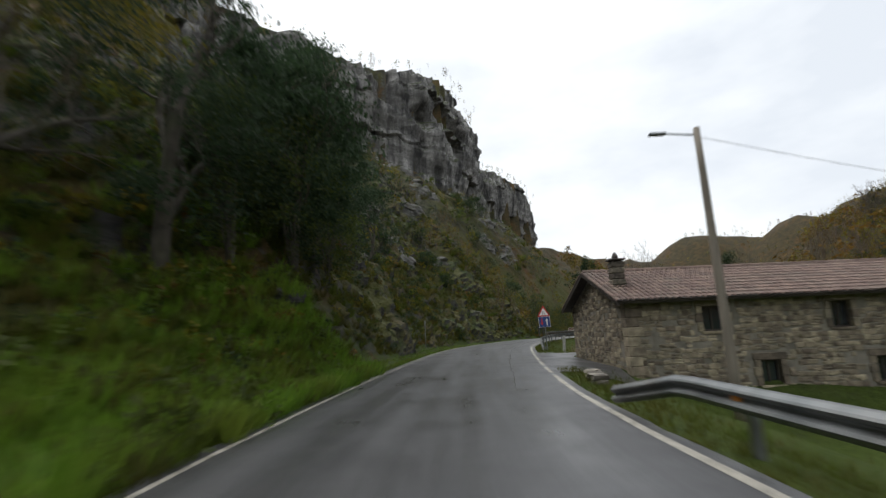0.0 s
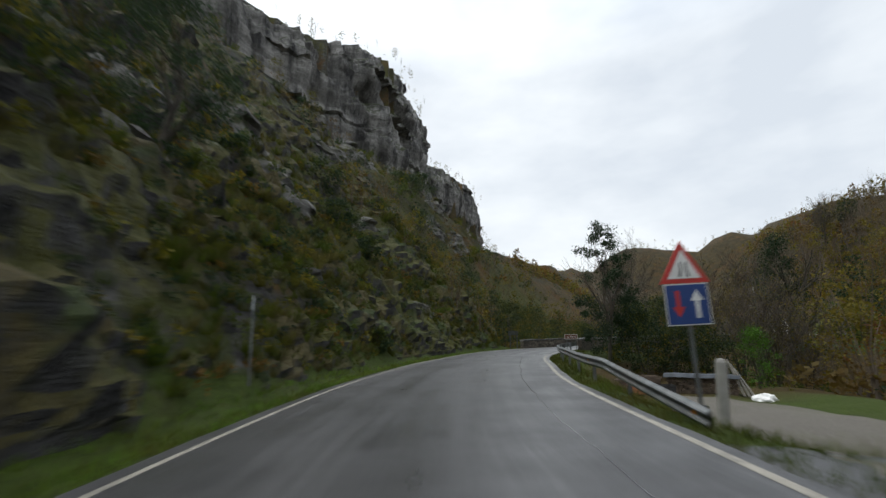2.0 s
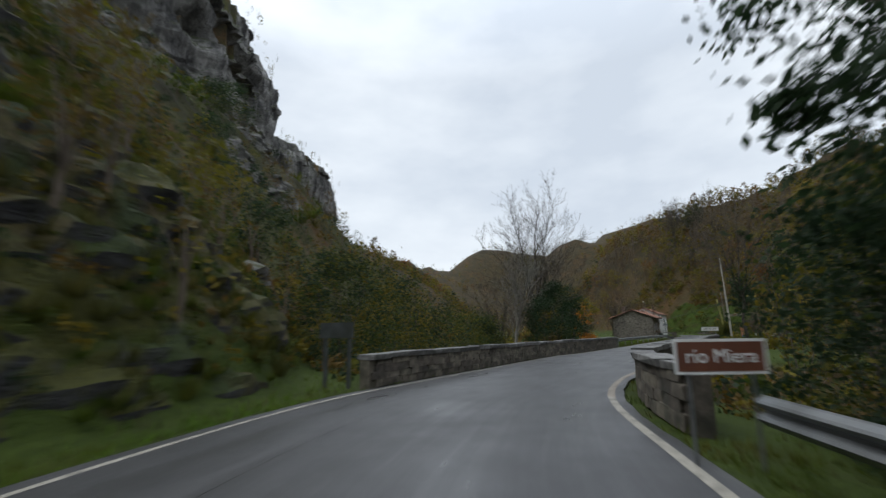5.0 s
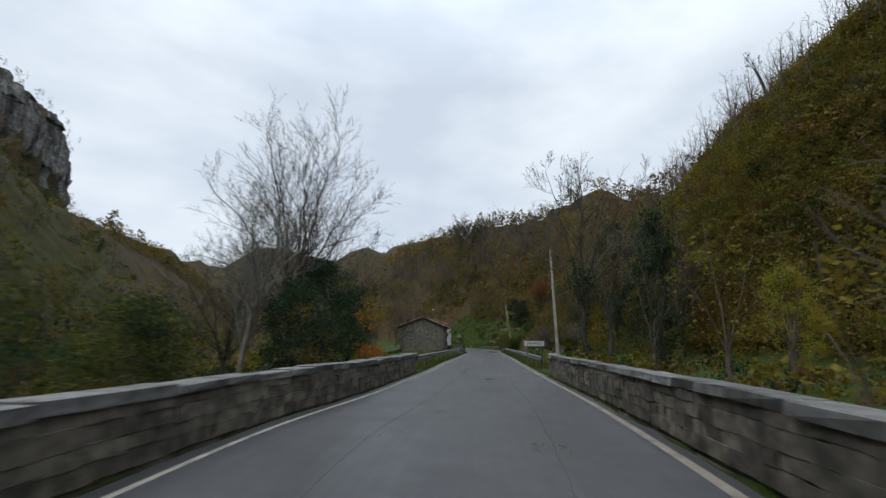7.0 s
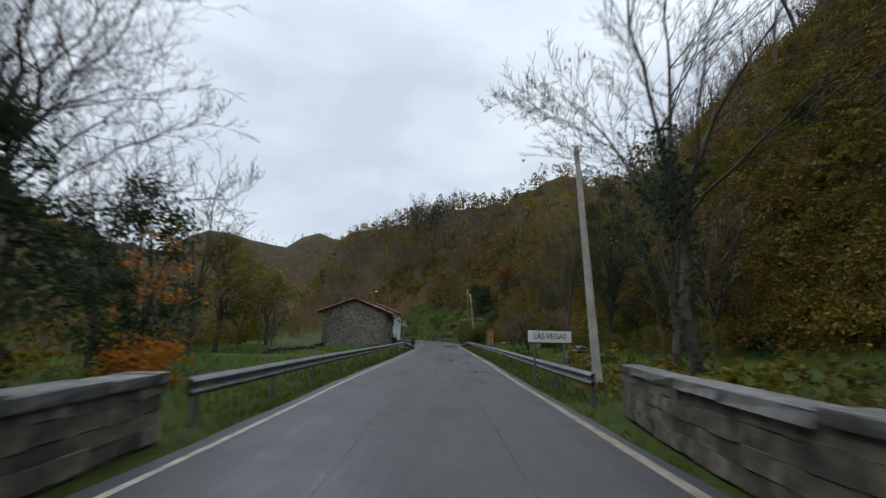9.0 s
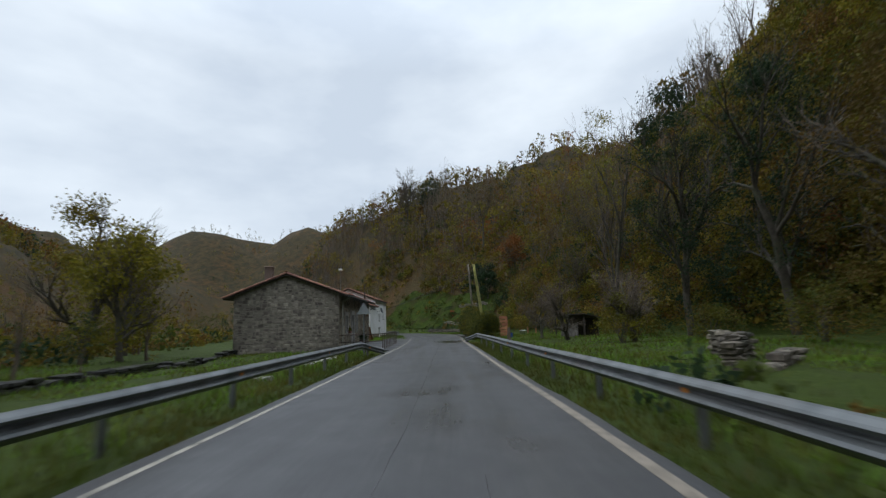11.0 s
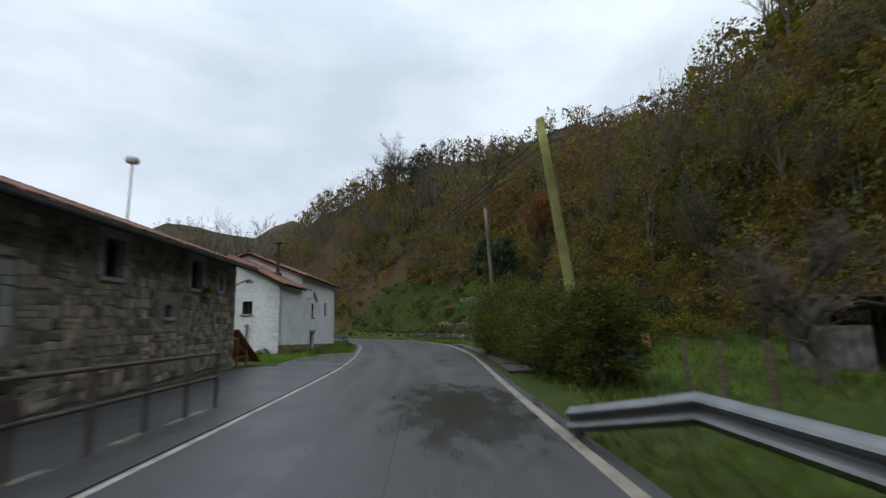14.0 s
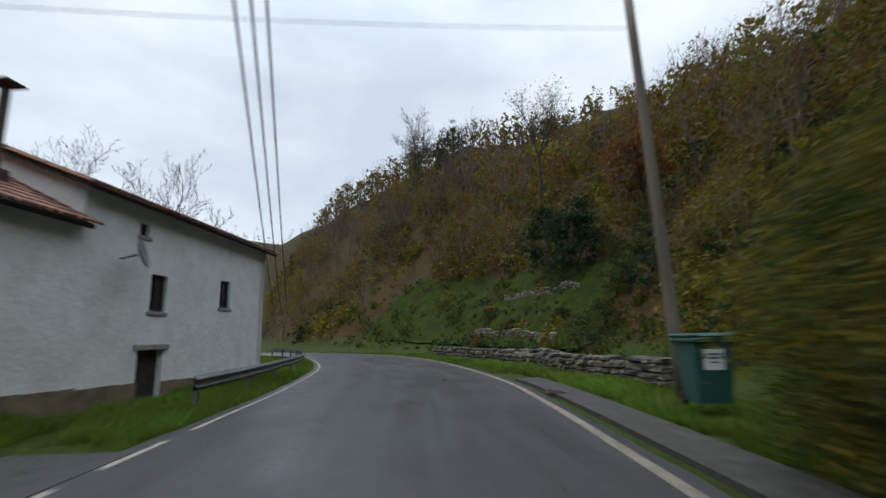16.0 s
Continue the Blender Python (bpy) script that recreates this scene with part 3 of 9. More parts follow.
# ---------------------------------------------------------------- the plan
LEFT = [(-3.3, -40), (-3.2, -12), (-3.1, 4), (-2.95, 8), (-2.7, 12), (-2.0, 20), (-0.6, 32), (0.9, 40), (3.1, 47.5), (4.7, 51.6),
        (6.2, 55.2), (8.0, 59.2), (10.4, 63.6), (13.9, 67.9), (18.1, 71.25), (21.7, 73.85), (25.8, 76.9), (29.6, 79.6),
        (34, 82.1), (38, 84.6), (42.2, 87.2), (46.3, 89.9), (52.4, 94), (61.3, 99.7), (68.3, 104.3), (76.8, 109.9), (83, 114),
        (89.6, 118.6), (94.2, 121.9), (97.4, 124.4), (100.8, 127.2), (103.5, 129.6), (106.2, 132), (109.4, 134.9), (115, 140.6),
        (120, 147), (124.5, 154.5), (127.5, 163), (128.5, 173), (126, 186), (119, 200), (108, 216)]
RIGHT = [(2.5, -40), (2.6, -12), (2.7, 4), (2.8, 8), (3.1, 12.4), (4.15, 20.6), (5.6, 30), (7.2, 38.5), (9.2, 45.4), (10.4, 49.4), (12, 53.6),
         (14.3, 58), (16.5, 61.4), (19, 64.9), (21.6, 67.4), (24.9, 69.7), (30.1, 72.7), (33.8, 75), (37.6, 77.5),
         (41.2, 80), (45, 82.6), (50, 86), (56.8, 90.6), (63.9, 95.3), (71, 100.2), (79, 105.6), (86, 110.4),
         (92.7, 114.9), (97, 117.7), (100.2, 119.8), (103.6, 122.1), (107, 124.6), (110.4, 127.2), (114.2, 130.4), (119.6, 136),
         (125, 142.6), (130, 151), (133.2, 161), (134.4, 173), (132, 188.5), (124.5, 204), (113, 220)]


def spline(pts, per=8):
    """A smooth curve through the points."""
    p = np.array([pts[0]] + list(pts) + [pts[-1]], float)
    out = []
    for i in range(1, len(p) - 2):
        for k in range(per):
            t = k / per
            a, b, c, d = p[i - 1], p[i], p[i + 1], p[i + 2]
            out.append(0.5 * (2 * b + (c - a) * t + (2 * a - 5 * b + 4 * c - d) * t * t + (3 * b - a - 3 * c + d) * t ** 3))
    out.append(p[-2])
    return np.array(out)


def evenly(pts, step):
    """The same curve cut into equal steps."""
    d = np.concatenate([[0], np.cumsum(np.linalg.norm(np.diff(pts, axis=0), axis=1))])
    s = np.linspace(0, d[-1], max(2, int(round(d[-1] / step)) + 1))
    return np.stack([np.interp(s, d, pts[:, k]) for k in range(pts.shape[1])], 1)


LC, RC = spline(LEFT), spline(RIGHT)
MID = (LC + RC) / 2
HALF = np.linalg.norm(RC - LC, axis=1) / 2


def tangents(c):
    t = np.gradient(c, axis=0)
    return t / np.linalg.norm(t, axis=1)[:, None]


def offset(c, d):
    """The curve moved d metres to its right."""
    t = tangents(c)
    return c + d * np.stack([t[:, 1], -t[:, 0]], 1)


def off_line(x, y, line):
    """Distance to a polyline, which side (right is positive), and how far along, for arrays of places."""
    x, y = np.asarray(x, float).ravel(), np.asarray(y, float).ravel()
    best = np.full(x.shape, 1e18)
    side, along = np.zeros(x.shape), np.zeros(x.shape)
    s0 = 0.0
    line = np.asarray(line, float)
    for a, b in zip(line[:-1], line[1:]):
        d = b - a
        ln = math.hypot(*d)
        u = np.clip(((x - a[0]) * d[0] + (y - a[1]) * d[1]) / (ln * ln), 0, 1)
        dx, dy = x - (a[0] + u * d[0]), y - (a[1] + u * d[1])
        q = dx * dx + dy * dy
        hit = q < best
        best[hit] = q[hit]
        side[hit] = np.sign(dx * d[1] - dy * d[0])[hit]
        along[hit] = (s0 + u * ln)[hit]
        s0 += ln
    return np.sqrt(best), side, along


FLANK_FOOT = [(-5.0, -300), (-4.6, -20), (-4.2, 8), (-3.3, 20), (-1.9, 32), (-0.4, 40), (1.8, 48), (4.9, 56), (8.9, 64), (10.7, 66.2), (12.2, 68.4), (13.5, 70.7), (14.2, 73.0), (14.9, 76.5), (15.8, 81),
              (18, 90), (25, 106), (38, 130), (55, 155), (80, 190), (115, 240), (170, 330), (260, 400), (420, 480), (900, 700), (2000, 1100)]
HILL_FOOT = [(90, -900), (72, -60), (66, 0), (58, 35), (58, 54), (70, 68), (86, 82), (102, 96), (112, 108), (117, 120), (123.5, 130),
             (131, 140), (139, 153), (146, 170), (152, 190), (158, 210), (164, 226), (178, 256), (196, 288), (230, 318), (310, 372), (420, 420), (900, 480), (2000, 600)]
RIVER = [(70, -200), (56, -20), (46, 20), (43, 42), (37, 60), (30.5, 77), (28, 92), (33, 108), (46, 126), (62, 144), (86, 172), (112, 214), (140, 262), (190, 330), (300, 410)]


def piecewise(q, xs, ys):
    return np.interp(q, xs, ys)


def rocky(x, y, scale, seed, octaves=3):
    """Rounded noise for arrays of places, -1 to 1."""
    out = np.zeros(len(x))
    for i in range(len(x)):
        p = Vector((x[i] * scale + seed, y[i] * scale - seed, seed * 0.37))
        out[i] = noise.fractal(p, 1.0, 2.0, octaves)
    return out


def ground_height(x, y):
    """The lie of the land."""
    x, y = np.asarray(x, float).ravel(), np.asarray(y, float).ravel()
    dr, sr, ar = off_line(x, y, MID[::3])
    length = np.concatenate([[0], np.cumsum(np.linalg.norm(np.diff(MID[::3], axis=0), axis=1))])
    e = dr - np.interp(ar, length, HALF[::3])
    df, sf, af = off_line(x, y, FLANK_FOOT)
    dh, sh, ah = off_line(x, y, HILL_FOOT)
    dv, sv, av = off_line(x, y, RIVER)
    n1, n2 = rocky(x, y, 0.035, 11.0), rocky(x, y, 0.22, 5.0)
    n3 = np.where((np.abs(e) < 60), rocky(x, y, 0.8, 3.0, 2), 0)
    z = np.full(x.shape, -0.1) + 0.25 * n2 * np.clip((e - 1.5) / 4, 0, 1)
    # dip towards the first house and its yard
    dip = np.clip((e - 0.9) / 7, 0, 1) * np.clip((40 - y) / 8, 0, 1) * (sr > 0)
    dip *= 1 - 0.86 * np.clip(np.minimum((y - 16.2) / 2.4, (35.0 - y) / 5.0), 0, 1)
    z -= 2.3 * dip
    yard = np.clip((e - 1.0) / 3.6, 0, 1) * np.clip((62 - y) / 6, 0, 1) * np.clip((y - 29) / 9, 0, 1) * (sr > 0)
    z -= 1.95 * yard
    # river cut
    cut = piecewise(dv, [0, 4, 11, 16], [4.6, 4.2, 0.4, 0]) * np.clip(e / 2.5 - 0.2, 0, 1)
    z -= cut
    # mountain flank
    q = np.where(sf < 0, df, 0)
    near = np.clip((68 - y) / 10, 0, 1)
    rough = np.clip(q / 4, 0, 1)
    fl = piecewise(q, [0, 0.4, 1.4, 4.5, 12, 24, 37, 60, 110, 240, 900], [0, 0.3, 1.9, 5.5, 14.2, 29.5, 39.5, 53, 78, 150, 330])
    bank = np.clip((18 - y) / 6, 0, 1)
    fl = fl * (1 - bank) + bank * piecewise(q, [0, 1.0, 4.5, 24, 60, 110, 240, 900], [0, 0.45, 2.6, 23, 54, 80, 150, 330])
    step = np.round(fl / 1.7) * 1.7
    fl += (step - fl) * 0.55 * near * np.clip(n2 + 0.55, 0, 1) * np.clip((q - 1) / 2, 0, 1) * (1 - bank)
    fl = fl * (1 - 0.17 * np.clip((y - 150) / 40, 0, 1) * np.clip((90 - q) / 40, 0, 1))
    fl = fl * (1 - 0.12 * np.clip((x - 26) / 40, 0, 1) * np.clip((y - 100) / 40, 0, 1))
    fl = fl * (1 + 0.09 * np.clip((y - 95) / 35, 0, 1) * np.clip((180 - y) / 25, 0, 1))
    fl = fl * (1 - 0.36 * np.clip((y - 430) / 150, 0, 1))
    fl += rough * (n1 * np.clip(q * 0.09, 0, 5) + n2 * np.clip(0.3 + q * 0.06, 0, 2.0) + 0.75 * n3 * near)
    fl += near * rough * 0.7 * np.abs(rocky(x, y, 0.12, 31.0)) * np.clip(q / 3, 0, 1)
    z = np.where(sf < 0, np.maximum(z, fl), z)
    # wooded hill
    q = np.where(sh > 0, dh, 0)
    hl = piecewise(q, [0, 3, 28, 55, 85, 130, 900], [0, 1.2, 27.6, 47.7, 59, 81, 81])
    hl = hl * np.interp(ah, [880, 973, 1015, 1031, 1056, 1102, 1161, 1195, 1230, 1300], [1.25, 1.34, 1.3, 0.98, 0.8, 0.85, 1.24, 1.5, 1.7, 1.2])
    hl = np.minimum(hl, np.interp(ah, [1105, 1150, 1200, 1235], [400, 58, 48, 46]))
    # the steep spur across the river, with its sharp crest
    spur = np.interp(ah, [890, 955, 990, 1012, 1024, 1038, 1062], [0.35, 0.8, 0.88, 1.0, 0.8, 0.4, 0])
    hl = hl * (1 - spur) + spur * piecewise(q, [0, 3, 22, 45, 130, 900], [0, 2.5, 41, 49, 58, 58])
    hl = hl * (1 + 0.06 * n1) + np.clip(q / 6, 0, 1) * (0.6 * n2 + 0.9 * n1)
    z = np.where(sh > 0, np.maximum(z, hl), z)
    # far mountains that close the valley
    far = np.zeros(x.shape)
    for cx, cy, r, h in ((395, 470, 120, 111), (330, 560, 130, 113), (240, 640, 120, 97), (520, 480, 170, 151), (700, 620, 260, 120), (420, 800, 260, 122), (1000, 800, 420, 160), (60, 800, 240, 110)):
        far = np.maximum(far, h * np.exp(-((x - cx) ** 2 + (y - cy) ** 2) / (r * r)))
    z = np.where(far > 6, np.maximum(z, far * (1 + 0.1 * n1) - 6), z)
    # level beside the carriageway
    flat = np.clip((e - 0.35) / 0.9, 0, 1)
    z = z * flat - 0.07 * (1 - flat)
    return z, e, sr, ar


CLIFFS = (
    # line of the foot, height of the foot, height of the top
    ([(-180, 110), (-110, 150), (-72, 190), (-34, 228), (8, 276), (22, 324), (34, 372), (24, 394), (-30, 420)],
     [130, 130, 112, 92, 68, 78, 84, 90, 120], [150, 150, 146, 148, 166, 175, 181, 182, 184]),
    ([(0, 382), (44, 394), (69, 428), (92, 472), (104, 496), (94, 518), (40, 550)],
     [92, 88, 88, 88, 84, 95, 110], [134, 143, 148, 152, 138, 134, 142]),
)


def axis(lo, fine0, fine1, hi, step, grow):
    a = list(np.arange(fine0, fine1 + 1e-6, step))
    d, v = step, fine1
    while v < hi:
        d *= grow
        v += d
        a.append(v)
    d, v = step, fine0
    while v > lo:
        d *= grow
        v -= d
        a.insert(0, v)
    return np.array(a)


def make_ground():
    xs = axis(-1100, -16, 136, 2400, 0.68, 1.09)
    ys = axis(-700, -8, 160, 2200, 0.68, 1.09)
    gx, gy = np.meshgrid(xs, ys)
    z, e, side, along = ground_height(gx, gy)
    x, y = gx.ravel(), gy.ravel()
    # the plateau behind each cliff
    for line, foot, top in CLIFFS:
        d, s, a = off_line(x, y, line)
        ln = np.concatenate([[0], np.cumsum([math.dist(p, q) for p, q in zip(line, line[1:])])])
        f, t = np.interp(a, ln, foot), np.interp(a, ln, top)
        inside = (s < 0) & (d < 160) & (a > 0) & (a < ln[-1])
        z = np.where(inside & (d > 5), np.maximum(z, t - 2.0 + np.clip(d - 5, 0, 200) * 0.12), z)
        front = (s > 0) & (d < 90) & (a > 0) & (a < ln[-1])
        z = np.where(front, np.minimum(z, f + 6 - d * 0.25), z)
        z = np.where((s <= 0) & (d <= 5), np.minimum(z, f + 4), z)
    nx, ny = len(xs), len(ys)
    i, j = np.meshgrid(np.arange(nx - 1), np.arange(ny - 1))
    k = (j * nx + i).ravel()
    quads = np.stack([k, k + 1, k + nx + 1, k + nx], 1)
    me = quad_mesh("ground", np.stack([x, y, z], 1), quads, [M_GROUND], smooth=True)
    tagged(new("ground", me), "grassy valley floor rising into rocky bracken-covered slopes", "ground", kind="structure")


def height_at(x, y):
    return float(ground_height([x], [y])[0][0])


def make_cliff(line, foot, top, name, label, seed):
    pts = spline([(x, y, f, t) for (x, y), f, t in zip(line, foot, top)], 26)
    rows = 84
    tn = tangents(pts[:, :2])
    out = np.stack([tn[:, 1], -tn[:, 0]], 1)
    n = len(pts)
    verts = []
    for r in range(rows + 6):
        u = min(r / rows, 1.0)
        for k in range(n):
            x, y, f, t = pts[k]
            f -= 14
            z = f + (t - f) * u
            p = Vector((x * 0.03, y * 0.03, z * 0.012 + seed))
            flute = noise.fractal(Vector((x * 0.09, y * 0.09, z * 0.009 + seed)), 1.0, 2.1, 5)
            strata = noise.noise(Vector((seed, p.x * 0.4, z * 0.11)))
            big = noise.fractal(p * 1.3, 1.0, 2.0, 3)
            lump = noise.fractal(Vector((x * 0.3, y * 0.3, z * 0.3)), 1.0, 2.0, 3)
            block = noise.cell(Vector((x * 0.045 + y * 0.02, z * 0.055 + seed, 1.0))) - 0.5
            push = 8.5 * big + 4.6 * flute + 4.4 * strata + 4.0 * block + 1.0 * lump - 9.0 * u ** 6 + 3.0 * math.sin(u * 3.0)
            cave = math.exp(-((x - 12) / 7) ** 2 - ((z - 137) / 6) ** 2) + 0.8 * math.exp(-((x + 6) / 5) ** 2 - ((z - 128) / 5) ** 2)
            push -= 15 * cave
            push += 3.5 * math.exp(-((x - 10) / 14) ** 2 - ((z - 147) / 6) ** 2)
            zz = z + 2.0 * lump
            if r > rows:
                push -= (r - rows) * 6.0
                zz += (r - rows) * 0.6 + 2.5 * noise.noise(Vector((x * 0.12, y * 0.12, r * 0.7)))
            verts.append((x + out[k][0] * push, y + out[k][1] * push, zz))
    i, j = np.meshgrid(np.arange(n - 1), np.arange(rows + 5))
    k = (j * n + i).ravel()
    quads = np.stack([k, k + 1, k + n + 1, k + n], 1)
    me = quad_mesh(name, np.array(verts), quads, [M_CLIFF], smooth=False)
    tagged(new(name, me), label, "cliff", kind="structure")


def rock_face():
    """The rugged flank beside the road: tilted strata that break into ledges, mossy on top."""
    foot = evenly(np.array([p for p in FLANK_FOOT if 15 < p[1] < 79], float), 0.32)
    n, rows = len(foot), 92
    tn = tangents(foot)
    verts = []
    for r in range(rows):
        q = 0.2 + 27.0 * (r / (rows - 1)) ** 1.35
        x = foot[:, 0] - tn[:, 1] * q
        y = foot[:, 1] + tn[:, 0] * q
        z = ground_height(x, y)[0]
        for k in range(n):
            p = Vector((x[k], y[k], z[k]))
            bend = noise.noise(Vector((p.x * 0.07, p.y * 0.07, 8.0)))
            layer = p.z * 0.42 + p.y * 0.1 + 1.6 * bend
            saw = layer - math.floor(layer)
            fine = layer * 3.1 + 0.7 * noise.noise(p * 0.5)
            saw2 = fine - math.floor(fine)
            crag = noise.fractal(Vector((p.x * 0.8, p.y * 0.8, p.z * 1.2)), 1.0, 2.0, 4)
            lump = noise.fractal(Vector((p.x * 0.16 + 5, p.y * 0.16, p.z * 0.2)), 1.0, 2.0, 3)
            rough = noise.fractal(p * 2.3, 1.0, 2.0, 3)
            out = 0.42 * (saw - 0.45) + 0.2 * (saw2 - 0.5) + 0.4 * crag + 0.24 * rough + 0.8 * lump + 0.12
            edge = min(1.0, k / 8, (n - 1 - k) / 8, (rows - 1 - r) / 6)
            low = min(1.0, 0.25 + q / 1.2)
            out = out * edge * low - (1 - edge) * 1.2
            verts.append((p.x + tn[k][1] * out * 0.85, p.y - tn[k][0] * out * 0.85, p.z + out * 0.35 - (0.7 if r == 0 else 0.0)))
    i, j = np.meshgrid(np.arange(n - 1), np.arange(rows - 1))
    k = (j * n + i).ravel()
    me = quad_mesh("rock_face", np.array(verts), np.stack([k, k + 1, k + n + 1, k + n], 1), [M_FLANK])
    tagged(new("rock_face", me), "dark wet bedrock ledges under moss and yellowing grass", "rock", kind="structure")


def outcrop(x0, y0, width, height, seed, material=None):
    """A weathered limestone ledge standing out of the slope."""
    h = ground_height([x0 + 1.5, x0 - 1.5, x0, x0], [y0, y0, y0 + 1.5, y0 - 1.5])[0]
    out = Vector((h[1] - h[0], h[3] - h[2], 0)).normalized()
    side = Vector((-out.y, out.x, 0))
    n, rows = 44, 18
    us = np.linspace(-0.5, 0.5, n) * width
    gx, gy = x0 + side.x * us, y0 + side.y * us
    gz = ground_height(gx, gy)[0]
    verts = []
    for r in range(rows):
        v = r / (rows - 1)
        for k in range(n):
            u = us[k] / width * 2
            edge = max(0.0, 1 - abs(u) ** 3)
            tall = height * edge ** 0.5 * (0.75 + 0.35 * noise.noise(Vector((us[k] * 0.35, seed, 0))))
            z = gz[k] - 0.9 + v * (tall + 0.9)
            push = 0.45 * noise.fractal(Vector((us[k] * 0.35, z * 0.7, seed)), 1.0, 2.1, 4) + 0.35 * noise.cell(Vector((us[k] * 0.5, z * 1.1, seed))) + 0.25 * noise.noise(Vector((seed, us[k] * 0.1, z * 1.6)))
            back = 0.3 * v * height + 1.6 * max(0, v - 0.85) / 0.15 * 0.8
            push = push * (0.6 + 0.08 * height) + 0.5 - (1 - edge) * 1.5 - back
            verts.append((gx[k] + out.x * push, gy[k] + out.y * push, z - (0.5 if v > 0.97 else 0)))
    i, j = np.meshgrid(np.arange(n - 1), np.arange(rows - 1))
    k = (j * n + i).ravel()
    me = quad_mesh("rock_ledge", np.array(verts), np.stack([k, k + 1, k + n + 1, k + n], 1), [material or M_LEDGE])
    tagged(new("rock_ledge", me), "grey weathered limestone ledge breaking out of the grassy slope", "rock", "ledges on the slope")


make_ground()
rock_face()
for k, (x, y, w, h) in enumerate(((-8.2, 57.4, 11, 3.6), (-5.2, 57.6, 9, 2.2), (32.7, 231.6, 20, 8), (0.2, 66.5, 7, 2.6), (20.2, 129.9, 12, 5), (15.9, 137.0, 13, 4.5), (14.3, 121.6, 13, 6.5),
                                  (18.8, 124.1, 12, 4), (13.8, 85.0, 6, 2.6), (-2.5, 118.0, 20, 6), (8.5, 152.0, 16, 5), (-3.5, 56.4, 5, 1.5), (5.2, 61.6, 4, 1.4), (-6.5, 40.0, 7, 2.0), (-9.0, 46.0, 8, 2.4), (3.0, 88.0, 8, 3.0), (-4.0, 76.0, 10, 3.2))):
    outcrop(x, y, w, h, 3.7 * k + 1)
make_cliff(*CLIFFS[0], "cliff", "tall grey limestone cliff with dark streaks and a cave", 2.0)
make_cliff(*CLIFFS[1], "cliff", "lower rounded limestone cliff behind the tall one", 7.0)

# ---------------------------------------------------------------- road


def ribbon(name, a, b, z, material, label, category, thick=0.0):
    """A strip between two curves of as many points."""
    n = len(a)
    v = [(p[0], p[1], z) for p in a] + [(p[0], p[1], z) for p in b]
    f = [(i, n + i, n + i + 1, i + 1) for i in range(n - 1)]
    if thick:
        v += [(p[0], p[1], z - thick) for p in a] + [(p[0], p[1], z - thick) for p in b]
        f += [(i, i + 1, 2 * n + i + 1, 2 * n + i) for i in range(n - 1)]
        f += [(n + i, 3 * n + i, 3 * n + i + 1, n + i + 1) for i in range(n - 1)]
        f += [(0, 2 * n, 3 * n, n), (n - 1, 2 * n - 1, 4 * n - 1, 3 * n - 1)]
    g = Geo()
    g.add(v, f)
    return single(name, g, material, label, category, kind="structure")


def make_road():
    wob = [0.06 * noise.noise(Vector((i * 0.31, 4.0, 0))) + 0.05 * noise.noise(Vector((i * 1.7, 9.0, 0))) for i in range(len(LC))]
    le = LC - (0.28 + np.array(wob))[:, None] * np.stack([tangents(LC)[:, 1], -tangents(LC)[:, 0]], 1)
    re = RC + (0.26 + np.array(wob[::-1]))[:, None] * np.stack([tangents(RC)[:, 1], -tangents(RC)[:, 0]], 1)
    ob = ribbon("road", le, re, 0.0, M_ROAD, "damp dark grey asphalt of a narrow country road", "road", 0.12)
    # across and along the road in metres, for the wheel tracks
    n = len(le)
    run = arc_of(MID)
    wide = np.linalg.norm(re - le, axis=1)
    uv = ob.data.uv_layers.new(name="along")
    for loop in ob.data.loops:
        k = loop.vertex_index
        uv.data[loop.index].uv = (0.0 if (k // n) % 2 == 0 else wide[k % n], run[k % n])


def arc_of(c):
    return np.concatenate([[0], np.cumsum(np.linalg.norm(np.diff(c, axis=0), axis=1))])


def nearest_arc(c, p):
    d, s, a = off_line([p[0]], [p[1]], c)
    return float(a[0])


def cut(c, s0, s1, step=0.5):
    d = arc_of(c)
    s = np.linspace(s0, s1, max(2, int((s1 - s0) / step) + 1))
    return np.stack([np.interp(s, d, c[:, 0]), np.interp(s, d, c[:, 1])], 1)


def paint_strip(c, s0, s1, width=0.1, material=M_PAINT, label="worn white edge line painted on the asphalt"):
    p = cut(c, s0, s1)
    ribbon("edge_line", offset(p, -width / 2), offset(p, width / 2), 0.004, material, label, "road marking")


def make_lines():
    la, ra = arc_of(LC)[-1], arc_of(RC)[-1]
    s = nearest_arc(LC, (95.7, 123.2))
    paint_strip(LC, 1, s)
    x = s + 0.65
    while x < nearest_arc(LC, (103.6, 129.9)):
        paint_strip(LC, x, x + 1.45, 0.11)
        x += 2.2
    paint_strip(LC, x + 0.1, la - 1)
    a, b = nearest_arc(RC, (3.5, 15.6)), nearest_arc(RC, (5.1, 27.3))
    paint_strip(RC, 1, a - 0.8, 0.14)
    x = a
    while x < b:
        paint_strip(RC, x, x + 2.25, 0.14)
        x += 3.05
    b = nearest_arc(RC, (19.5, 65.4))
    paint_strip(RC, x - 0.3, b, 0.14)
    paint_strip(RC, b, ra - 1, 0.16, M_PAINT_OLD, "dirty buff edge line painted on the asphalt")


make_road()
make_lines()

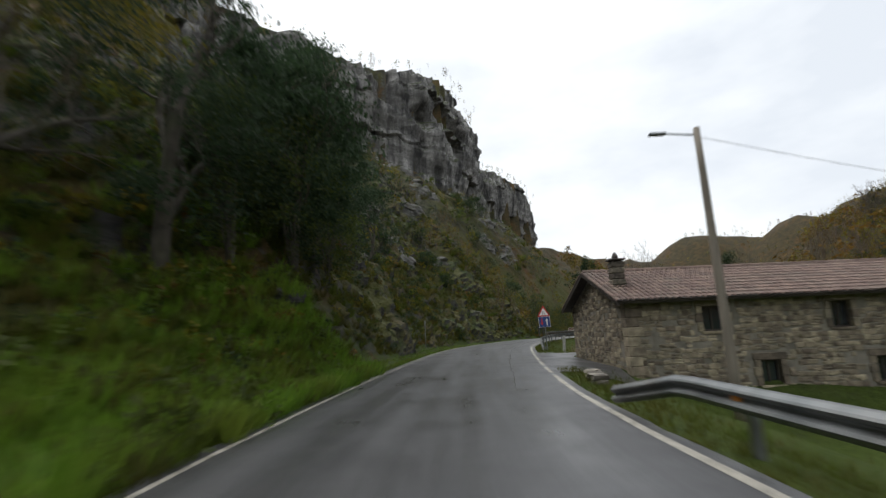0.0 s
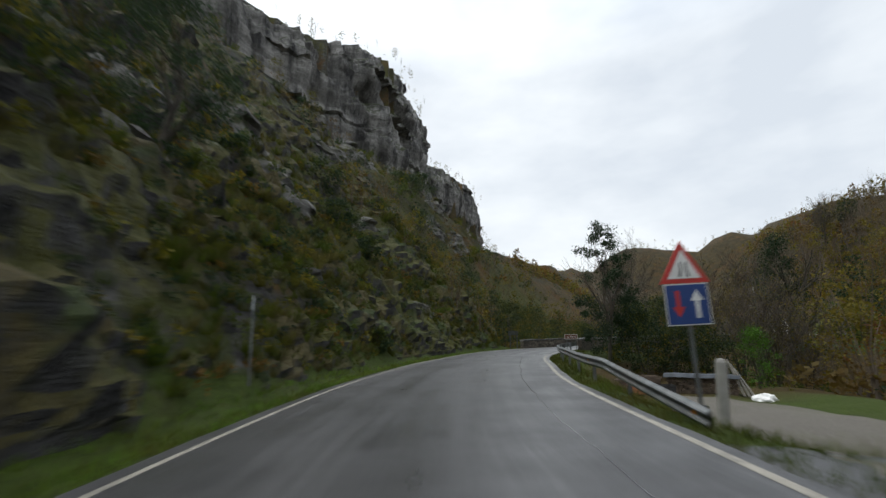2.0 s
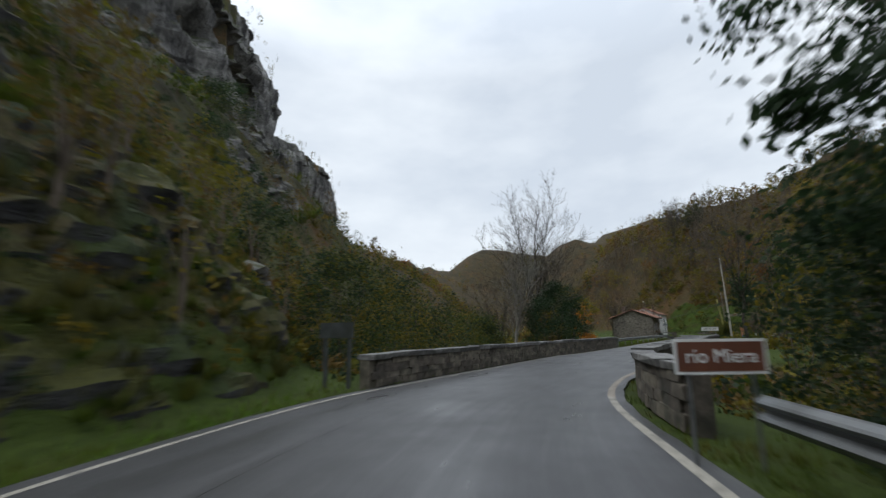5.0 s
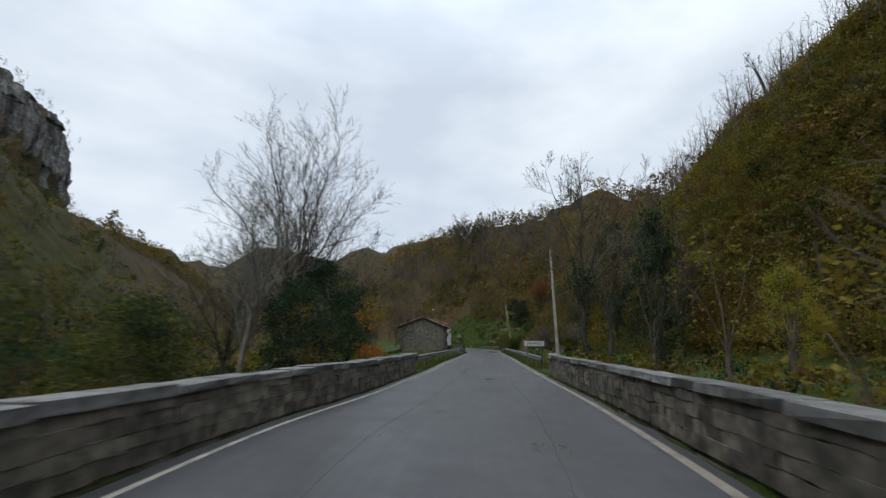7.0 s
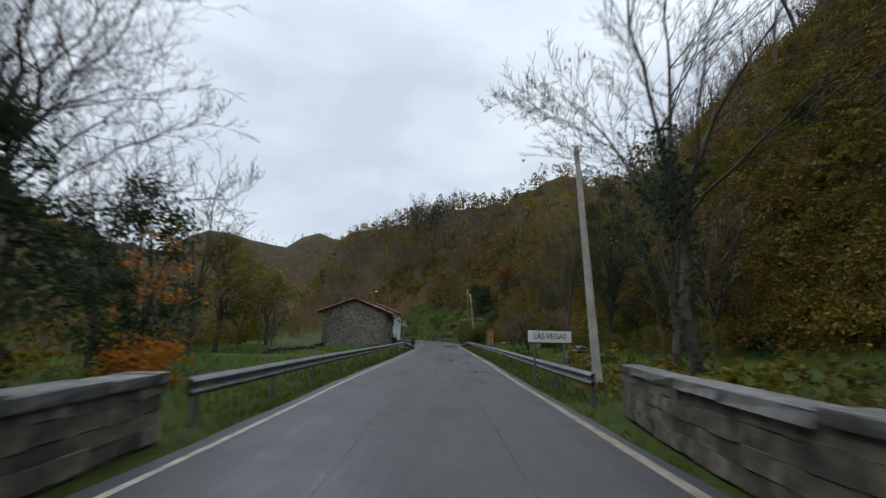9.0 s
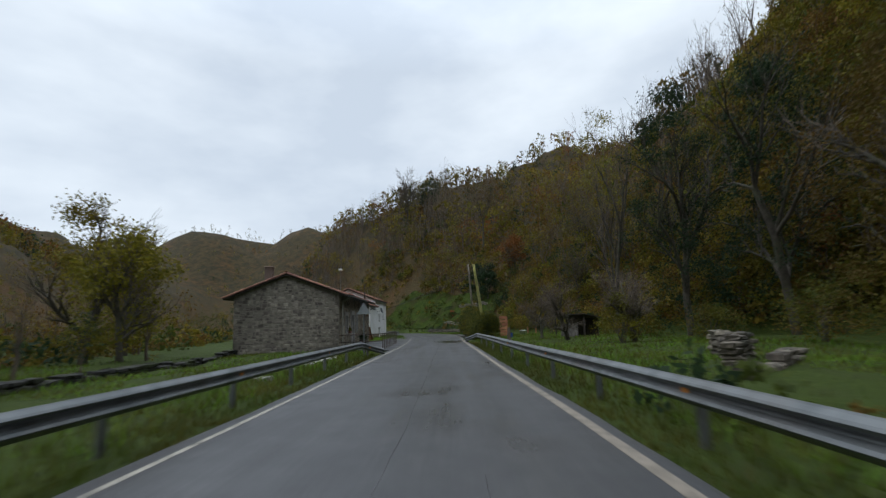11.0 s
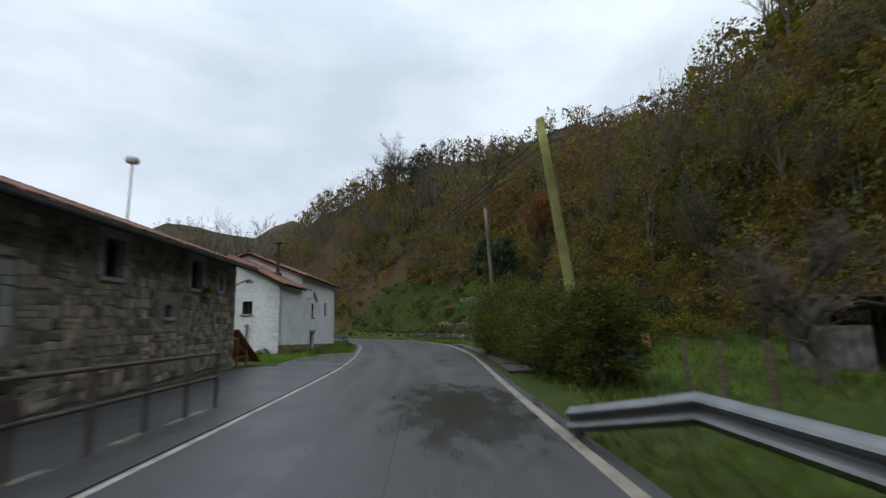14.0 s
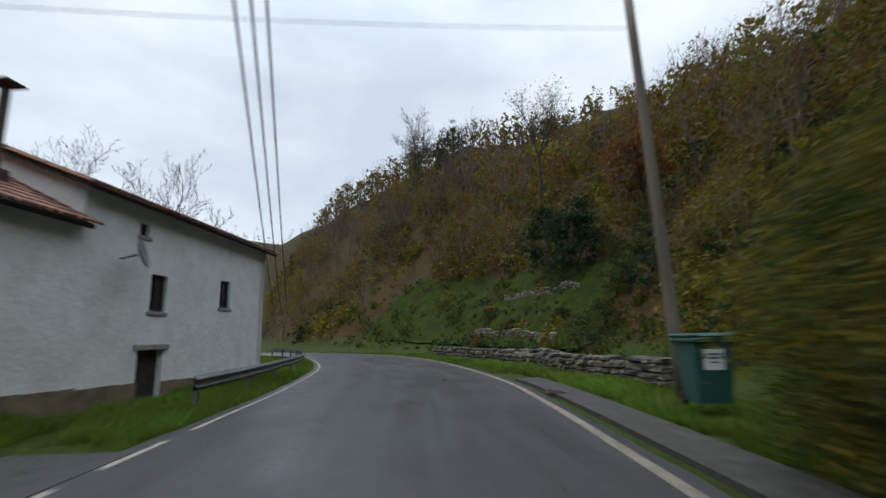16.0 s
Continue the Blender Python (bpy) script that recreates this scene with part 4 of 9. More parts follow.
g = Geo()
w = spline(RIVER, 6)
wa, wb = offset(w, -7), offset(w, 7)
g.add([(p[0], p[1], -4.0) for p in wa] + [(p[0], p[1], -4.0) for p in wb], [(i, len(wa) + i, len(wa) + i + 1, i + 1) for i in range(len(wa) - 1)])
single("water", g, M_WATER, "dark shallow river water under the bridge", "river", kind="structure")

# ---------------------------------------------------------------- bridge


def make_parapet(curve, s0, s1, side, label, top, flare):
    """A rubble parapet of coursed blocks under projecting coping slabs. side: -1 left of the road, 1 right."""
    line = cut(curve, s0, s1, 0.25)
    arc = arc_of(line)
    away = 0.6 + flare * np.clip(1 - (arc[-1] - arc) / 6, 0, 1) ** 1.5
    tn = tangents(line)
    line = line + np.stack([tn[:, 1], -tn[:, 0]], 1) * (side * away)[:, None]
    arc = arc_of(line)
    tn = tangents(line)
    base = thing("bridge_parapet", Matrix.Translation((line[0][0], line[0][1], -0.1)), label, "parapet", "parapets of the bridge")
    rng = random.Random(int(s0 * 7) + side)
    core = Geo()
    path = [((p[0] - line[0][0], p[1] - line[0][1], 0), (t[1] * side, -t[0] * side)) for p, t in zip(line, tn)]
    core.sweep(path, [(0.03, -1.6), (0.03, top - 0.1), (0.33, top - 0.1), (0.33, -1.6)], closed=True, caps=True)
    part("wall_core", core, M_PARAPET, base)

    def at(s):
        x, y = np.interp(s, arc, line[:, 0]), np.interp(s, arc, line[:, 1])
        tx, ty = np.interp(s, arc, tn[:, 0]), np.interp(s, arc, tn[:, 1])
        return x - line[0][0], y - line[0][1], math.atan2(ty, tx)

    blocks = []
    for k in range(6):
        b = Geo()
        b.box((0, 0, 0), (1, 1, 1), bevel=0.05)
        b.v = [(x + rng.uniform(-0.02, 0.02), y + rng.uniform(-0.06, 0.06), z + rng.uniform(-0.03, 0.03)) for x, y, z in b.v]
        blocks.append(b.mesh("block", M_PARAPET))
    z = 0.06
    count = 0
    for h in [(top - 0.1) * k for k in (0.27, 0.24, 0.27, 0.22)]:
        s = rng.uniform(0, 0.3)
        while s < arc[-1] - 0.25:
            ln = min(rng.uniform(0.25, 0.7), arc[-1] - s)
            if count < 420:
                x, y, a = at(s + ln / 2)
                o = new("block", rng.choice(blocks))
                o.parent = base
                o.matrix_local = Matrix.Translation((x, y, z + h / 2)) @ Matrix.Rotation(a, 4, "Z") @ Matrix.Rotation(rng.uniform(-0.025, 0.025), 4, "Y") @ Matrix.Translation((0, -side * 0.075, rng.uniform(-0.015, 0.015))) @ Matrix.Diagonal((ln - 0.015, 0.22 + rng.uniform(-0.02, 0.025), h * rng.uniform(0.98, 1.16), 1))
                count += 1
            s += ln
        z += h
    s = 0.0
    caps = []
    for k in range(4):
        b = Geo()
        b.box((0, 0, 0), (1, 1, 1), bevel=0.035)
        b.v = [(x + rng.uniform(-0.015, 0.015), y + rng.uniform(-0.06, 0.06), z2 + rng.uniform(-0.09, 0.09)) for x, y, z2 in b.v]
        caps.append(b.mesh("coping_slab", M_COPING))
    while s < arc[-1] - 0.1:
        ln = min(rng.uniform(0.9, 1.5), arc[-1] - s)
        x, y, a = at(s + ln / 2)
        o = new("coping_slab", rng.choice(caps))
        o.parent = base
        o.matrix_local = Matrix.Translation((x, y, top + rng.uniform(-0.02, 0.02))) @ Matrix.Rotation(a + rng.uniform(-0.025, 0.025), 4, "Z") @ Matrix.Rotation(rng.uniform(-0.02, 0.02), 4, "Y") @ Matrix.Translation((0, -side * 0.16, 0)) @ Matrix.Diagonal((ln - 0.02, 0.5 + rng.uniform(-0.05, 0.04), 0.14 + rng.uniform(-0.02, 0.02), 1))
        s += ln
    return base


PL0, PL1 = nearest_arc(LC, (15.8, 69.7)), nearest_arc(LC, (44.4, 88.7))
PR0, PR1 = nearest_arc(RC, (17.4, 62.6)), nearest_arc(RC, (50.2, 86.1))
make_parapet(LC, PL0, PL1, -1, "dark weathered stone bridge parapet with pale coping slabs", 0.87, 0.35)
make_parapet(RC, PR0, PR1, 1, "mossy dark stone bridge parapet with worn coping slabs", 0.96, 0.7)
g = Geo()
sa, sb = offset(cut(LC, PL0, PL1), -1.1), offset(cut(RC, nearest_arc(RC, (19, 64.9)), nearest_arc(RC, (49.5, 85.6))), 1.1)
sa, sb = evenly(sa, 0.9)[:34], evenly(sb, 0.9)[:34]
n = min(len(sa), len(sb))
g.add([(p[0], p[1], -0.14) for p in sa[:n]] + [(p[0], p[1], -0.14) for p in sb[:n]] + [(p[0], p[1], -1.3) for p in sa[:n]] + [(p[0], p[1], -1.3) for p in sb[:n]],
      [(i, n + i, n + i + 1, i + 1) for i in range(n - 1)] + [(i, i + 1, 2 * n + i + 1, 2 * n + i) for i in range(n - 1)] + [(n + i, 3 * n + i, 3 * n + i + 1, n + i + 1) for i in range(n - 1)] + [(2 * n + i, 2 * n + i + 1, 3 * n + i + 1, 3 * n + i) for i in range(n - 1)])
single("bridge_deck", g, M_PARAPET, "stone deck of the road bridge over the river", "bridge", kind="structure")

# ---------------------------------------------------------------- guard rails


def make_rail(curve, s0, s1, side, gap, label, bend0=0.0, bend1=0.0, drop0=0.0, drop1=0.0, reflect=M_REFLECT, span=4.0, span0=4.0):
    """A steel barrier beam on posts. bend: how far an end turns away from the road, over its last 4 metres."""
    line = cut(curve, s0, s1, 0.5)
    arc = arc_of(line)
    away = np.full(len(arc), gap)
    up = np.full(len(arc), 0.0)
    away += bend0 * np.clip(1 - arc / span0, 0, 1) ** 1.3 + bend1 * np.clip(1 - (arc[-1] - arc) / span, 0, 1) ** 1.3
    up -= drop0 * np.clip(1 - arc / span0, 0, 1) + drop1 * np.clip(1 - (arc[-1] - arc) / span, 0, 1)
    tn = tangents(line)
    nrm = np.stack([tn[:, 1], -tn[:, 0]], 1) * side
    line = line + nrm * away[:, None]
    tn = tangents(line)
    nrm = np.stack([tn[:, 1], -tn[:, 0]], 1) * side
    base = thing("guard_rail", Matrix.Translation((line[0][0], line[0][1], 0)), label, "guard rail", "guard rails along the road")
    rel = [((p[0] - line[0][0], p[1] - line[0][1], 0.56 + u), (o[0], o[1])) for p, o, u in zip(line, nrm, up)]
    prof = [(0.0, -0.155), (-0.012, -0.14), (-0.06, -0.105), (-0.08, -0.08), (-0.06, -0.05), (-0.005, -0.018), (0.0, 0.0), (-0.005, 0.018), (-0.06, 0.05), (-0.08, 0.08), (-0.06, 0.105), (-0.012, 0.14), (0.0, 0.155), (0.006, 0.155),
            (0.006, 0.02), (0.006, -0.02), (0.006, -0.155)]
    step = 8
    i = 0
    while i < len(rel) - 1:
        b = Geo()
        b.sweep(rel[i:i + step + 1], prof, closed=True)
        part("beam", b, M_ZINC, base, smooth=False)
        i += step
    post = Geo()
    for cx, cy, sx, sy in ((0, -0.04, 0.09, 0.008), (0, 0.04, 0.09, 0.008), (-0.04, 0, 0.008, 0.08)):
        post.box((cx, cy, 0), (sx, sy, 1.2))
    pm = post.mesh("post", M_ZINC)
    blk = Geo()
    blk.box((0, 0, 0), (0.1, 0.07, 0.18), bevel=0.01)
    bm_ = blk.mesh("spacer", M_ZINC)
    ref = Geo()
    ref.box((0, 0, 0), (0.012, 0.11, 0.1), bevel=0.003)
    rm = ref.mesh("reflector", reflect)
    for k in range(1, len(rel), 7):
        p, o = rel[k]
        a = math.atan2(o[1], o[0])
        for nm, me, off, z in (("post", pm, 0.15, -0.5), ("spacer", bm_, 0.06, 0.0)):
            ob = new(nm, me)
            ob.parent = base
            ob.matrix_local = Matrix.Translation((p[0] + o[0] * off, p[1] + o[1] * off, p[2] + z)) @ Matrix.Rotation(a, 4, "Z")
        if k % 14 == 1:
            ob = new("reflector", rm)
            ob.parent = base
            ob.matrix_local = Matrix.Translation((p[0] - o[0] * 0.02, p[1] - o[1] * 0.02, p[2])) @ Matrix.Rotation(a, 4, "Z")


make_rail(RC, nearest_arc(RC, (2.5, -30)), nearest_arc(RC, (2.82, 8.5)), 1, 0.6, "galvanised steel barrier beside the grass before the stone house", bend1=-0.45, drop1=0.32, span=1.6)
make_rail(RC, nearest_arc(RC, (5.9, 31.6)), nearest_arc(RC, (16.4, 61.2)), 1, 0.78, "curved galvanised steel barrier on the outside of the yard", bend0=0.0, drop0=0.5, span0=5.6)
make_rail(LC, nearest_arc(LC, (45.0, 89.05)), nearest_arc(LC, (75.9, 109.3)), -1, 0.95, "galvanised steel barrier above the grass by the village", bend1=-0.85, drop1=0.42, span=1.7)
make_rail(RC, nearest_arc(RC, (50.6, 86.4)), nearest_arc(RC, (88.9, 112.3)), 1, 0.85, "galvanised steel barrier along the green meadow", bend1=-0.8, drop1=0.36, span=1.5)
make_rail(LC, nearest_arc(LC, (106.2, 132.0)), nearest_arc(LC, (127.0, 161)), -1, 0.85, "galvanised steel barrier on the bend behind the white house")

# ---------------------------------------------------------------- houses


def stone_face(parent, width, height, m, mats, seed, holes=(), gable=0.0, course=0.2, limit=300, ridge=0.5, sink=-0.012, wide=(0.15, 0.43), joint=0.012):
    """Rubble stones on a wall face. m maps (along, out, up) of the face to the house's axes."""
    rng = random.Random(seed)
    meshes = []
    for k in range(9):
        b = Geo()
        b.box((0, 0, 0), (1, 1, 1), bevel=0.14)
        b.v = [(x + rng.uniform(-0.07, 0.07), y + rng.uniform(-0.1, 0.2), z + rng.uniform(-0.08, 0.08)) for x, y, z in b.v]
        meshes.append(b.mesh("stone", mats[0]))
    rest = Geo()
    spots = []
    z = 0.0
    while z < height + gable - 0.05:
        h = course * rng.uniform(0.7, 1.2)
        lo, hi = 0.0, width
        if z + h > height:
            k = (z + h - height) / max(gable, 0.01)
            lo, hi = width * ridge * k, width - width * (1 - ridge) * k
        x = lo + rng.uniform(0, 0.1)
        while x < hi - 0.08:
            w = min(rng.uniform(*wide), hi - x)
            cx, cz = x + w / 2, z + h / 2
            if not any(a - w * 0.45 < cx < b + w * 0.45 and c - h * 0.45 < cz < d + h * 0.45 for a, b, c, d in holes):
                k = rng.random()
                if k < 0.22 and h > 0.13:
                    spots.append((cx, cz - h * 0.24, w, h * 0.52))
                    spots.append((cx + rng.uniform(-0.04, 0.04), cz + h * 0.26, w * rng.uniform(0.7, 1.0), h * 0.48))
                elif k < 0.9:
                    spots.append((cx, cz + rng.uniform(-0.035, 0.035), w, h * rng.uniform(0.75, 1.15)))
            x += w
        z += h
    rng.shuffle(spots)
    for i, (cx, cz, w, h) in enumerate(spots):
        local = m @ Matrix.Translation((cx, sink, cz)) @ Matrix.Rotation(rng.uniform(-0.07, 0.07), 4, "Y") @ Matrix.Diagonal((w - joint, 0.045 + rng.uniform(0, 0.035), h - joint, 1))
        if i < limit:
            o = new("stone", rng.choice(meshes))
            o.parent = parent
            o.matrix_local = local
        else:
            src = rng.choice(meshes)
            rest.add([local @ v.co for v in src.vertices], [tuple(p.vertices) for p in src.polygons])
    if rest.v:
        o = part("stonework", rest, mats[1], parent)
        tagged(o, kind="stuff")


def window(parent, m, w, h, curtains=False, frame=M_DARKWOOD, deep=0.18, surround=None):
    """A recessed window. m: its sill's middle on the wall's outer face, axes along, out, up."""
    f = Geo()
    b = 0.07
    for c, s in (((0, 0, b / 2), (w, 0.07, b)), ((0, 0, h - b / 2), (w, 0.07, b)), ((-w / 2 + b / 2, 0, h / 2), (b, 0.07, h - 2 * b)), ((w / 2 - b / 2, 0, h / 2), (b, 0.07, h - 2 * b)), ((0, 0, h / 2), (b * 0.8, 0.06, h - 2 * b))):
        f.box(c, s, bevel=0.008)
    win = new("window", f.mesh("window", frame))
    win.parent = parent
    win.matrix_local = m @ Matrix.Translation((0, -deep, 0))
    p = Geo()
    p.box((0, -0.02, h / 2), (w - 0.02, 0.012, h - 0.02))
    part("pane", p, M_GLASS, win)
    if curtains:
        for sx in (-1, 1):
            c = Geo()
            for k in range(6):
                c.box((sx * w * (0.1 + 0.06 * k), -0.075 - 0.012 * (k % 2), h / 2), (w * 0.062, 0.015, h * 0.86))
            part("curtain", c, M_WHITE, win)
    sill = Geo()
    sill.box((0, deep * 0.6, -0.05), (w + 0.16, deep * 1.5, 0.1), bevel=0.012)
    part("sill", sill, surround or M_DRESSED, win)
    if surround:
        for sx in (-1, 1):
            z = 0.0
            k = 0
            while z < h:
                hh = min(0.34, h - z)
                s = Geo()
                s.box((sx * (w / 2 + 0.1 + 0.03 * (k % 2)), deep - 0.02, z + hh / 2), (0.2 + 0.06 * (k % 2), 0.16, hh - 0.012), bevel=0.015)
                part("jamb_stone", s, surround, win)
                z += hh
                k += 1
        s = Geo()
        s.box((0, deep - 0.02, h + 0.13), (w + 0.5, 0.16, 0.26), bevel=0.015)
        part("lintel", s, surround, win)
    return win


def wall_with_holes(parent, width, height, m, material, holes, thick=0.4, name="wall", gable=0.0, ridge=0.5):
    """A wall slab with true openings. m: its foot's start on the outer face."""
    g = Geo()
    xs = sorted({0.0, width, *[v for a, b, c, d in holes for v in (a, b)]})
    zs = sorted({0.0, height, *[v for a, b, c, d in holes for v in (c, d)]})

    def solid(i, j):
        if not (0 <= i < len(xs) - 1 and 0 <= j < len(zs) - 1):
            return False
        x, z = (xs[i] + xs[i + 1]) / 2, (zs[j] + zs[j + 1]) / 2
        return not any(a < x < b and c < z < d for a, b, c, d in holes)

    for i in range(len(xs) - 1):
        for j in range(len(zs) - 1):
            if not solid(i, j):
                continue
            x0, x1, z0, z1 = xs[i], xs[i + 1], zs[j], zs[j + 1]
            g.add([(x0, 0, z0), (x1, 0, z0), (x1, 0, z1), (x0, 0, z1)], [(0, 3, 2, 1)])
            g.add([(x0, -thick, z0), (x1, -thick, z0), (x1, -thick, z1), (x0, -thick, z1)], [(0, 1, 2, 3)])
            for ok, (p, q) in ((solid(i - 1, j), ((x0, z0), (x0, z1))), (solid(i + 1, j), ((x1, z0), (x1, z1))), (solid(i, j - 1), ((x0, z0), (x1, z0))), (solid(i, j + 1), ((x0, z1), (x1, z1)))):
                if not ok:
                    g.add([(p[0], 0, p[1]), (q[0], 0, q[1]), (q[0], -thick, q[1]), (p[0], -thick, p[1])], [(0, 1, 2, 3)])
    if gable:
        k = width * ridge
        g.add([(0, 0, height), (width, 0, height), (k, 0, height + gable), (0, -thick, height), (width, -thick, height), (k, -thick, height + gable)],
              [(0, 2, 1), (3, 4, 5), (0, 3, 5, 2), (1, 2, 5, 4)])
    o = part(name, g, material, parent)
    o.matrix_local = m
    return o


def tile_slope(parent, eave_a, eave_b, top_a, top_b, material, over=0.0, pitch=0.22, seed=1):
    """Rows of barrel tiles on a slope, from the eave up to the ridge."""
    rng = random.Random(seed)
    ea, eb, ta, tb = (Vector(p) for p in (eave_a, eave_b, top_a, top_b))
    width, rise = (eb - ea).length, (ta - ea).length
    along, up = (eb - ea).normalized(), (ta - ea).normalized()
    nrm = along.cross(up)
    if nrm.z < 0:
        nrm = -nrm
    deck = Geo()
    low = [p - nrm * 0.1 for p in (ea, eb, tb, ta)]
    deck.add([ea, eb, tb, ta] + low, [(0, 1, 2, 3), (7, 6, 5, 4), (0, 4, 5, 1), (1, 5, 6, 2), (2, 6, 7, 3), (3, 7, 4, 0)])
    part("roof_deck", deck, M_DARKWOOD, parent)
    g = Geo()
    cols = int(width / pitch)
    ln = 0.42
    rows = int(math.ceil(rise / ln))
    for c in range(cols + 1):
        u = c * width / cols
        for r in range(rows):
            v0 = r * ln - 0.06 + rng.uniform(-0.02, 0.02)
            v1 = min(v0 + ln + 0.07, rise)
            lift0, lift1 = 0.045, 0.02
            du = rng.uniform(-0.012, 0.012)
            pts = []
            for v, lift, w in ((v0, lift0, 0.1), (v1, lift1, 0.085)):
                for k in range(5):
                    a = math.pi * k / 4
                    pts.append(ea + along * (u + du - w * math.cos(a)) + up * v + nrm * (lift + w * 0.75 * math.sin(a)))
            g.add(pts, [(k, k + 1, 6 + k, 5 + k) for k in range(4)])
    o = part("roof_tiles", g, material, parent)
    tagged(o, kind="stuff")


def ridge_tiles(parent, a, b, material):
    a, b = Vector(a), Vector(b)
    n = int((b - a).length / 0.4)
    g = Geo()
    for i in range(n):
        p, q = a.lerp(b, i / n), a.lerp(b, (i + 1.08) / n)
        d = (b - a).normalized()
        s = d.cross(Vector((0, 0, 1)))
        pts = []
        for e, w in ((p, 0.13), (q, 0.11)):
            for k in range(6):
                t = math.pi * k / 5
                pts.append(e + s * (w * math.cos(t)) + Vector((0, 0, w * 0.8 * math.sin(t))))
        g.add(pts, [(k, k + 1, 7 + k, 6 + k) for k in range(5)])
    tagged(part("ridge_tiles", g, material, parent), kind="stuff")


def face(origin, along, out):
    """Axes of a wall face: along it, outwards, up."""
    a, o = Vector(along).normalized(), Vector(out).normalized()
    m = Matrix((a, o, Vector((0, 0, 1)))).transposed().to_4x4()
    m.translation = Vector(origin)
    return m


def roadside_house():
    """The first house: a long two-storey rubble house, its gable to the road."""
    h = thing("stone_house", pose(6.98, 17.8, -3.0), "two-storey sandstone house with a dull brown tiled roof", "house")
    W, D, H, G = 20.0, 7.3, 5.36, 1.38
    up = [(2.85, 3.72, 4.05, 5.0), (7.75, 8.55, 4.0, 5.0), (12.4, 13.2, 4.0, 5.0), (4.78, 5.55, 2.0, 2.92), (9.1, 9.9, 1.95, 2.9), (14.5, 15.3, 1.95, 2.9)]
    m = face((0, 0, 0), (1, 0, 0), (0, -1, 0))
    wall_with_holes(h, W, H, m, M_MORTAR, up)
    stone_face(h, W, H, m, (M_STONE, M_STONE_J), 21, [(a - 0.25, b + 0.25, c - 0.1, d + 0.26) for a, b, c, d in up], course=0.24)
    for i, (a, b, c, d) in enumerate(up):
        window(h, m @ Matrix.Translation(((a + b) / 2, 0, c)), b - a, d - c, curtains=i < 3, surround=M_STONE)
    mg = face((0, D, 0), (0, -1, 0), (-1, 0, 0))
    wall_with_holes(h, D, H, mg, M_MORTAR, [], gable=G)
    stone_face(h, D, H, mg, (M_STONE, M_STONE_J), 22, gable=G, course=0.2)
    wall_with_holes(h, W, H, face((W, D, 0), (-1, 0, 0), (0, 1, 0)), M_MORTAR, [])
    wall_with_holes(h, D, H, face((W, 0, 0), (0, 1, 0), (1, 0, 0)), M_MORTAR, [], gable=G)
    z = 0.0
    k = 0
    while z < H - 0.1:
        q = Geo()
        hh = 0.36
        q.box((0.16 + 0.08 * (k % 2), 0.12, z + hh / 2), (0.46 + 0.16 * (k % 2), 0.46, hh - 0.015), bevel=0.02)
        part("quoin_stone", q, M_STONE, h)
        z += hh
        k += 1
    ov = 0.45
    k = G / (D / 2)
    e0 = H - ov * k + 0.1
    tile_slope(h, (-0.4, -ov, e0), (W + 0.4, -ov, e0), (-0.4, D / 2, H + G + 0.1), (W + 0.4, D / 2, H + G + 0.1), M_TILE_OLD, seed=3)
    tile_slope(h, (W + 0.4, D + ov, e0), (-0.4, D + ov, e0), (W + 0.4, D / 2, H + G + 0.1), (-0.4, D / 2, H + G + 0.1), M_TILE_OLD, seed=4)
    ridge_tiles(h, (-0.4, D / 2, H + G + 0.15), (W + 0.4, D / 2, H + G + 0.15), M_TILE_OLD)
    for sy in (-1, 1):
        b = Geo()
        b.add([(-0.46, D / 2 - sy * (D / 2 + ov), e0 - 0.16), (-0.46, D / 2, H + G - 0.06), (-0.46, D / 2, H + G + 0.14), (-0.46, D / 2 - sy * (D / 2 + ov), e0 + 0.04),
               (-0.4, D / 2 - sy * (D / 2 + ov), e0 - 0.16), (-0.4, D / 2, H + G - 0.06), (-0.4, D / 2, H + G + 0.14), (-0.4, D / 2 - sy * (D / 2 + ov), e0 + 0.04)],
              [(0, 1, 2, 3), (7, 6, 5, 4), (0, 3, 7, 4), (0, 4, 5, 1)])
        part("bargeboard", b, M_DARKWOOD, h)
    ch = new("chimney")
    ch.parent = h
    ch.matrix_local = Matrix.Translation((0.35, 1.45, H + 0.45))
    z = 0.0
    while z < 1.0:
        s = Geo()
        s.box((0, 0, z + 0.12), (0.5 + 0.03 * math.sin(z * 9), 0.5, 0.235), bevel=0.03)
        part("stone_course", s, M_PARAPET, ch)
        z += 0.24
    c = Geo()
    for sx in (-1, 1):
        for sy in (-1, 1):
            c.box((sx * 0.17, sy * 0.17, 1.12), (0.1, 0.1, 0.3))
    c.box((0, 0, 1.3), (0.64, 0.64, 0.07), bevel=0.015)
    part("cap", c, M_DARKWOOD, ch)
    t = Geo()
    t.lathe((0, 0, 1.33), [(0.11, 0), (0.14, 0.1), (0.09, 0.2), (0.02, 0.3)], 8)
    part("finial", t, M_DARKWOOD, ch)


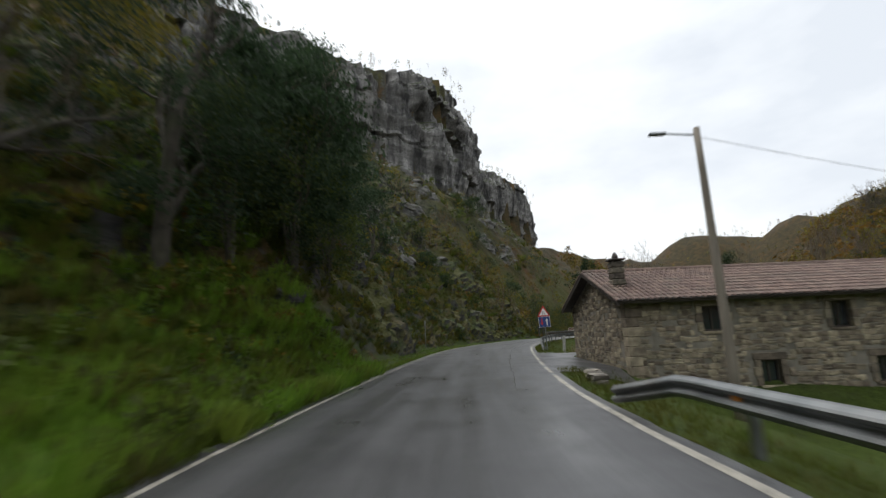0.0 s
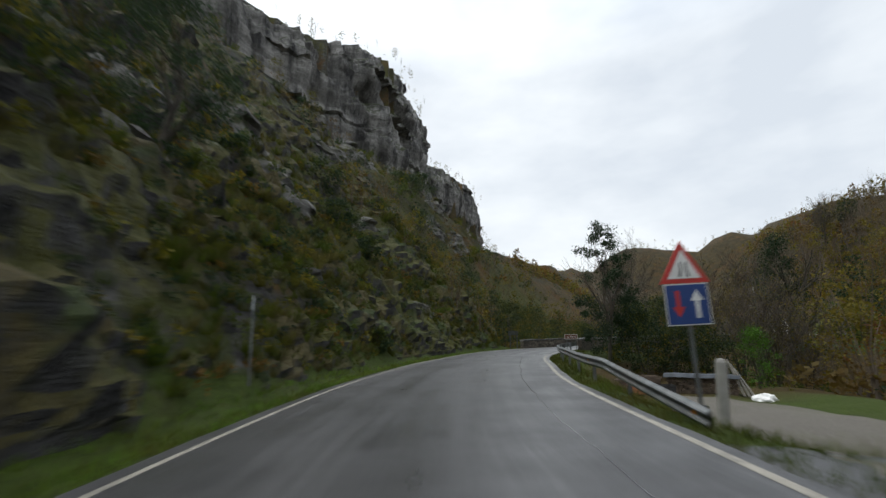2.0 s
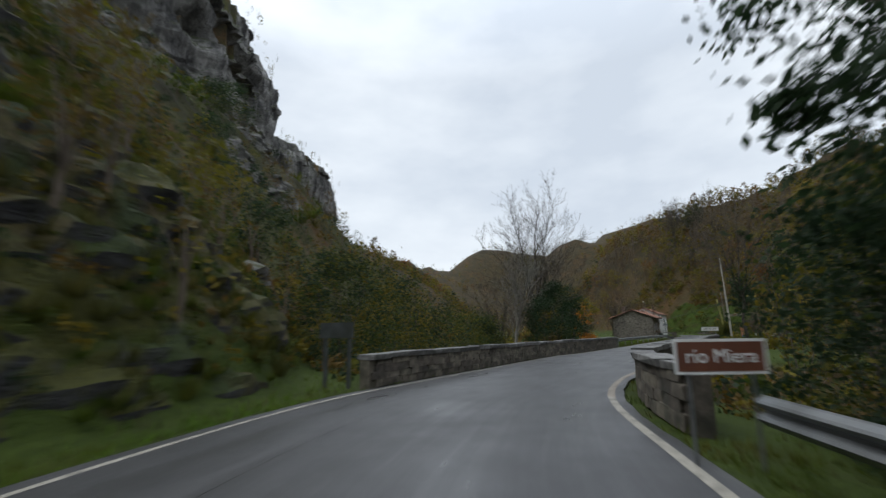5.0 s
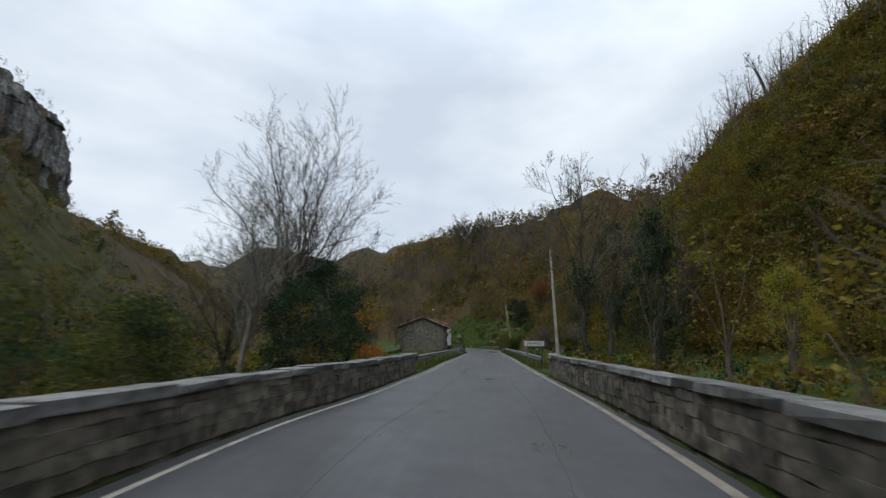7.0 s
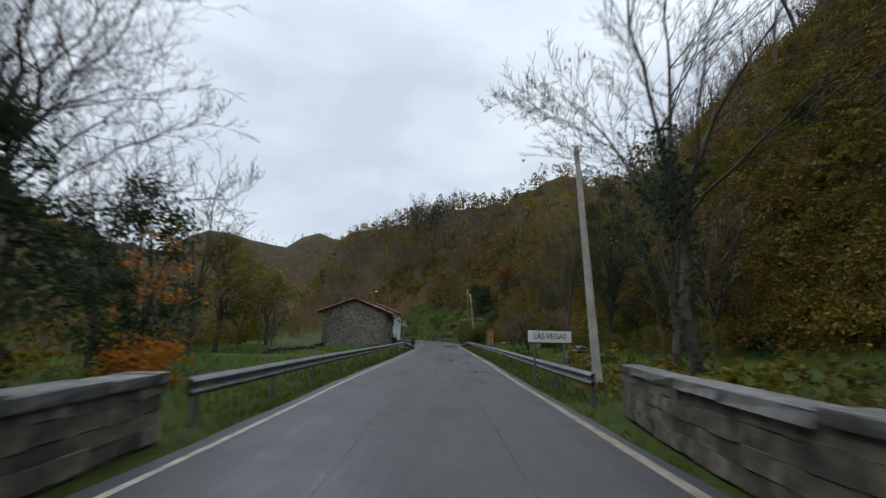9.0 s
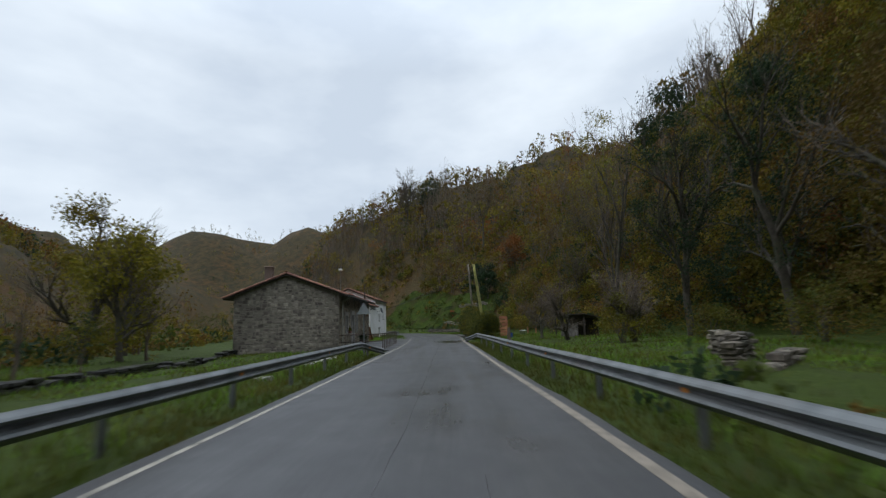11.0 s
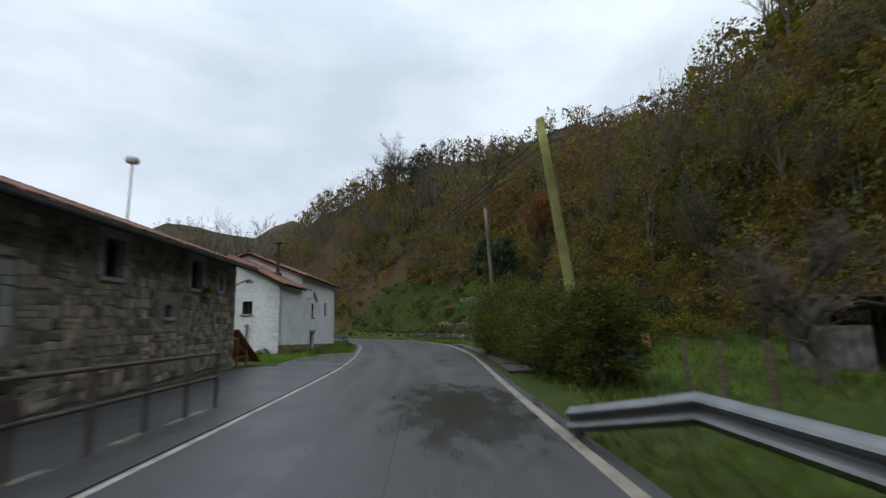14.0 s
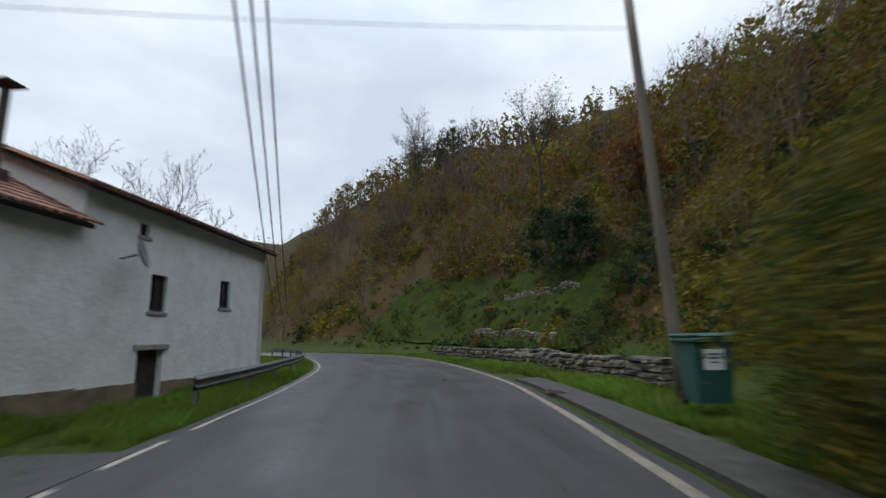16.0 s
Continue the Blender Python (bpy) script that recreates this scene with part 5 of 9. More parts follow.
def village_house():
    """The long grey rubble house of the village, with its gable end towards the bridge."""
    a = math.degrees(math.atan2(0.61, 0.79))
    h = thing("stone_farmhouse", pose(77.8, 114.75, -0.25, 0, -1.2, a), "long low grey rubble farmhouse with a clay-tiled roof", "house")
    W, D, H, G = 20.6, 6.4, 3.83, 1.22
    base = Geo()
    base.box((W / 2, D / 2, -0.4), (W - 0.03, D - 0.03, 0.9))
    part("plinth", base, M_MORTAR, h)
    holes = [(3.0, 3.75, 1.3, 2.42), (6.05, 7.2, 0.3, 2.46), (9.0, 9.7, 1.25, 2.44), (12.3, 13.05, 2.65, 3.55), (16.6, 17.4, 2.65, 3.55), (15.2, 15.6, 1.75, 2.1), (18.8, 19.2, 2.7, 3.2)]
    m = face((0, 0, 0), (1, 0, 0), (0, -1, 0))
    wall_with_holes(h, W, H, m, M_MORTAR, holes)
    stone_face(h, W, H, m, (M_STONE, M_STONE_J), 31, [(p - 0.28, q + 0.28, c - 0.1, d + 0.28) for p, q, c, d in holes], course=0.24)
    for i in (0, 2, 3, 4, 6):
        p, q, c, d = holes[i]
        window(h, m @ Matrix.Translation(((p + q) / 2, 0, c)), q - p, d - c, surround=M_DRESSED)
    p, q, c, d = holes[5]
    window(h, m @ Matrix.Translation(((p + q) / 2, 0, c)), q - p, d - c)
    p, q, c, d = holes[1]
    door = Geo()
    for k in range(6):
        door.box((p + (q - p) * (k + 0.5) / 6, 0.16, (c + d) / 2), ((q - p) / 6 - 0.008, 0.05, d - c), bevel=0.006)
    dd = part("door", door, M_DARKWOOD, h, "dark plank front door")
    kn = Geo()
    kn.tube((q - 0.15, 0.13, 1.3), (q - 0.15, 0.06, 1.3), 0.02, 0.03, 8)
    part("door_handle", kn, M_ZINC, dd)
    for sx in (p - 0.16, q + 0.16):
        z = c
        k = 0
        while z < d - 0.05:
            js = Geo()
            js.box((sx, 0.0, z + 0.21), (0.3 + 0.1 * (k % 2), 0.18, 0.41), bevel=0.02)
            part("jamb_stone", js, M_DRESSED, h)
            z += 0.42
            k += 1
    js = Geo()
    js.box(((p + q) / 2, 0.0, d + 0.16), (q - p + 0.6, 0.18, 0.3), bevel=0.02)
    part("door_lintel", js, M_DRESSED, h)
    mg = face((0, D, 0), (0, -1, 0), (-1, 0, 0))
    wall_with_holes(h, D, H, mg, M_MORTAR, [], gable=G)
    stone_face(h, D, H, mg, (M_GREY, M_GREY_J), 32, gable=G, course=0.21, sink=-0.02, wide=(0.13, 0.36), joint=0.034)
    wall_with_holes(h, W, H, face((W, D, 0), (-1, 0, 0), (0, 1, 0)), M_MORTAR, [])
    me = face((W, 0, 0), (0, 1, 0), (1, 0, 0))
    wall_with_holes(h, D, H, me, M_MORTAR, [], gable=G)
    stone_face(h, D, H, me, (M_STONE, M_STONE_J), 33, gable=G, course=0.22, limit=120)
    ov = 0.6
    k = G / (D / 2)
    e0 = H - ov * k + 0.08
    tile_slope(h, (-0.25, -ov, e0), (W + 0.5, -ov, e0), (-0.25, D / 2, H + G + 0.08), (W + 0.5, D / 2, H + G + 0.08), M_TILE, seed=5)
    tile_slope(h, (W + 0.5, D + ov, e0), (-0.25, D + ov, e0), (W + 0.5, D / 2, H + G + 0.08), (-0.25, D / 2, H + G + 0.08), M_TILE, seed=6)
    ridge_tiles(h, (-0.25, D / 2, H + G + 0.13), (W + 0.5, D / 2, H + G + 0.13), M_TILE)
    pipe = Geo()
    pipe.tube((0.75, -0.12, 0.3), (0.75, -0.12, e0 - 0.35), 0.05, 0.05, 8)
    pipe.tube((0.75, -0.12, e0 - 0.35), (0.75, -ov, e0 - 0.08), 0.05, 0.05, 8)
    part("downpipe", pipe, M_CONC, h, "pale grey downpipe")
    gut = Geo()
    gut.sweep([((x, -ov - 0.04, e0 - 0.02), (0, -1)) for x in np.linspace(-0.25, W + 0.5, 12)], [(-0.05, 0.03), (-0.04, -0.03), (0.02, -0.05), (0.07, -0.02), (0.08, 0.04)])
    part("gutter", gut, M_ZINC, h)
    ch = Geo()
    ch.box((1.35, D / 2 + 1.5, H + G - 0.05), (0.46, 0.46, 1.4), bevel=0.03)
    ch.box((1.35, D / 2 + 1.5, H + G + 0.67), (0.54, 0.54, 0.08), bevel=0.02)
    part("chimney", ch, M_TILE_OLD, h)
    lamp = Geo()
    lamp.tube((W - 0.2, -0.05, 3.0), (W - 0.2, -0.5, 3.2), 0.025, 0.025, 6)
    lamp.lathe((W - 0.2, -0.6, 3.1), [(0.02, 0.14), (0.13, 0.05), (0.15, -0.02), (0.0, -0.03)], 10)
    part("wall_lamp", lamp, M_ZINC, h)


def white_house():
    """The whitewashed house on the bend: a low front part and a higher part behind it."""
    a = math.degrees(math.atan2(0.53, 0.85))
    h = thing("white_house", pose(100.82, 133.3, -0.5, 0, 0, a), "whitewashed two-part farmhouse with red clay tiles", "house")
    D, H, G = 6.35, 4.65, 1.6
    L1, L2 = 4.0, 13.0
    mg = face((0, D, 0), (0, -1, 0), (-1, 0, 0))
    win = [(4.15, 4.75, 2.87, 3.62)]
    wall_with_holes(h, D, H, mg, M_WHITE, win, gable=G)
    stone_face(h, D, H, mg, (M_WHITE, M_WHITE), 41, [(4.05, 4.85, 2.7, 3.72)], gable=G, course=0.24, limit=160, sink=-0.034, wide=(0.2, 0.55), joint=0.014)
    window(h, mg @ Matrix.Translation((4.45, 0, 2.87)), 0.6, 0.75, frame=M_DARKWOOD)
    m1 = face((0, 0, 0), (1, 0, 0), (0, -1, 0))
    wall_with_holes(h, L1, H, m1, M_WHITE, [])
    HH = 5.55
    m2 = face((L1, 0.02, 0), (1, 0, 0), (0, -1, 0))
    holes = [(2.12, 3.12, 0.35, 1.72), (2.4, 3.05, 2.75, 3.78), (5.8, 6.45, 3.05, 4.0), (1.8, 2.15, 4.75, 5.1)]
    wall_with_holes(h, L2 - L1, HH, m2, M_WHITE, holes)
    for p, q, c, d in holes[1:]:
        window(h, m2 @ Matrix.Translation(((p + q) / 2, 0, c)), q - p, d - c, frame=M_DARKWOOD, deep=0.12)
    p, q, c, d = holes[0]
    door = Geo()
    for k in range(4):
        door.box((L1 + p + (q - p) * (k + 0.5) / 4, 0.22, (c + d) / 2), ((q - p) / 4 - 0.01, 0.05, d - c), bevel=0.006)
    part("door", door, M_DARKWOOD, h, "low dark plank cellar door")
    lin = Geo()
    lin.box((L1 + (p + q) / 2, 0.05, d + 0.07), (q - p + 0.3, 0.2, 0.16), bevel=0.02)
    part("lintel", lin, M_DRESSED, h)
    for x0, x1 in ((0.0, L1 + p), (L1 + q, L2)):
        n = max(2, int((x1 - x0) / 0.6))
        for k in range(n):
            xa, xb = x0 + (x1 - x0) * k / n, x0 + (x1 - x0) * (k + 1) / n
            hh = 1.05 - 0.028 * xa + 0.05 * noise.noise(Vector((xa * 1.3, 2.0, 0)))
            ps = Geo()
            ps.box(((xa + xb) / 2, -0.005, hh / 2), (xb - xa, 0.07, hh), bevel=0.01)
            part("plinth_slab", ps, M_PLINTH, h)
    D2 = 7.4
    wall_with_holes(h, D2, HH, face((L2, 0.02, 0), (0, 1, 0), (1, 0, 0)), M_WHITE, [], gable=1.5)
    wall_with_holes(h, D2, HH, face((L1, D2, 0), (0, -1, 0), (-1, 0, 0)), M_WHITE, [], gable=1.5)
    wall_with_holes(h, L2, HH - 0.8, face((L2, D2, 0), (-1, 0, 0), (0, 1, 0)), M_WHITE, [])
    ov, k = 0.35, G / (D / 2)
    e0 = H - ov * k + 0.08
    tile_slope(h, (-0.3, -ov, e0), (L1 - 0.02, -ov, e0), (-0.3, D / 2, H + G + 0.08), (L1 - 0.02, D / 2, H + G + 0.08), M_TILE, seed=7)
    tile_slope(h, (L1, D + ov, e0), (-0.3, D + ov, e0), (L1, D / 2, H + G + 0.08), (-0.3, D / 2, H + G + 0.08), M_TILE, seed=8)
    ridge_tiles(h, (-0.3, D / 2, H + G + 0.13), (L1 - 0.02, D / 2, H + G + 0.13), M_TILE)
    k2 = 1.5 / (D2 / 2)
    e2 = HH - ov * k2 + 0.08
    tile_slope(h, (L1 - 0.25, -ov, e2), (L2 + 0.35, -ov, e2), (L1 - 0.25, D2 / 2, HH + 1.58), (L2 + 0.35, D2 / 2, HH + 1.58), M_TILE, seed=9)
    tile_slope(h, (L2 + 0.35, D2 + ov, e2), (L1 - 0.25, D2 + ov, e2), (L2 + 0.35, D2 / 2, HH + 1.58), (L1 - 0.25, D2 / 2, HH + 1.58), M_TILE, seed=10)
    ridge_tiles(h, (L1 - 0.25, D2 / 2, HH + 1.63), (L2 + 0.35, D2 / 2, HH + 1.63), M_TILE)
    f = Geo()
    f.tube((3.0, 1.3, H + 0.5), (3.0, 1.3, H + 2.9), 0.11, 0.1, 10)
    f.box((3.0, 1.3, H + 2.98), (0.5, 0.5, 0.05), bevel=0.01)
    f.box((3.0, 1.3, H + 0.75), (0.4, 0.4, 0.5), bevel=0.02)
    part("flue", f, M_RUST, h)
    dish = Geo()
    dish.lathe((0, 0, 0), [(0.0, 0.0), (0.15, 0.015), (0.3, 0.06), (0.4, 0.12), (0.41, 0.12), (0.3, 0.04), (0.0, -0.02)], 18)
    ds = part("satellite_dish", dish, M_SIGNBACK, h, smooth=True)
    ds.matrix_local = Matrix.Translation((5.2, -0.5, 4.1)) @ Matrix.Rotation(radians(70), 4, "X") @ Matrix.Rotation(radians(25), 4, "Y")
    arm = Geo()
    arm.tube((5.2, 0.0, 4.0), (5.2, -0.45, 4.08), 0.02, 0.02, 6)
    arm.tube((5.2, -0.45, 4.08), (4.7, -0.75, 4.0), 0.012, 0.012, 6)
    part("dish_arm", arm, M_RUST, h)
    pp = Geo()
    pp.tube((-0.09, 1.85, 0.6), (-0.09, 1.85, 2.0), 0.06, 0.06, 8)
    pp.lathe((-0.1, 1.85, 2.2), [(0.0, -0.12), (0.12, -0.05), (0.12, 0.05), (0.0, 0.12)], 8)
    part("drain_pipe", pp, M_SIGNBACK, h)


roadside_house()
village_house()
white_house()

# ---------------------------------------------------------------- plants


def grow(rng, height, lean=(0, 0), forks=3, depth=4, spread=0.75, rise=0.35, first=0.3, thick=0.022, shrink=0.66, trunk=0.42, nodes=3):
    """Limbs of a tree as segments (two ends, two radii), and the ends of its twigs."""
    segs, tips = [], []

    def limb(p, d, length, r, level):
        n = nodes if level == 0 else 3 if level < depth else 2
        for k in range(n):
            w = Vector((rng.gauss(0, 1), rng.gauss(0, 1), rng.gauss(0, 1))) * (0.1 + 0.05 * level)
            d2 = (d + w + Vector((0, 0, rise * 0.22))).normalized()
            q = p + d2 * (length / n)
            r2 = r * (0.86 if level else 0.88)
            segs.append((*p, *q, r, r2))
            p, d, r = q, d2, r2
            if level < depth and (level > 0 or (k + 1) / n > first):
                for c in range(forks if k == n - 1 else max(1, forks - 1)):
                    side = d.orthogonal()
                    side.rotate(Matrix.Rotation(rng.uniform(0, 2 * math.pi), 3, d))
                    e = (d + side * rng.uniform(0.5, 1.1) * spread + Vector((0, 0, rise))).normalized()
                    limb(p, e, length * rng.uniform(0.75, 1.0) * (shrink if nodes == 3 or level else 0.5 * math.sin(math.pi * (0.3 + 0.62 * k / n))), r * 0.62, level + 1)
        tips.append(tuple(p))

    limb(Vector((0, 0, 0)), Vector((lean[0], lean[1], 1)).normalized(), height * trunk, height * thick, 0)
    top = max(s[5] for s in segs)
    k = height / top
    segs = [tuple(v * k for v in s) for s in segs]
    return np.array(segs), np.array(tips) * k


def fan(rng, height, radius, fork=1.0, limbs=12, kids=2, steps=8, fine=3, thick=0.09, low=0.3, tip=0.005, spread=0.12):
    """A crown of many limbs that rise from low on the trunk and open like a fan, with side branches and twigs."""
    segs = []

    def twig(p, d, length, r, level):
        n = 3 if level == 0 else 2
        for k in range(n):
            d = (d + Vector((rng.gauss(0, 0.13), rng.gauss(0, 0.13), rng.gauss(0, 0.1) + 0.12))).normalized()
            q = p + d * (length / n)
            r2 = max(r * 0.7, tip)
            segs.append((*p, *q, r, r2))
            p, r = q, r2
            if level < fine - 1:
                for c in range(2):
                    side = d.orthogonal().normalized()
                    side.rotate(Matrix.Rotation(rng.uniform(0, 6.283), 3, d))
                    twig(p, (d * 0.75 + side * 0.6 + Vector((0, 0, 0.12))).normalized(), length * rng.uniform(0.32, 0.55), max(r * 0.6, tip), level + 1)

    if fork > 0.3:
        p = Vector((0, 0, 0))
        for k in range(4):
            q = Vector((rng.gauss(0, 0.02) * fork, rng.gauss(0, 0.02) * fork, fork * (k + 1) / 4))
            segs.append((*p, *q, thick * (1.5 - 0.08 * k), thick * (1.42 - 0.08 * k)))
            p = q
    for i in range(limbs):
        f = (i + 0.5) / limbs
        a = i * 2.39996 + rng.uniform(-0.3, 0.3)
        th = 1.75 * f ** 0.65
        tz = height * (low + (1 - low) * (math.cos(th) + 0.18) / 1.18) * rng.uniform(0.94, 1.03)
        tr = radius * math.sin(th) * rng.uniform(0.82, 1.05)
        end = Vector((tr * math.cos(a), tr * math.sin(a), tz))
        start = Vector((spread * math.cos(a), spread * math.sin(a), fork * rng.uniform(0.85, 1.1)))
        ctrl = start.lerp(end, 0.5) + Vector((0, 0, 0.1 * (height - fork))) - Vector((math.cos(a), math.sin(a), 0)) * tr * 0.08
        r = thick * rng.uniform(0.45, 0.8) * (1.15 - 0.5 * f)
        p = start
        ln = (end - start).length
        for k in range(1, steps + 1):
            u = k / steps
            q = start * (1 - u) ** 2 + ctrl * 2 * u * (1 - u) + end * u * u + Vector((rng.gauss(0, 0.012), rng.gauss(0, 0.012), 0)) * ln
            r2 = max(r * (1 - 1.5 / steps), tip * 1.6)
            segs.append((*p, *q, r, r2))
            d = (q - p).normalized()
            p, r = q, r2
            if u > 0.22:
                for c in range(kids):
                    side = d.orthogonal().normalized()
                    side.rotate(Matrix.Rotation(rng.uniform(0, 6.283), 3, d))
                    twig(p, (d * 0.7 + side * rng.uniform(0.5, 0.9)).normalized(), ln * rng.uniform(0.2, 0.36) * (1.12 - 0.62 * u), max(r * 0.55, tip * 1.3), 0)
    segs = np.array(segs)
    k = height / segs[:, 5].max()
    segs[:, :6] *= k
    return segs


def fan_tree(at, label, seed, leaves=None, n_leaves=0, leaf=0.12, ivy=0, lean=(0, 0), group="", dark=M_BARK_DARK, **kw):
    """A leafless tree with a fan of limbs, and a few last leaves or ivy where it has them."""
    rng, rs = random.Random(seed), np.random.default_rng(seed)
    base = thing("tree", pose(at[0], at[1], height_at(*at) - 0.15), label, "tree", group)
    segs = fan(rng, **kw)
    for c in (0, 3):
        segs[:, c] += lean[0] * segs[:, c + 2]
        segs[:, c + 1] += lean[1] * segs[:, c + 2]
    big = segs[:, 6] > 0.022
    for nm, sel, sides, mat in (("trunk", segs[big], 6, dark), ("branchwork", segs[~big], 3, M_TWIG_DARK)):
        v, q = seg_quads(sel, sides)
        o = new(nm, quad_mesh(nm, v, q, [mat], smooth=nm == "trunk"))
        o.parent = base
        if nm == "branchwork":
            tagged(o, kind="stuff")
    if n_leaves:
        tips = segs[~big]
        c = tips[rs.integers(0, len(tips), n_leaves), 3:6] + rs.normal(size=(n_leaves, 3)) * 0.12
        v, q = leaf_quads(c, leaf, rs, 0.3)
        o = new("crown", quad_mesh("crown", v, q, [leaves]))
        o.parent = base
    if ivy:
        k = segs[big]
        k = k[(k[:, 5] < kw["height"] * 0.5) & (k[:, 6] > 0.055)]
        f = rs.uniform(0, 1, (ivy, 1))
        i = rs.integers(0, len(k), ivy)
        c = k[i, 0:3] * (1 - f) + k[i, 3:6] * f + rs.normal(size=(ivy, 3)) * 0.2
        v, q = leaf_quads(c, 0.15, rs)
        o = new("ivy", quad_mesh("ivy", v, q, [M_LEAF_DARK]))
        o.parent = base
    return base


def seg_quads(segs, sides):
    """Prisms for many segments at once."""
    if not len(segs):
        return np.zeros((0, 3)), np.zeros((0, 4), int)
    p, q = segs[:, 0:3], segs[:, 3:6]
    d = q - p
    d /= np.linalg.norm(d, axis=1)[:, None] + 1e-9
    ref = np.where(np.abs(d[:, 2:3]) < 0.9, np.array([[0, 0, 1.0]]), np.array([[1.0, 0, 0]]))
    a = np.cross(d, ref)
    a /= np.linalg.norm(a, axis=1)[:, None] + 1e-9
    b = np.cross(d, a)
    n = len(segs)
    v = np.zeros((n, 2, sides, 3))
    for k in range(sides):
        t = 2 * math.pi * k / sides
        o = a * math.cos(t) + b * math.sin(t)
        v[:, 0, k] = p + o * segs[:, 6:7]
        v[:, 1, k] = q + o * segs[:, 7:8]
    base = (np.arange(n) * 2 * sides)[:, None]
    quads = []
    for k in range(sides):
        j = (k + 1) % sides
        quads.append(np.concatenate([base + k, base + j, base + sides + j, base + sides + k], 1))
    return v.reshape(-1, 3), np.stack(quads, 1).reshape(-1, 4)


def leaf_quads(c, size, rs, droop=0.0, slim=0.6):
    """One small bent-free leaf spray at each place, turned at random."""
    n = len(c)
    a = rs.normal(size=(n, 3))
    a[:, 2] -= droop
    a /= np.linalg.norm(a, axis=1)[:, None]
    b = np.cross(a, rs.normal(size=(n, 3)))
    b /= np.linalg.norm(b, axis=1)[:, None] + 1e-9
    s = size * rs.uniform(0.6, 1.35, (n, 1))
    v = np.stack([c - a * s * 0.5, c + b * s * slim * 0.5, c + a * s * 0.5, c - b * s * slim * 0.5], 1)
    q = np.arange(n * 4).reshape(n, 4)
    return v.reshape(-1, 3), q


def cloud(rs, n, clumps, radius, height, base, clump=0.9):
    """Places of leaves, gathered into uneven clumps that fill a crown."""
    t = rs.uniform(0, 2 * math.pi, clumps)
    u = rs.uniform(0, 1, clumps) ** 0.7
    w = rs.uniform(0.4, 1.0, clumps) * np.sin(np.pi * np.clip(u * 0.8 + 0.14, 0, 1))
    cc = np.stack([radius * w * np.cos(t), radius * w * np.sin(t), base + u * (height - base)], 1)
    pick = rs.integers(0, clumps, n)
    sz = rs.uniform(0.5, 1.3, clumps)[pick][:, None] * clump
    return cc[pick] + rs.normal(size=(n, 3)) * sz * np.array([0.5, 0.5, 0.38])


def join(parts):
    v, q, s, n = [], [], [], 0
    for pv, pq, slot in parts:
        v.append(pv)
        q.append(pq + n)
        s.append(np.full(len(pq), slot))
        n += len(pv)
    return np.concatenate(v), np.concatenate(q), np.concatenate(s)


def wood_parts(segs, slot=0):
    thick = segs[:, 6] > 0.05
    out = []
    for sel, sides in ((thick, 4), (~thick, 3)):
        v, q = seg_quads(segs[sel], sides)
        out.append((v, q, slot))
    return out


def make_tree(name, at, height, label, seed, leaves=None, n_leaves=0, leaf=0.16, bark=M_BARK, crown=None, ivy=0, category="tree", group="", **kw):
    """A single tree: trunk, boughs, twigs and, where it has them, leaves."""
    rng, rs = random.Random(seed), np.random.default_rng(seed)
    z = height_at(*at) - 0.15
    base = thing(name, pose(at[0], at[1], z), label, category, group)
    segs, tips = grow(rng, height, **kw)
    big, small = segs[segs[:, 6] > 0.035], segs[segs[:, 6] <= 0.035]
    small = small.copy()
    small[:, 6:8] = np.maximum(small[:, 6:8] * 0.75, 0.005)
    for nm, sel, sides, mat in (("trunk", big, 7, bark), ("branchwork", small, 3, M_TWIG if bark is M_BARK else bark)):
        if len(sel):
            v, q = seg_quads(sel, sides)
            o = new(nm, quad_mesh(nm, v, q, [mat], smooth=nm == "trunk"))
            o.parent = base
            if nm == "branchwork":
                tagged(o, kind="stuff")
    if leaves is not None:
        if crown:
            c = cloud(rs, n_leaves, crown[0], crown[1], height, crown[2], crown[3])
        else:
            c = tips[rs.integers(0, len(tips), n_leaves)] + rs.normal(size=(n_leaves, 3)) * 0.3
        v, q = leaf_quads(c, leaf, rs, 0.3)
        o = new("crown", quad_mesh("crown", v, q, [leaves]))
        o.parent = base
    if ivy:
        k = segs[: max(4, len(segs) // 40)]
        k = big[big[:, 5] < height * 0.55]
        i = rs.integers(0, len(k), ivy)
        f = rs.uniform(0, 1, (ivy, 1))
        c = k[i, 0:3] * (1 - f) + k[i, 3:6] * f + rs.normal(size=(ivy, 3)) * 0.22
        v, q = leaf_quads(c, 0.17, rs)
        o = new("ivy", quad_mesh("ivy", v, q, [M_LEAF_DARK]))
        o.parent = base
    return base


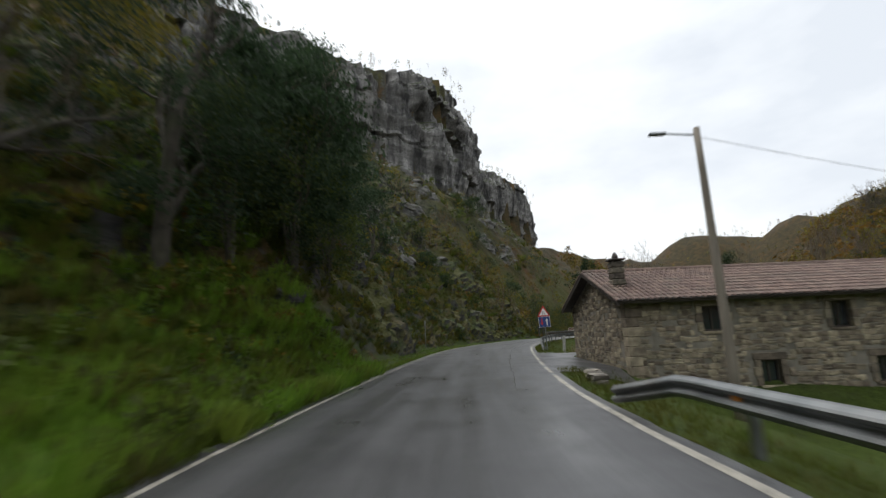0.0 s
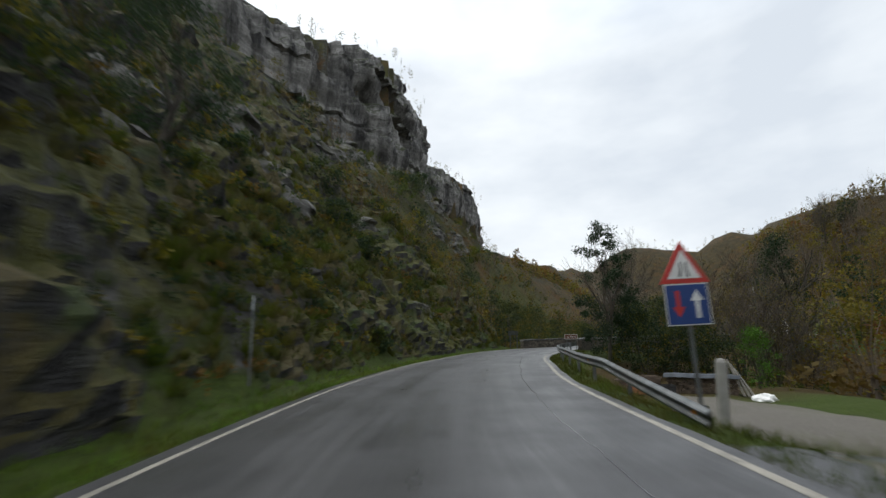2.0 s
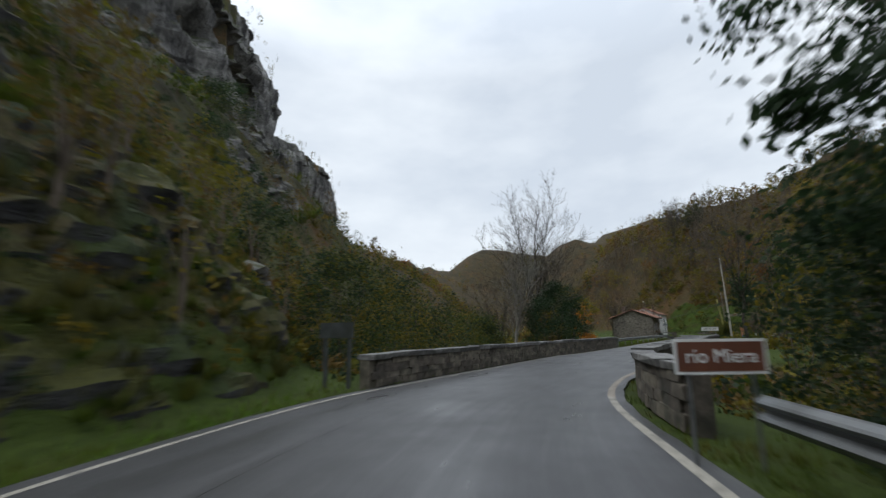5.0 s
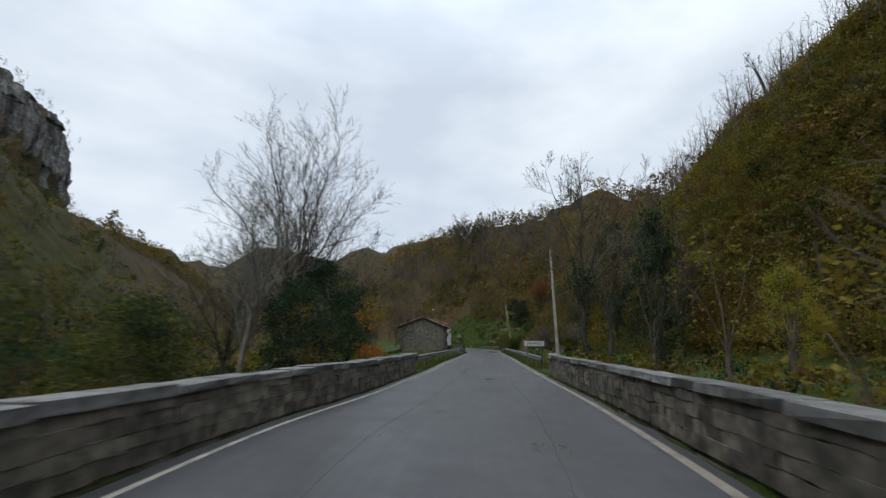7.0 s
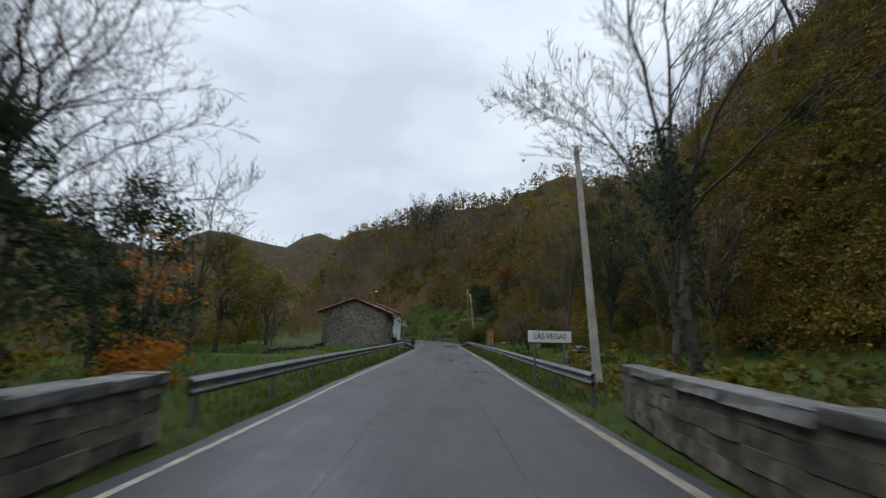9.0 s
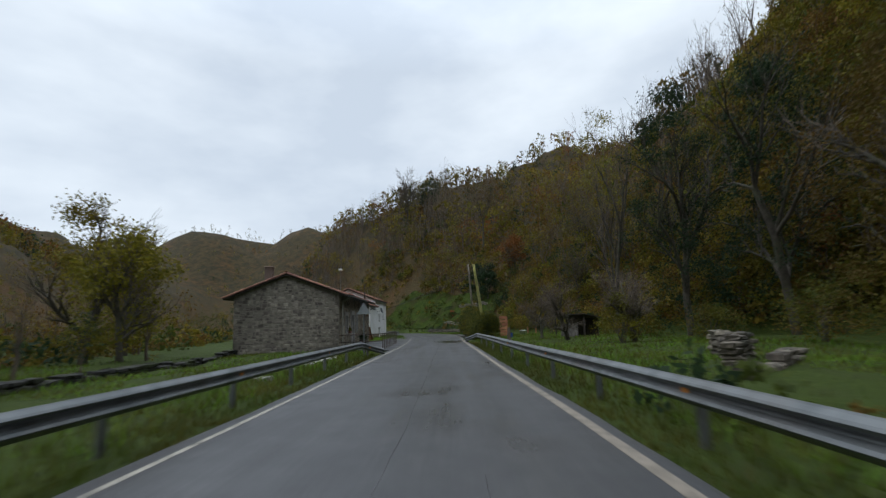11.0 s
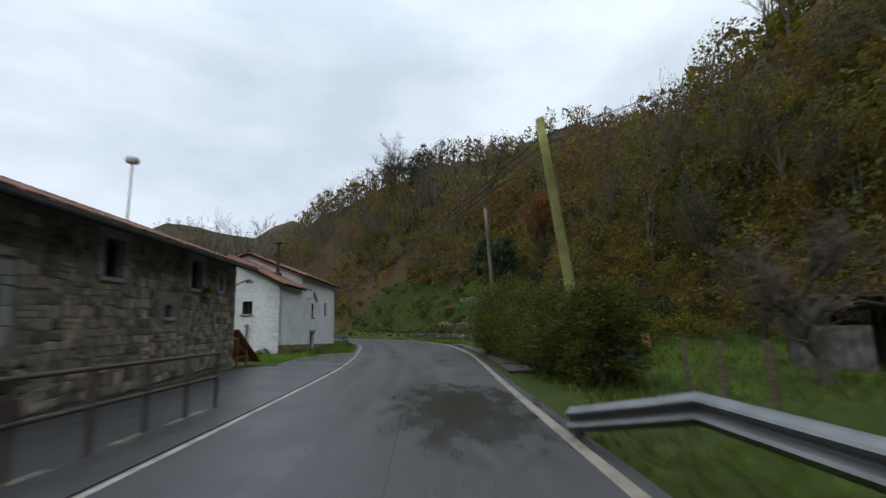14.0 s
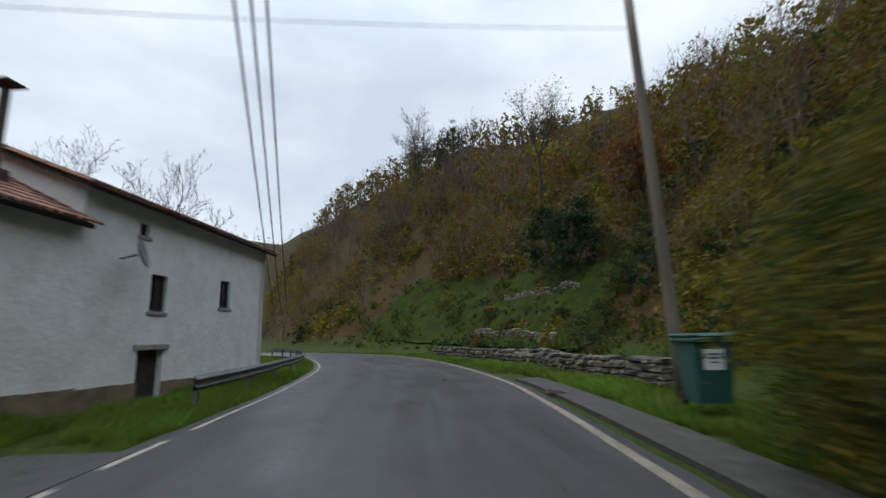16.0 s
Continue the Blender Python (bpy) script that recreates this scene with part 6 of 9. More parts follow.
def make_bush(name, at, size, label, seed, mats, n=900, leaf=0.13, category="bush", group="", sink=0.1, clumps=22, z=None):
    """A leafy bush: stems from the ground and a crown of separate leaves. size: radius, height."""
    rng, rs = random.Random(seed), np.random.default_rng(seed)
    z = (height_at(*at) if z is None else z) - sink
    base = thing(name, pose(at[0], at[1], z), label, category, group)
    stems = []
    for k in range(7):
        a, r = rng.uniform(0, 6.28), rng.uniform(0.2, 0.75) * size[0]
        p, m, e = (rng.uniform(-0.15, 0.15), rng.uniform(-0.15, 0.15), 0), (r * 0.5 * math.cos(a), r * 0.5 * math.sin(a), size[1] * 0.45), (r * math.cos(a), r * math.sin(a), size[1] * rng.uniform(0.7, 0.95))
        stems += [(*p, *m, 0.035, 0.024), (*m, *e, 0.024, 0.01)]
    v, q = seg_quads(np.array(stems), 4)
    o = new("stem", quad_mesh("stem", v, q, [M_BARK]))
    o.parent = base
    tagged(o, kind="stuff")
    share = [n * w for w, m in mats]
    for (w, m), k in zip(mats, share):
        c = cloud(rs, int(k), clumps, size[0], size[1], 0.1, 0.33 * min(size[0], size[1]))
        c[:, 2] = np.abs(c[:, 2])
        v, q = leaf_quads(c, leaf, rs)
        o = new("foliage", quad_mesh("foliage", v, q, [m]))
        o.parent = base
    return base


# ---- templates for woods: (corners, faces, slots); slots: 0 wood, 1..6 foliage
def template(seed, height, kind, n=150, leaf=0.36):
    rng, rs = random.Random(seed), np.random.default_rng(seed)
    out = []
    if kind == "bare":
        segs = fan(rng, height, height * rng.uniform(0.2, 0.28), fork=height * rng.uniform(0.2, 0.4), limbs=6, kids=2, steps=5, fine=1, thick=height * 0.0115, low=0.5, tip=0.011, spread=0.03)
        out += wood_parts(segs)
        v, q = leaf_quads(segs[rs.integers(0, len(segs), 26), 3:6] + rs.normal(size=(26, 3)) * 0.2, 0.17, rs)
        out.append((v, q, 6))
    elif kind == "far":
        v, q = seg_quads(np.array([(0, 0, 0, 0.1, 0, height * 0.8, 0.12, 0.04)]), 3)
        out.append((v, q, 0))
        v, q = leaf_quads(cloud(rs, 60, 14, height * 0.34, height, height * 0.04, 0.9), 0.85, rs)
        out.append((v, q, (1, 6, 1, 3, 2)[seed % 5]))
    else:
        slot = {"half": 1, "dark": 2, "rust": 3, "yellow": 4, "green": 5, "brown": 6}[kind]
        segs = fan(rng, height, height * 0.26, fork=height * 0.22, limbs=5, kids=0, steps=4, fine=1, thick=height * 0.012, low=0.45, tip=0.014, spread=0.04)
        out += wood_parts(segs)
        v, q = leaf_quads(cloud(rs, n, 44, height * 0.34, height, height * 0.02, 0.62), leaf, rs)
        out.append((v, q, slot))
        v, q = leaf_quads(cloud(rs, n // 5, 10, height * 0.36, height * 0.5, 0.0, 0.8), leaf, rs)
        out.append((v, q, 6 if kind != "dark" else 2))
    return join(out)


def shrub_template(seed, slot, n=64, leaf=0.23, clumps=9):
    rs = np.random.default_rng(seed)
    v, q = leaf_quads(cloud(rs, n, clumps, 0.8, 0.95, 0.0, 0.3), leaf, rs)
    return join([(v, q, slot)])


def tussock(seed, slot):
    """A clump of long grass blades falling outwards."""
    rs = np.random.default_rng(seed)
    n = 44
    a, r = rs.uniform(0, 2 * math.pi, n), rs.uniform(0, 0.35, n)
    c = np.stack([r * np.cos(a), r * np.sin(a), np.zeros(n)], 1)
    w = np.stack([-np.sin(a), np.cos(a), np.zeros(n)], 1) * 0.035
    out = np.stack([np.cos(a), np.sin(a), np.zeros(n)], 1) * rs.uniform(0.2, 0.6, n)[:, None]
    up = np.stack([np.zeros(n), np.zeros(n), rs.uniform(0.35, 0.8, n)], 1)
    v = np.stack([c - w, c + w, c + out + up + w * 0.3, c + out + up - w * 0.3], 1).reshape(-1, 3)
    return join([(v, np.arange(n * 4).reshape(n, 4), slot)])


def scatter(name, spots, templates, picks, scales, label, rs, lift=-0.2):
    """Many plants as one mesh. spots: x, y, z."""
    V, Q, S, n = [], [], [], 0
    ang = rs.uniform(0, 2 * math.pi, len(spots))
    for (x, y, z), k, s, a in zip(spots, picks, scales, ang):
        v, q, sl = templates[k]
        c, si = math.cos(a) * s, math.sin(a) * s
        w = np.empty_like(v)
        w[:, 0] = v[:, 0] * c - v[:, 1] * si + x
        w[:, 1] = v[:, 0] * si + v[:, 1] * c + y
        w[:, 2] = v[:, 2] * s + z + lift
        V.append(w)
        Q.append(q + n)
        S.append(sl)
        n += len(v)
    me = quad_mesh(name, np.concatenate(V), np.concatenate(Q), [M_TWIG, M_LEAF_OLIVE, M_LEAF_DARK, M_LEAF_RUST, M_LEAF_YELLOW, M_LEAF_GREEN, M_LEAF_BROWN, M_GRASS_DRY, M_GRASS, M_GRASS_LUSH], np.concatenate(S))
    tagged(new(name, me), label, "vegetation", kind="stuff")


WOOD = [template(1, 8.0, "half"), template(2, 8.5, "brown"), template(3, 9.0, "bare"), template(4, 10.0, "bare"), template(5, 7.0, "dark"),
        template(6, 7.5, "rust"), template(7, 7.0, "yellow"), template(8, 7.0, "green"), template(9, 7.5, "half"), template(12, 9.5, "bare")]
NEARWOOD = [template(1, 8.0, "half", 420, 0.23), template(2, 8.5, "brown", 420, 0.23), WOOD[2], WOOD[3], template(5, 7.0, "dark", 480, 0.22),
            template(6, 7.5, "rust", 420, 0.23), template(7, 7.0, "yellow", 420, 0.23), template(8, 7.0, "green", 420, 0.23), template(9, 7.5, "half", 420, 0.23), WOOD[9]]
FARWOOD = [template(k, 8.0, "far") for k in (20, 21, 22, 23, 24)]
SHRUB = [shrub_template(21, 1), shrub_template(22, 2), shrub_template(23, 6), shrub_template(24, 5), shrub_template(25, 4), tussock(26, 7), tussock(27, 8), tussock(28, 9)]
FINE = [shrub_template(60 + k, slot, 170, 0.11, 14) for k, slot in enumerate((1, 2, 6, 5, 4))]
HOUSES = [((17, 21.5), 12.5), ((84, 124), 12), ((106.5, 140), 10)]


def clear_of(x, y):
    ok = np.ones(len(x), bool)
    for (cx, cy), r in HOUSES:
        ok &= (x - cx) ** 2 + (y - cy) ** 2 > r * r
    return ok


def hillside_woods():
    rs = np.random.default_rng(31)
    # near slopes
    x, y = rs.uniform(45, 270, 27000), rs.uniform(-10, 290, 27000)
    z, e, side, along = ground_height(x, y)
    dh, sh, ah = off_line(x, y, HILL_FOOT)
    df, sf, af = off_line(x, y, FLANK_FOOT)
    meadow = (x > 104) & (x < 126) & (y > 108) & (y < 150) & (dh < 3.5)
    ok = (sh > 0) & (dh > 1.5) & (dh < 62) & (e > 7) & clear_of(x, y) & ~meadow & (np.hypot(x - 90, y - 100) < 190)
    terrace = (y > 128) & (y < 180) & (dh < 12) & (x > 120) & (x < 164)
    terrace &= (sh > 0) & (e > 2.5)
    ok &= ~terrace
    steep = (ah > 930) & (ah < 1034) & (dh > 5)
    crest = steep & (dh > 17) & (dh < 34)
    ok &= ~(steep & (dh > 40))
    p = np.where(dh < 30, 0.19, 0.2)
    p = np.where(crest, 0.22, np.where(steep, 0.13, p))
    ok &= rs.uniform(0, 1, len(x)) < p
    i = np.where(ok)[0]
    picks = rs.choice([0, 1, 8, 2, 3, 9, 4, 5, 6, 7], len(i), p=[0.2, 0.2, 0.2, 0.08, 0.06, 0.06, 0.06, 0.06, 0.04, 0.04])
    high = z[i] > 24
    picks = np.where((high & (rs.uniform(0, 1, len(i)) < 0.72)) | (crest[i] & (rs.uniform(0, 1, len(i)) < 0.9)), rs.choice([2, 3, 9], len(i)), picks)
    near = (dh[i] < 14) & (np.hypot(x[i] - 85, y[i] - 100) < 60)
    scatter("hillside_woodland", np.stack([x[i], y[i], z[i]], 1), WOOD + NEARWOOD, picks + 10 * near, np.where(steep[i], rs.uniform(0.45, 0.85, len(i)) * np.where(crest[i], 1.6, 1.0), np.where(z[i] > 20, rs.uniform(0.9, 1.35, len(i)), rs.uniform(0.6, 1.15, len(i)))), "autumn woodland of olive, brown and bare trees", rs)
    k = np.where((sh > 0) & (dh > 1.5) & (dh < 75) & (e > 7) & clear_of(x, y) & ~(meadow & (dh < 2.5)) & ~terrace & (np.hypot(x - 90, y - 100) < 130) & (rs.uniform(0, 1, len(x)) < np.where((dh < 20) & (x > 98) & (x < 134) & (y < 135), 1.0, np.where(steep & (dh < 30), 1.0, np.where(dh < 32, 0.5, 0.16)))))[0]
    close = (dh[k] < 18) & (np.hypot(x[k] - 112, y[k] - 116) < 40)
    scatter("hillside_underwood", np.stack([x[k], y[k], z[k]], 1), FINE + SHRUB[:5], rs.choice([0, 1, 2, 3, 4], len(k), p=[0.42, 0.06, 0.26, 0.1, 0.16]) + np.where(close, 0, 5), rs.uniform(1.4, 3.4, len(k)) * np.where(crest[k], 0.6, 1.0), "brambles, hazel and bracken under the hillside trees", rs)
    sx, sy = rs.uniform(58, 122, 8200), rs.uniform(40, 104, 8200)
    sz, se, ss, sa = ground_height(sx, sy)
    d2, s2, a2 = off_line(sx, sy, HILL_FOOT)
    k2 = np.where((s2 > 0) & (d2 > 1) & (d2 < 24) & (a2 > 930) & (a2 < 1036) & (se > 7))[0]
    scatter("spur_underwood", np.stack([sx[k2], sy[k2], sz[k2]], 1), FINE, rs.choice([0, 1, 2, 3, 4], len(k2), p=[0.46, 0.03, 0.21, 0.08, 0.22]), rs.uniform(1.5, 3.2, len(k2)), "olive, golden and brown hazel scrub on the steep spur", rs)
    bx, by = rs.uniform(100, 130, 2600), rs.uniform(96, 134, 2600)
    bz, be, bs, ba = ground_height(bx, by)
    d3, s3, a3 = off_line(bx, by, HILL_FOOT)
    k3 = np.where((s3 > 0) & (d3 > 0.3) & (d3 < 15) & (be > 6) & ~((by > 127) & (bx > 119)))[0]
    scatter("slope_brambles", np.stack([bx[k3], by[k3], bz[k3]], 1), FINE, rs.choice([0, 1, 2, 3, 4], len(k3), p=[0.36, 0.16, 0.18, 0.2, 0.1]), rs.uniform(0.9, 2.0, len(k3)), "tangled brambles and hazel at the foot of the slope", rs)
    k = np.where(terrace & (rs.uniform(0, 1, len(x)) < 0.8))[0]
    scatter("terrace_weeds", np.stack([x[k], y[k], z[k] + 0.2], 1), SHRUB, rs.choice([0, 1, 2, 3, 5, 6], len(k), p=[0.14, 0.2, 0.06, 0.25, 0.12, 0.23]), rs.uniform(0.6, 1.3, len(k)) * np.where(rs.uniform(0, 1, len(k)) < 0.22, 1.9, 1.0), "weeds and small bushes on the grassy terraces", rs)
    # far slopes, coarse
    x, y = np.concatenate([rs.uniform(40, 800, 26000), rs.uniform(80, 330, 9000), rs.uniform(120, 520, 12000)]), np.concatenate([rs.uniform(120, 900, 26000), rs.uniform(-10, 330, 9000), rs.uniform(350, 560, 12000)])
    z, e, side, along = ground_height(x, y)
    dh, sh, ah = off_line(x, y, HILL_FOOT)
    df, sf, af = off_line(x, y, FLANK_FOOT)
    ok = (((sh > 0) & (dh > 3) & (dh < 300)) | ((sf < 0) & (df < 70)) | ((z > 40) & (x > 150))) & (np.hypot(x - 90, y - 100) < 640)
    ok &= (np.hypot(x - 90, y - 100) >= 190) | ((sh > 0) & (dh >= 28) & (dh < 170))
    bare = (y > 340) & (x > 150)
    behind = (ah > 880) & (ah < 1034) & (sh > 0)
    ok &= ~(behind & (dh < 38))
    ok &= rs.uniform(0, 1, len(x)) < np.where(bare, 0.03, 0.25)
    i = np.where(ok)[0]
    picks = rs.choice([0, 1, 2, 3, 4], len(i), p=[0.34, 0.3, 0.22, 0.05, 0.09])
    scatter("far_woodland", np.stack([x[i], y[i], z[i]], 1), FARWOOD, picks, rs.uniform(0.8, 1.35, len(i)) * np.where(bare[i] | behind[i], 0.55, 1.0), "distant brown autumn woodland on the hills", rs)


def river_woods():
    rs = np.random.default_rng(37)
    x, y = rs.uniform(8, 150, 14000), rs.uniform(-30, 270, 14000)
    z, e, side, along = ground_height(x, y)
    dv, sv, av = off_line(x, y, RIVER)
    dh, sh, ah = off_line(x, y, HILL_FOOT)
    df, sf, af = off_line(x, y, FLANK_FOOT)
    lawn = (side > 0) & (e < 9) & (x > 60)
    ok = (dv > 4.0) & (dv < 24) & (e > 5.0) & clear_of(x, y) & ~lawn & ((sh < 0) | (dh < 2)) & (z < 6)
    ok &= ~((x > 52) & (x < 74) & (y > 69) & (y < 79)) & ~((x < 27) & (y < 54.5) & (side > 0)) & ~((side < 0) & (e < 9.5) & (x > 43) & (x < 80))
    ok &= rs.uniform(0, 1, len(x)) < 0.085
    i = np.where(ok)[0]
    picks = rs.choice([0, 1, 8, 2, 4, 6, 7, 5], len(i), p=[0.22, 0.2, 0.2, 0.1, 0.12, 0.05, 0.08, 0.03])
    near = e[i] < 26
    scatter("riverside_woodland", np.stack([x[i], y[i], z[i]], 1), WOOD + NEARWOOD, picks + 10 * near, np.where((side[i] > 0) & (x[i] < 60), rs.uniform(0.85, 1.4, len(i)), rs.uniform(0.5, 0.95, len(i))) * np.where(e[i] < 13, 0.75, 1.0), "thicket of willows and alders along the river", rs)


def undergrowth():
    """Brambles and saplings under the trees by the river and at the hill's foot."""
    rs = np.random.default_rng(39)
    x, y = rs.uniform(8, 150, 30000), rs.uniform(20, 230, 30000)
    z, e, side, along = ground_height(x, y)
    dv, sv, av = off_line(x, y, RIVER)
    dh, sh, ah = off_line(x, y, HILL_FOOT)
    river = (dv > 3.2) & (dv < 17) & (e > np.where(y > 120, 6.0, 2.2)) & (z < 4) & (sh < 0) & ~((side < 0) & (e < 9) & (x > 43) & (x < 80)) & ~((x < 26) & (y < 54))
    foot = (sh > 0) & (dh < 16) & (e > 8) & ~((x > 104) & (x < 126) & (y > 108) & (y < 150)) & ~((y > 128) & (y < 180) & (dh < 12) & (x > 120) & (x < 164))
    brush = (side > 0) & (x > 20) & (x < 66) & (e > 1.6) & (e < 15) & (y > 60) & (dv > 3.2)
    ok = (river | foot | brush) & clear_of(x, y) & (rs.uniform(0, 1, len(x)) < np.where(e < 14, 0.55, 0.2))
    i = np.where(ok)[0]
    picks = rs.choice([0, 1, 2, 3, 4], len(i), p=[0.34, 0.2, 0.3, 0.11, 0.05])
    scatter("undergrowth", np.stack([x[i], y[i], z[i]], 1), SHRUB, picks, rs.uniform(0.7, 2.4, len(i)) * np.where(e[i] < 14, 0.5, 1.0), "brambles and leafy saplings under the trees", rs, -0.1)


def flank_woods():
    """Trees far along the mountain's foot and scattered scrub over its slope."""
    rs = np.random.default_rng(41)
    x, y = rs.uniform(-60, 190, 16000), rs.uniform(55, 420, 16000)
    z, e, side, along = ground_height(x, y)
    df, sf, af = off_line(x, y, FLANK_FOOT)
    ok = (sf < 0) & (df > 1) & (y > 66) & (df < 34 + 0.06 * y) & (z < 75)
    ok &= rs.uniform(0, 1, len(x)) < np.where(df < 22, 0.16, 0.05) * np.where(y > 180, 0.6, np.where(y < 140, 2.2, 1))
    i = np.where(ok)[0]
    picks = rs.choice([0, 1, 8, 4, 7, 2], len(i), p=[0.24, 0.14, 0.2, 0.25, 0.12, 0.05])
    scatter("mountain_foot_woodland", np.stack([x[i], y[i], z[i]], 1), WOOD, picks, rs.uniform(0.45, 0.95, len(i)) * np.where(y[i] < 140, 0.68, 1.0), "mixed scrubby woodland at the mountain's foot", rs)
    spots = []
    for line, foot, top in CLIFFS:
        c = spline([(a, b, t) for (a, b), t in zip(line, top)], 12)
        o = offset(c[:, :2], -4.0)
        for k in range(len(c)):
            for r in range(1):
                spots.append((o[k][0] + rs.normal() * 3, o[k][1] + rs.normal() * 3, c[k][2] - 0.5))
    scatter("clifftop_scrub", np.array(spots), WOOD[2:4] + FARWOOD[:3] + SHRUB[:2], rs.integers(0, 7, len(spots)), rs.uniform(0.4, 0.85, len(spots)), "bare saplings and scrub along the cliff's rim", rs)
    sy = rs.uniform(8, 88, 6800)
    sx = np.interp(sy, [p[1] for p in FLANK_FOOT], [p[0] for p in FLANK_FOOT]) - (0.35 + rs.exponential(5.0, 6800)) * 1.06
    x = np.concatenate([rs.uniform(-110, 60, 16000), sx])
    y = np.concatenate([rs.uniform(-20, 300, 16000), sy])
    z, e, side, along = ground_height(x, y)
    df, sf, af = off_line(x, y, FLANK_FOOT)
    near = (y < 89) & (df < 26)
    open_rock = near & (rocky(x, y, 0.11, 17.0) < -0.08) & (y > 16)
    ok = (sf < 0) & (df > 0.3) & (z < 110) & (rs.uniform(0, 1, len(x)) < np.where(open_rock, 0.5, np.where(near, 0.9, 0.1)))
    i = np.where(ok)[0]
    picks = rs.choice([0, 1, 2, 3, 4, 5, 6], len(i), p=[0.05, 0.12, 0.04, 0.1, 0.03, 0.34, 0.32])
    s = np.where(near[i], rs.uniform(0.4, 1.0, len(i)) * np.clip(0.55 + df[i] * 0.06, 0.55, 1.2), rs.uniform(0.8, 3.0, len(i)))
    scatter("hillside_scrub", np.stack([x[i], y[i], z[i]], 1), SHRUB, picks, s, "low gorse, bramble and fern scrub on the rocky slope", rs, 0.0)


def bank_grass():
    """Long bright grass on the bank beside the first trees."""
    rs = np.random.default_rng(47)
    y = rs.uniform(-12, 19, 2600)
    x = np.interp(y, [p[1] for p in FLANK_FOOT], [p[0] for p in FLANK_FOOT]) + 1.0 - rs.exponential(2.6, 2600)
    z, e, side, along = ground_height(x, y)
    i = np.where((e > 0.35) & (x > -12))[0]
    scatter("bank_grass", np.stack([x[i], y[i], z[i]], 1), SHRUB, rs.choice([7, 5, 3], len(i), p=[0.86, 0.1, 0.04]), rs.uniform(0.35, 0.9, len(i)), "long green grass on the roadside bank", rs, -0.08)


def lawn_grass():
    """Bright grass below the dry-stone wall and in front of the white house."""
    rs = np.random.default_rng(48)
    x, y = rs.uniform(98, 132, 26000), rs.uniform(120, 152, 26000)
    z, e, side, along = ground_height(x, y)
    bank = (side > 0) & (x > 106) & (e > 1.55) & (e < 3.6)
    lawn = (side < 0) & (x > 103.5) & (e > 0.4) & (e < 3.2)
    lawn |= (side < 0) & (x > 97) & (x <= 103.5) & (e > 2.7) & (e < 6.5)
    i = np.where(bank | lawn)[0]
    scatter("lawn_grass", np.stack([x[i], y[i], z[i]], 1), SHRUB, np.full(len(i), 7), rs.uniform(0.16, 0.4, len(i)), "bright green grass on the village verges", rs, -0.03)


def meadow_grass():
    """Short uneven blades over the meadow and the house's lawn."""
    rs = np.random.default_rng(53)
    n = 60000
    x, y = np.concatenate([rs.uniform(60, 114, n), rs.uniform(46, 80, n // 3)]), np.concatenate([rs.uniform(86, 122, n), rs.uniform(90, 122, n // 3)])
    z, e, side, along = ground_height(x, y)
    dh, sh, ah = off_line(x, y, HILL_FOOT)
    patch = rocky(x, y, 0.16, 23.0)
    ok = (e > 1.2) & (e < 17) & (sh < 0) & (patch > -0.35) & clear_of(x, y)
    x, y, z = x[ok], y[ok], z[ok]
    c = np.stack([x, y, z - 0.01], 1)
    n = len(c)
    h = rs.uniform(0.07, 0.22, n) * (1 + 0.8 * patch[ok])
    a = rs.uniform(0, 2 * math.pi, n)
    w = np.stack([np.cos(a), np.sin(a), np.zeros(n)], 1) * 0.022
    b = np.stack([np.cos(a + 1.2), np.sin(a + 1.2), np.zeros(n)], 1) * (h * rs.uniform(0.2, 0.9, n))[:, None]
    up = np.stack([np.zeros(n), np.zeros(n), h], 1)
    v = np.stack([c - w, c + w, c + b + up + w * 0.2, c + b + up - w * 0.2], 1).reshape(-1, 3)
    me = quad_mesh("meadow_grass", v, np.arange(len(v)).reshape(-1, 4), [M_GRASS, M_GRASS_DRY, M_GRASS_LUSH], rs.choice([0, 1, 2], n, p=[0.4, 0.1, 0.5]))
    tagged(new("meadow_grass", me), "short uneven grass of the meadow", "grass", kind="stuff")


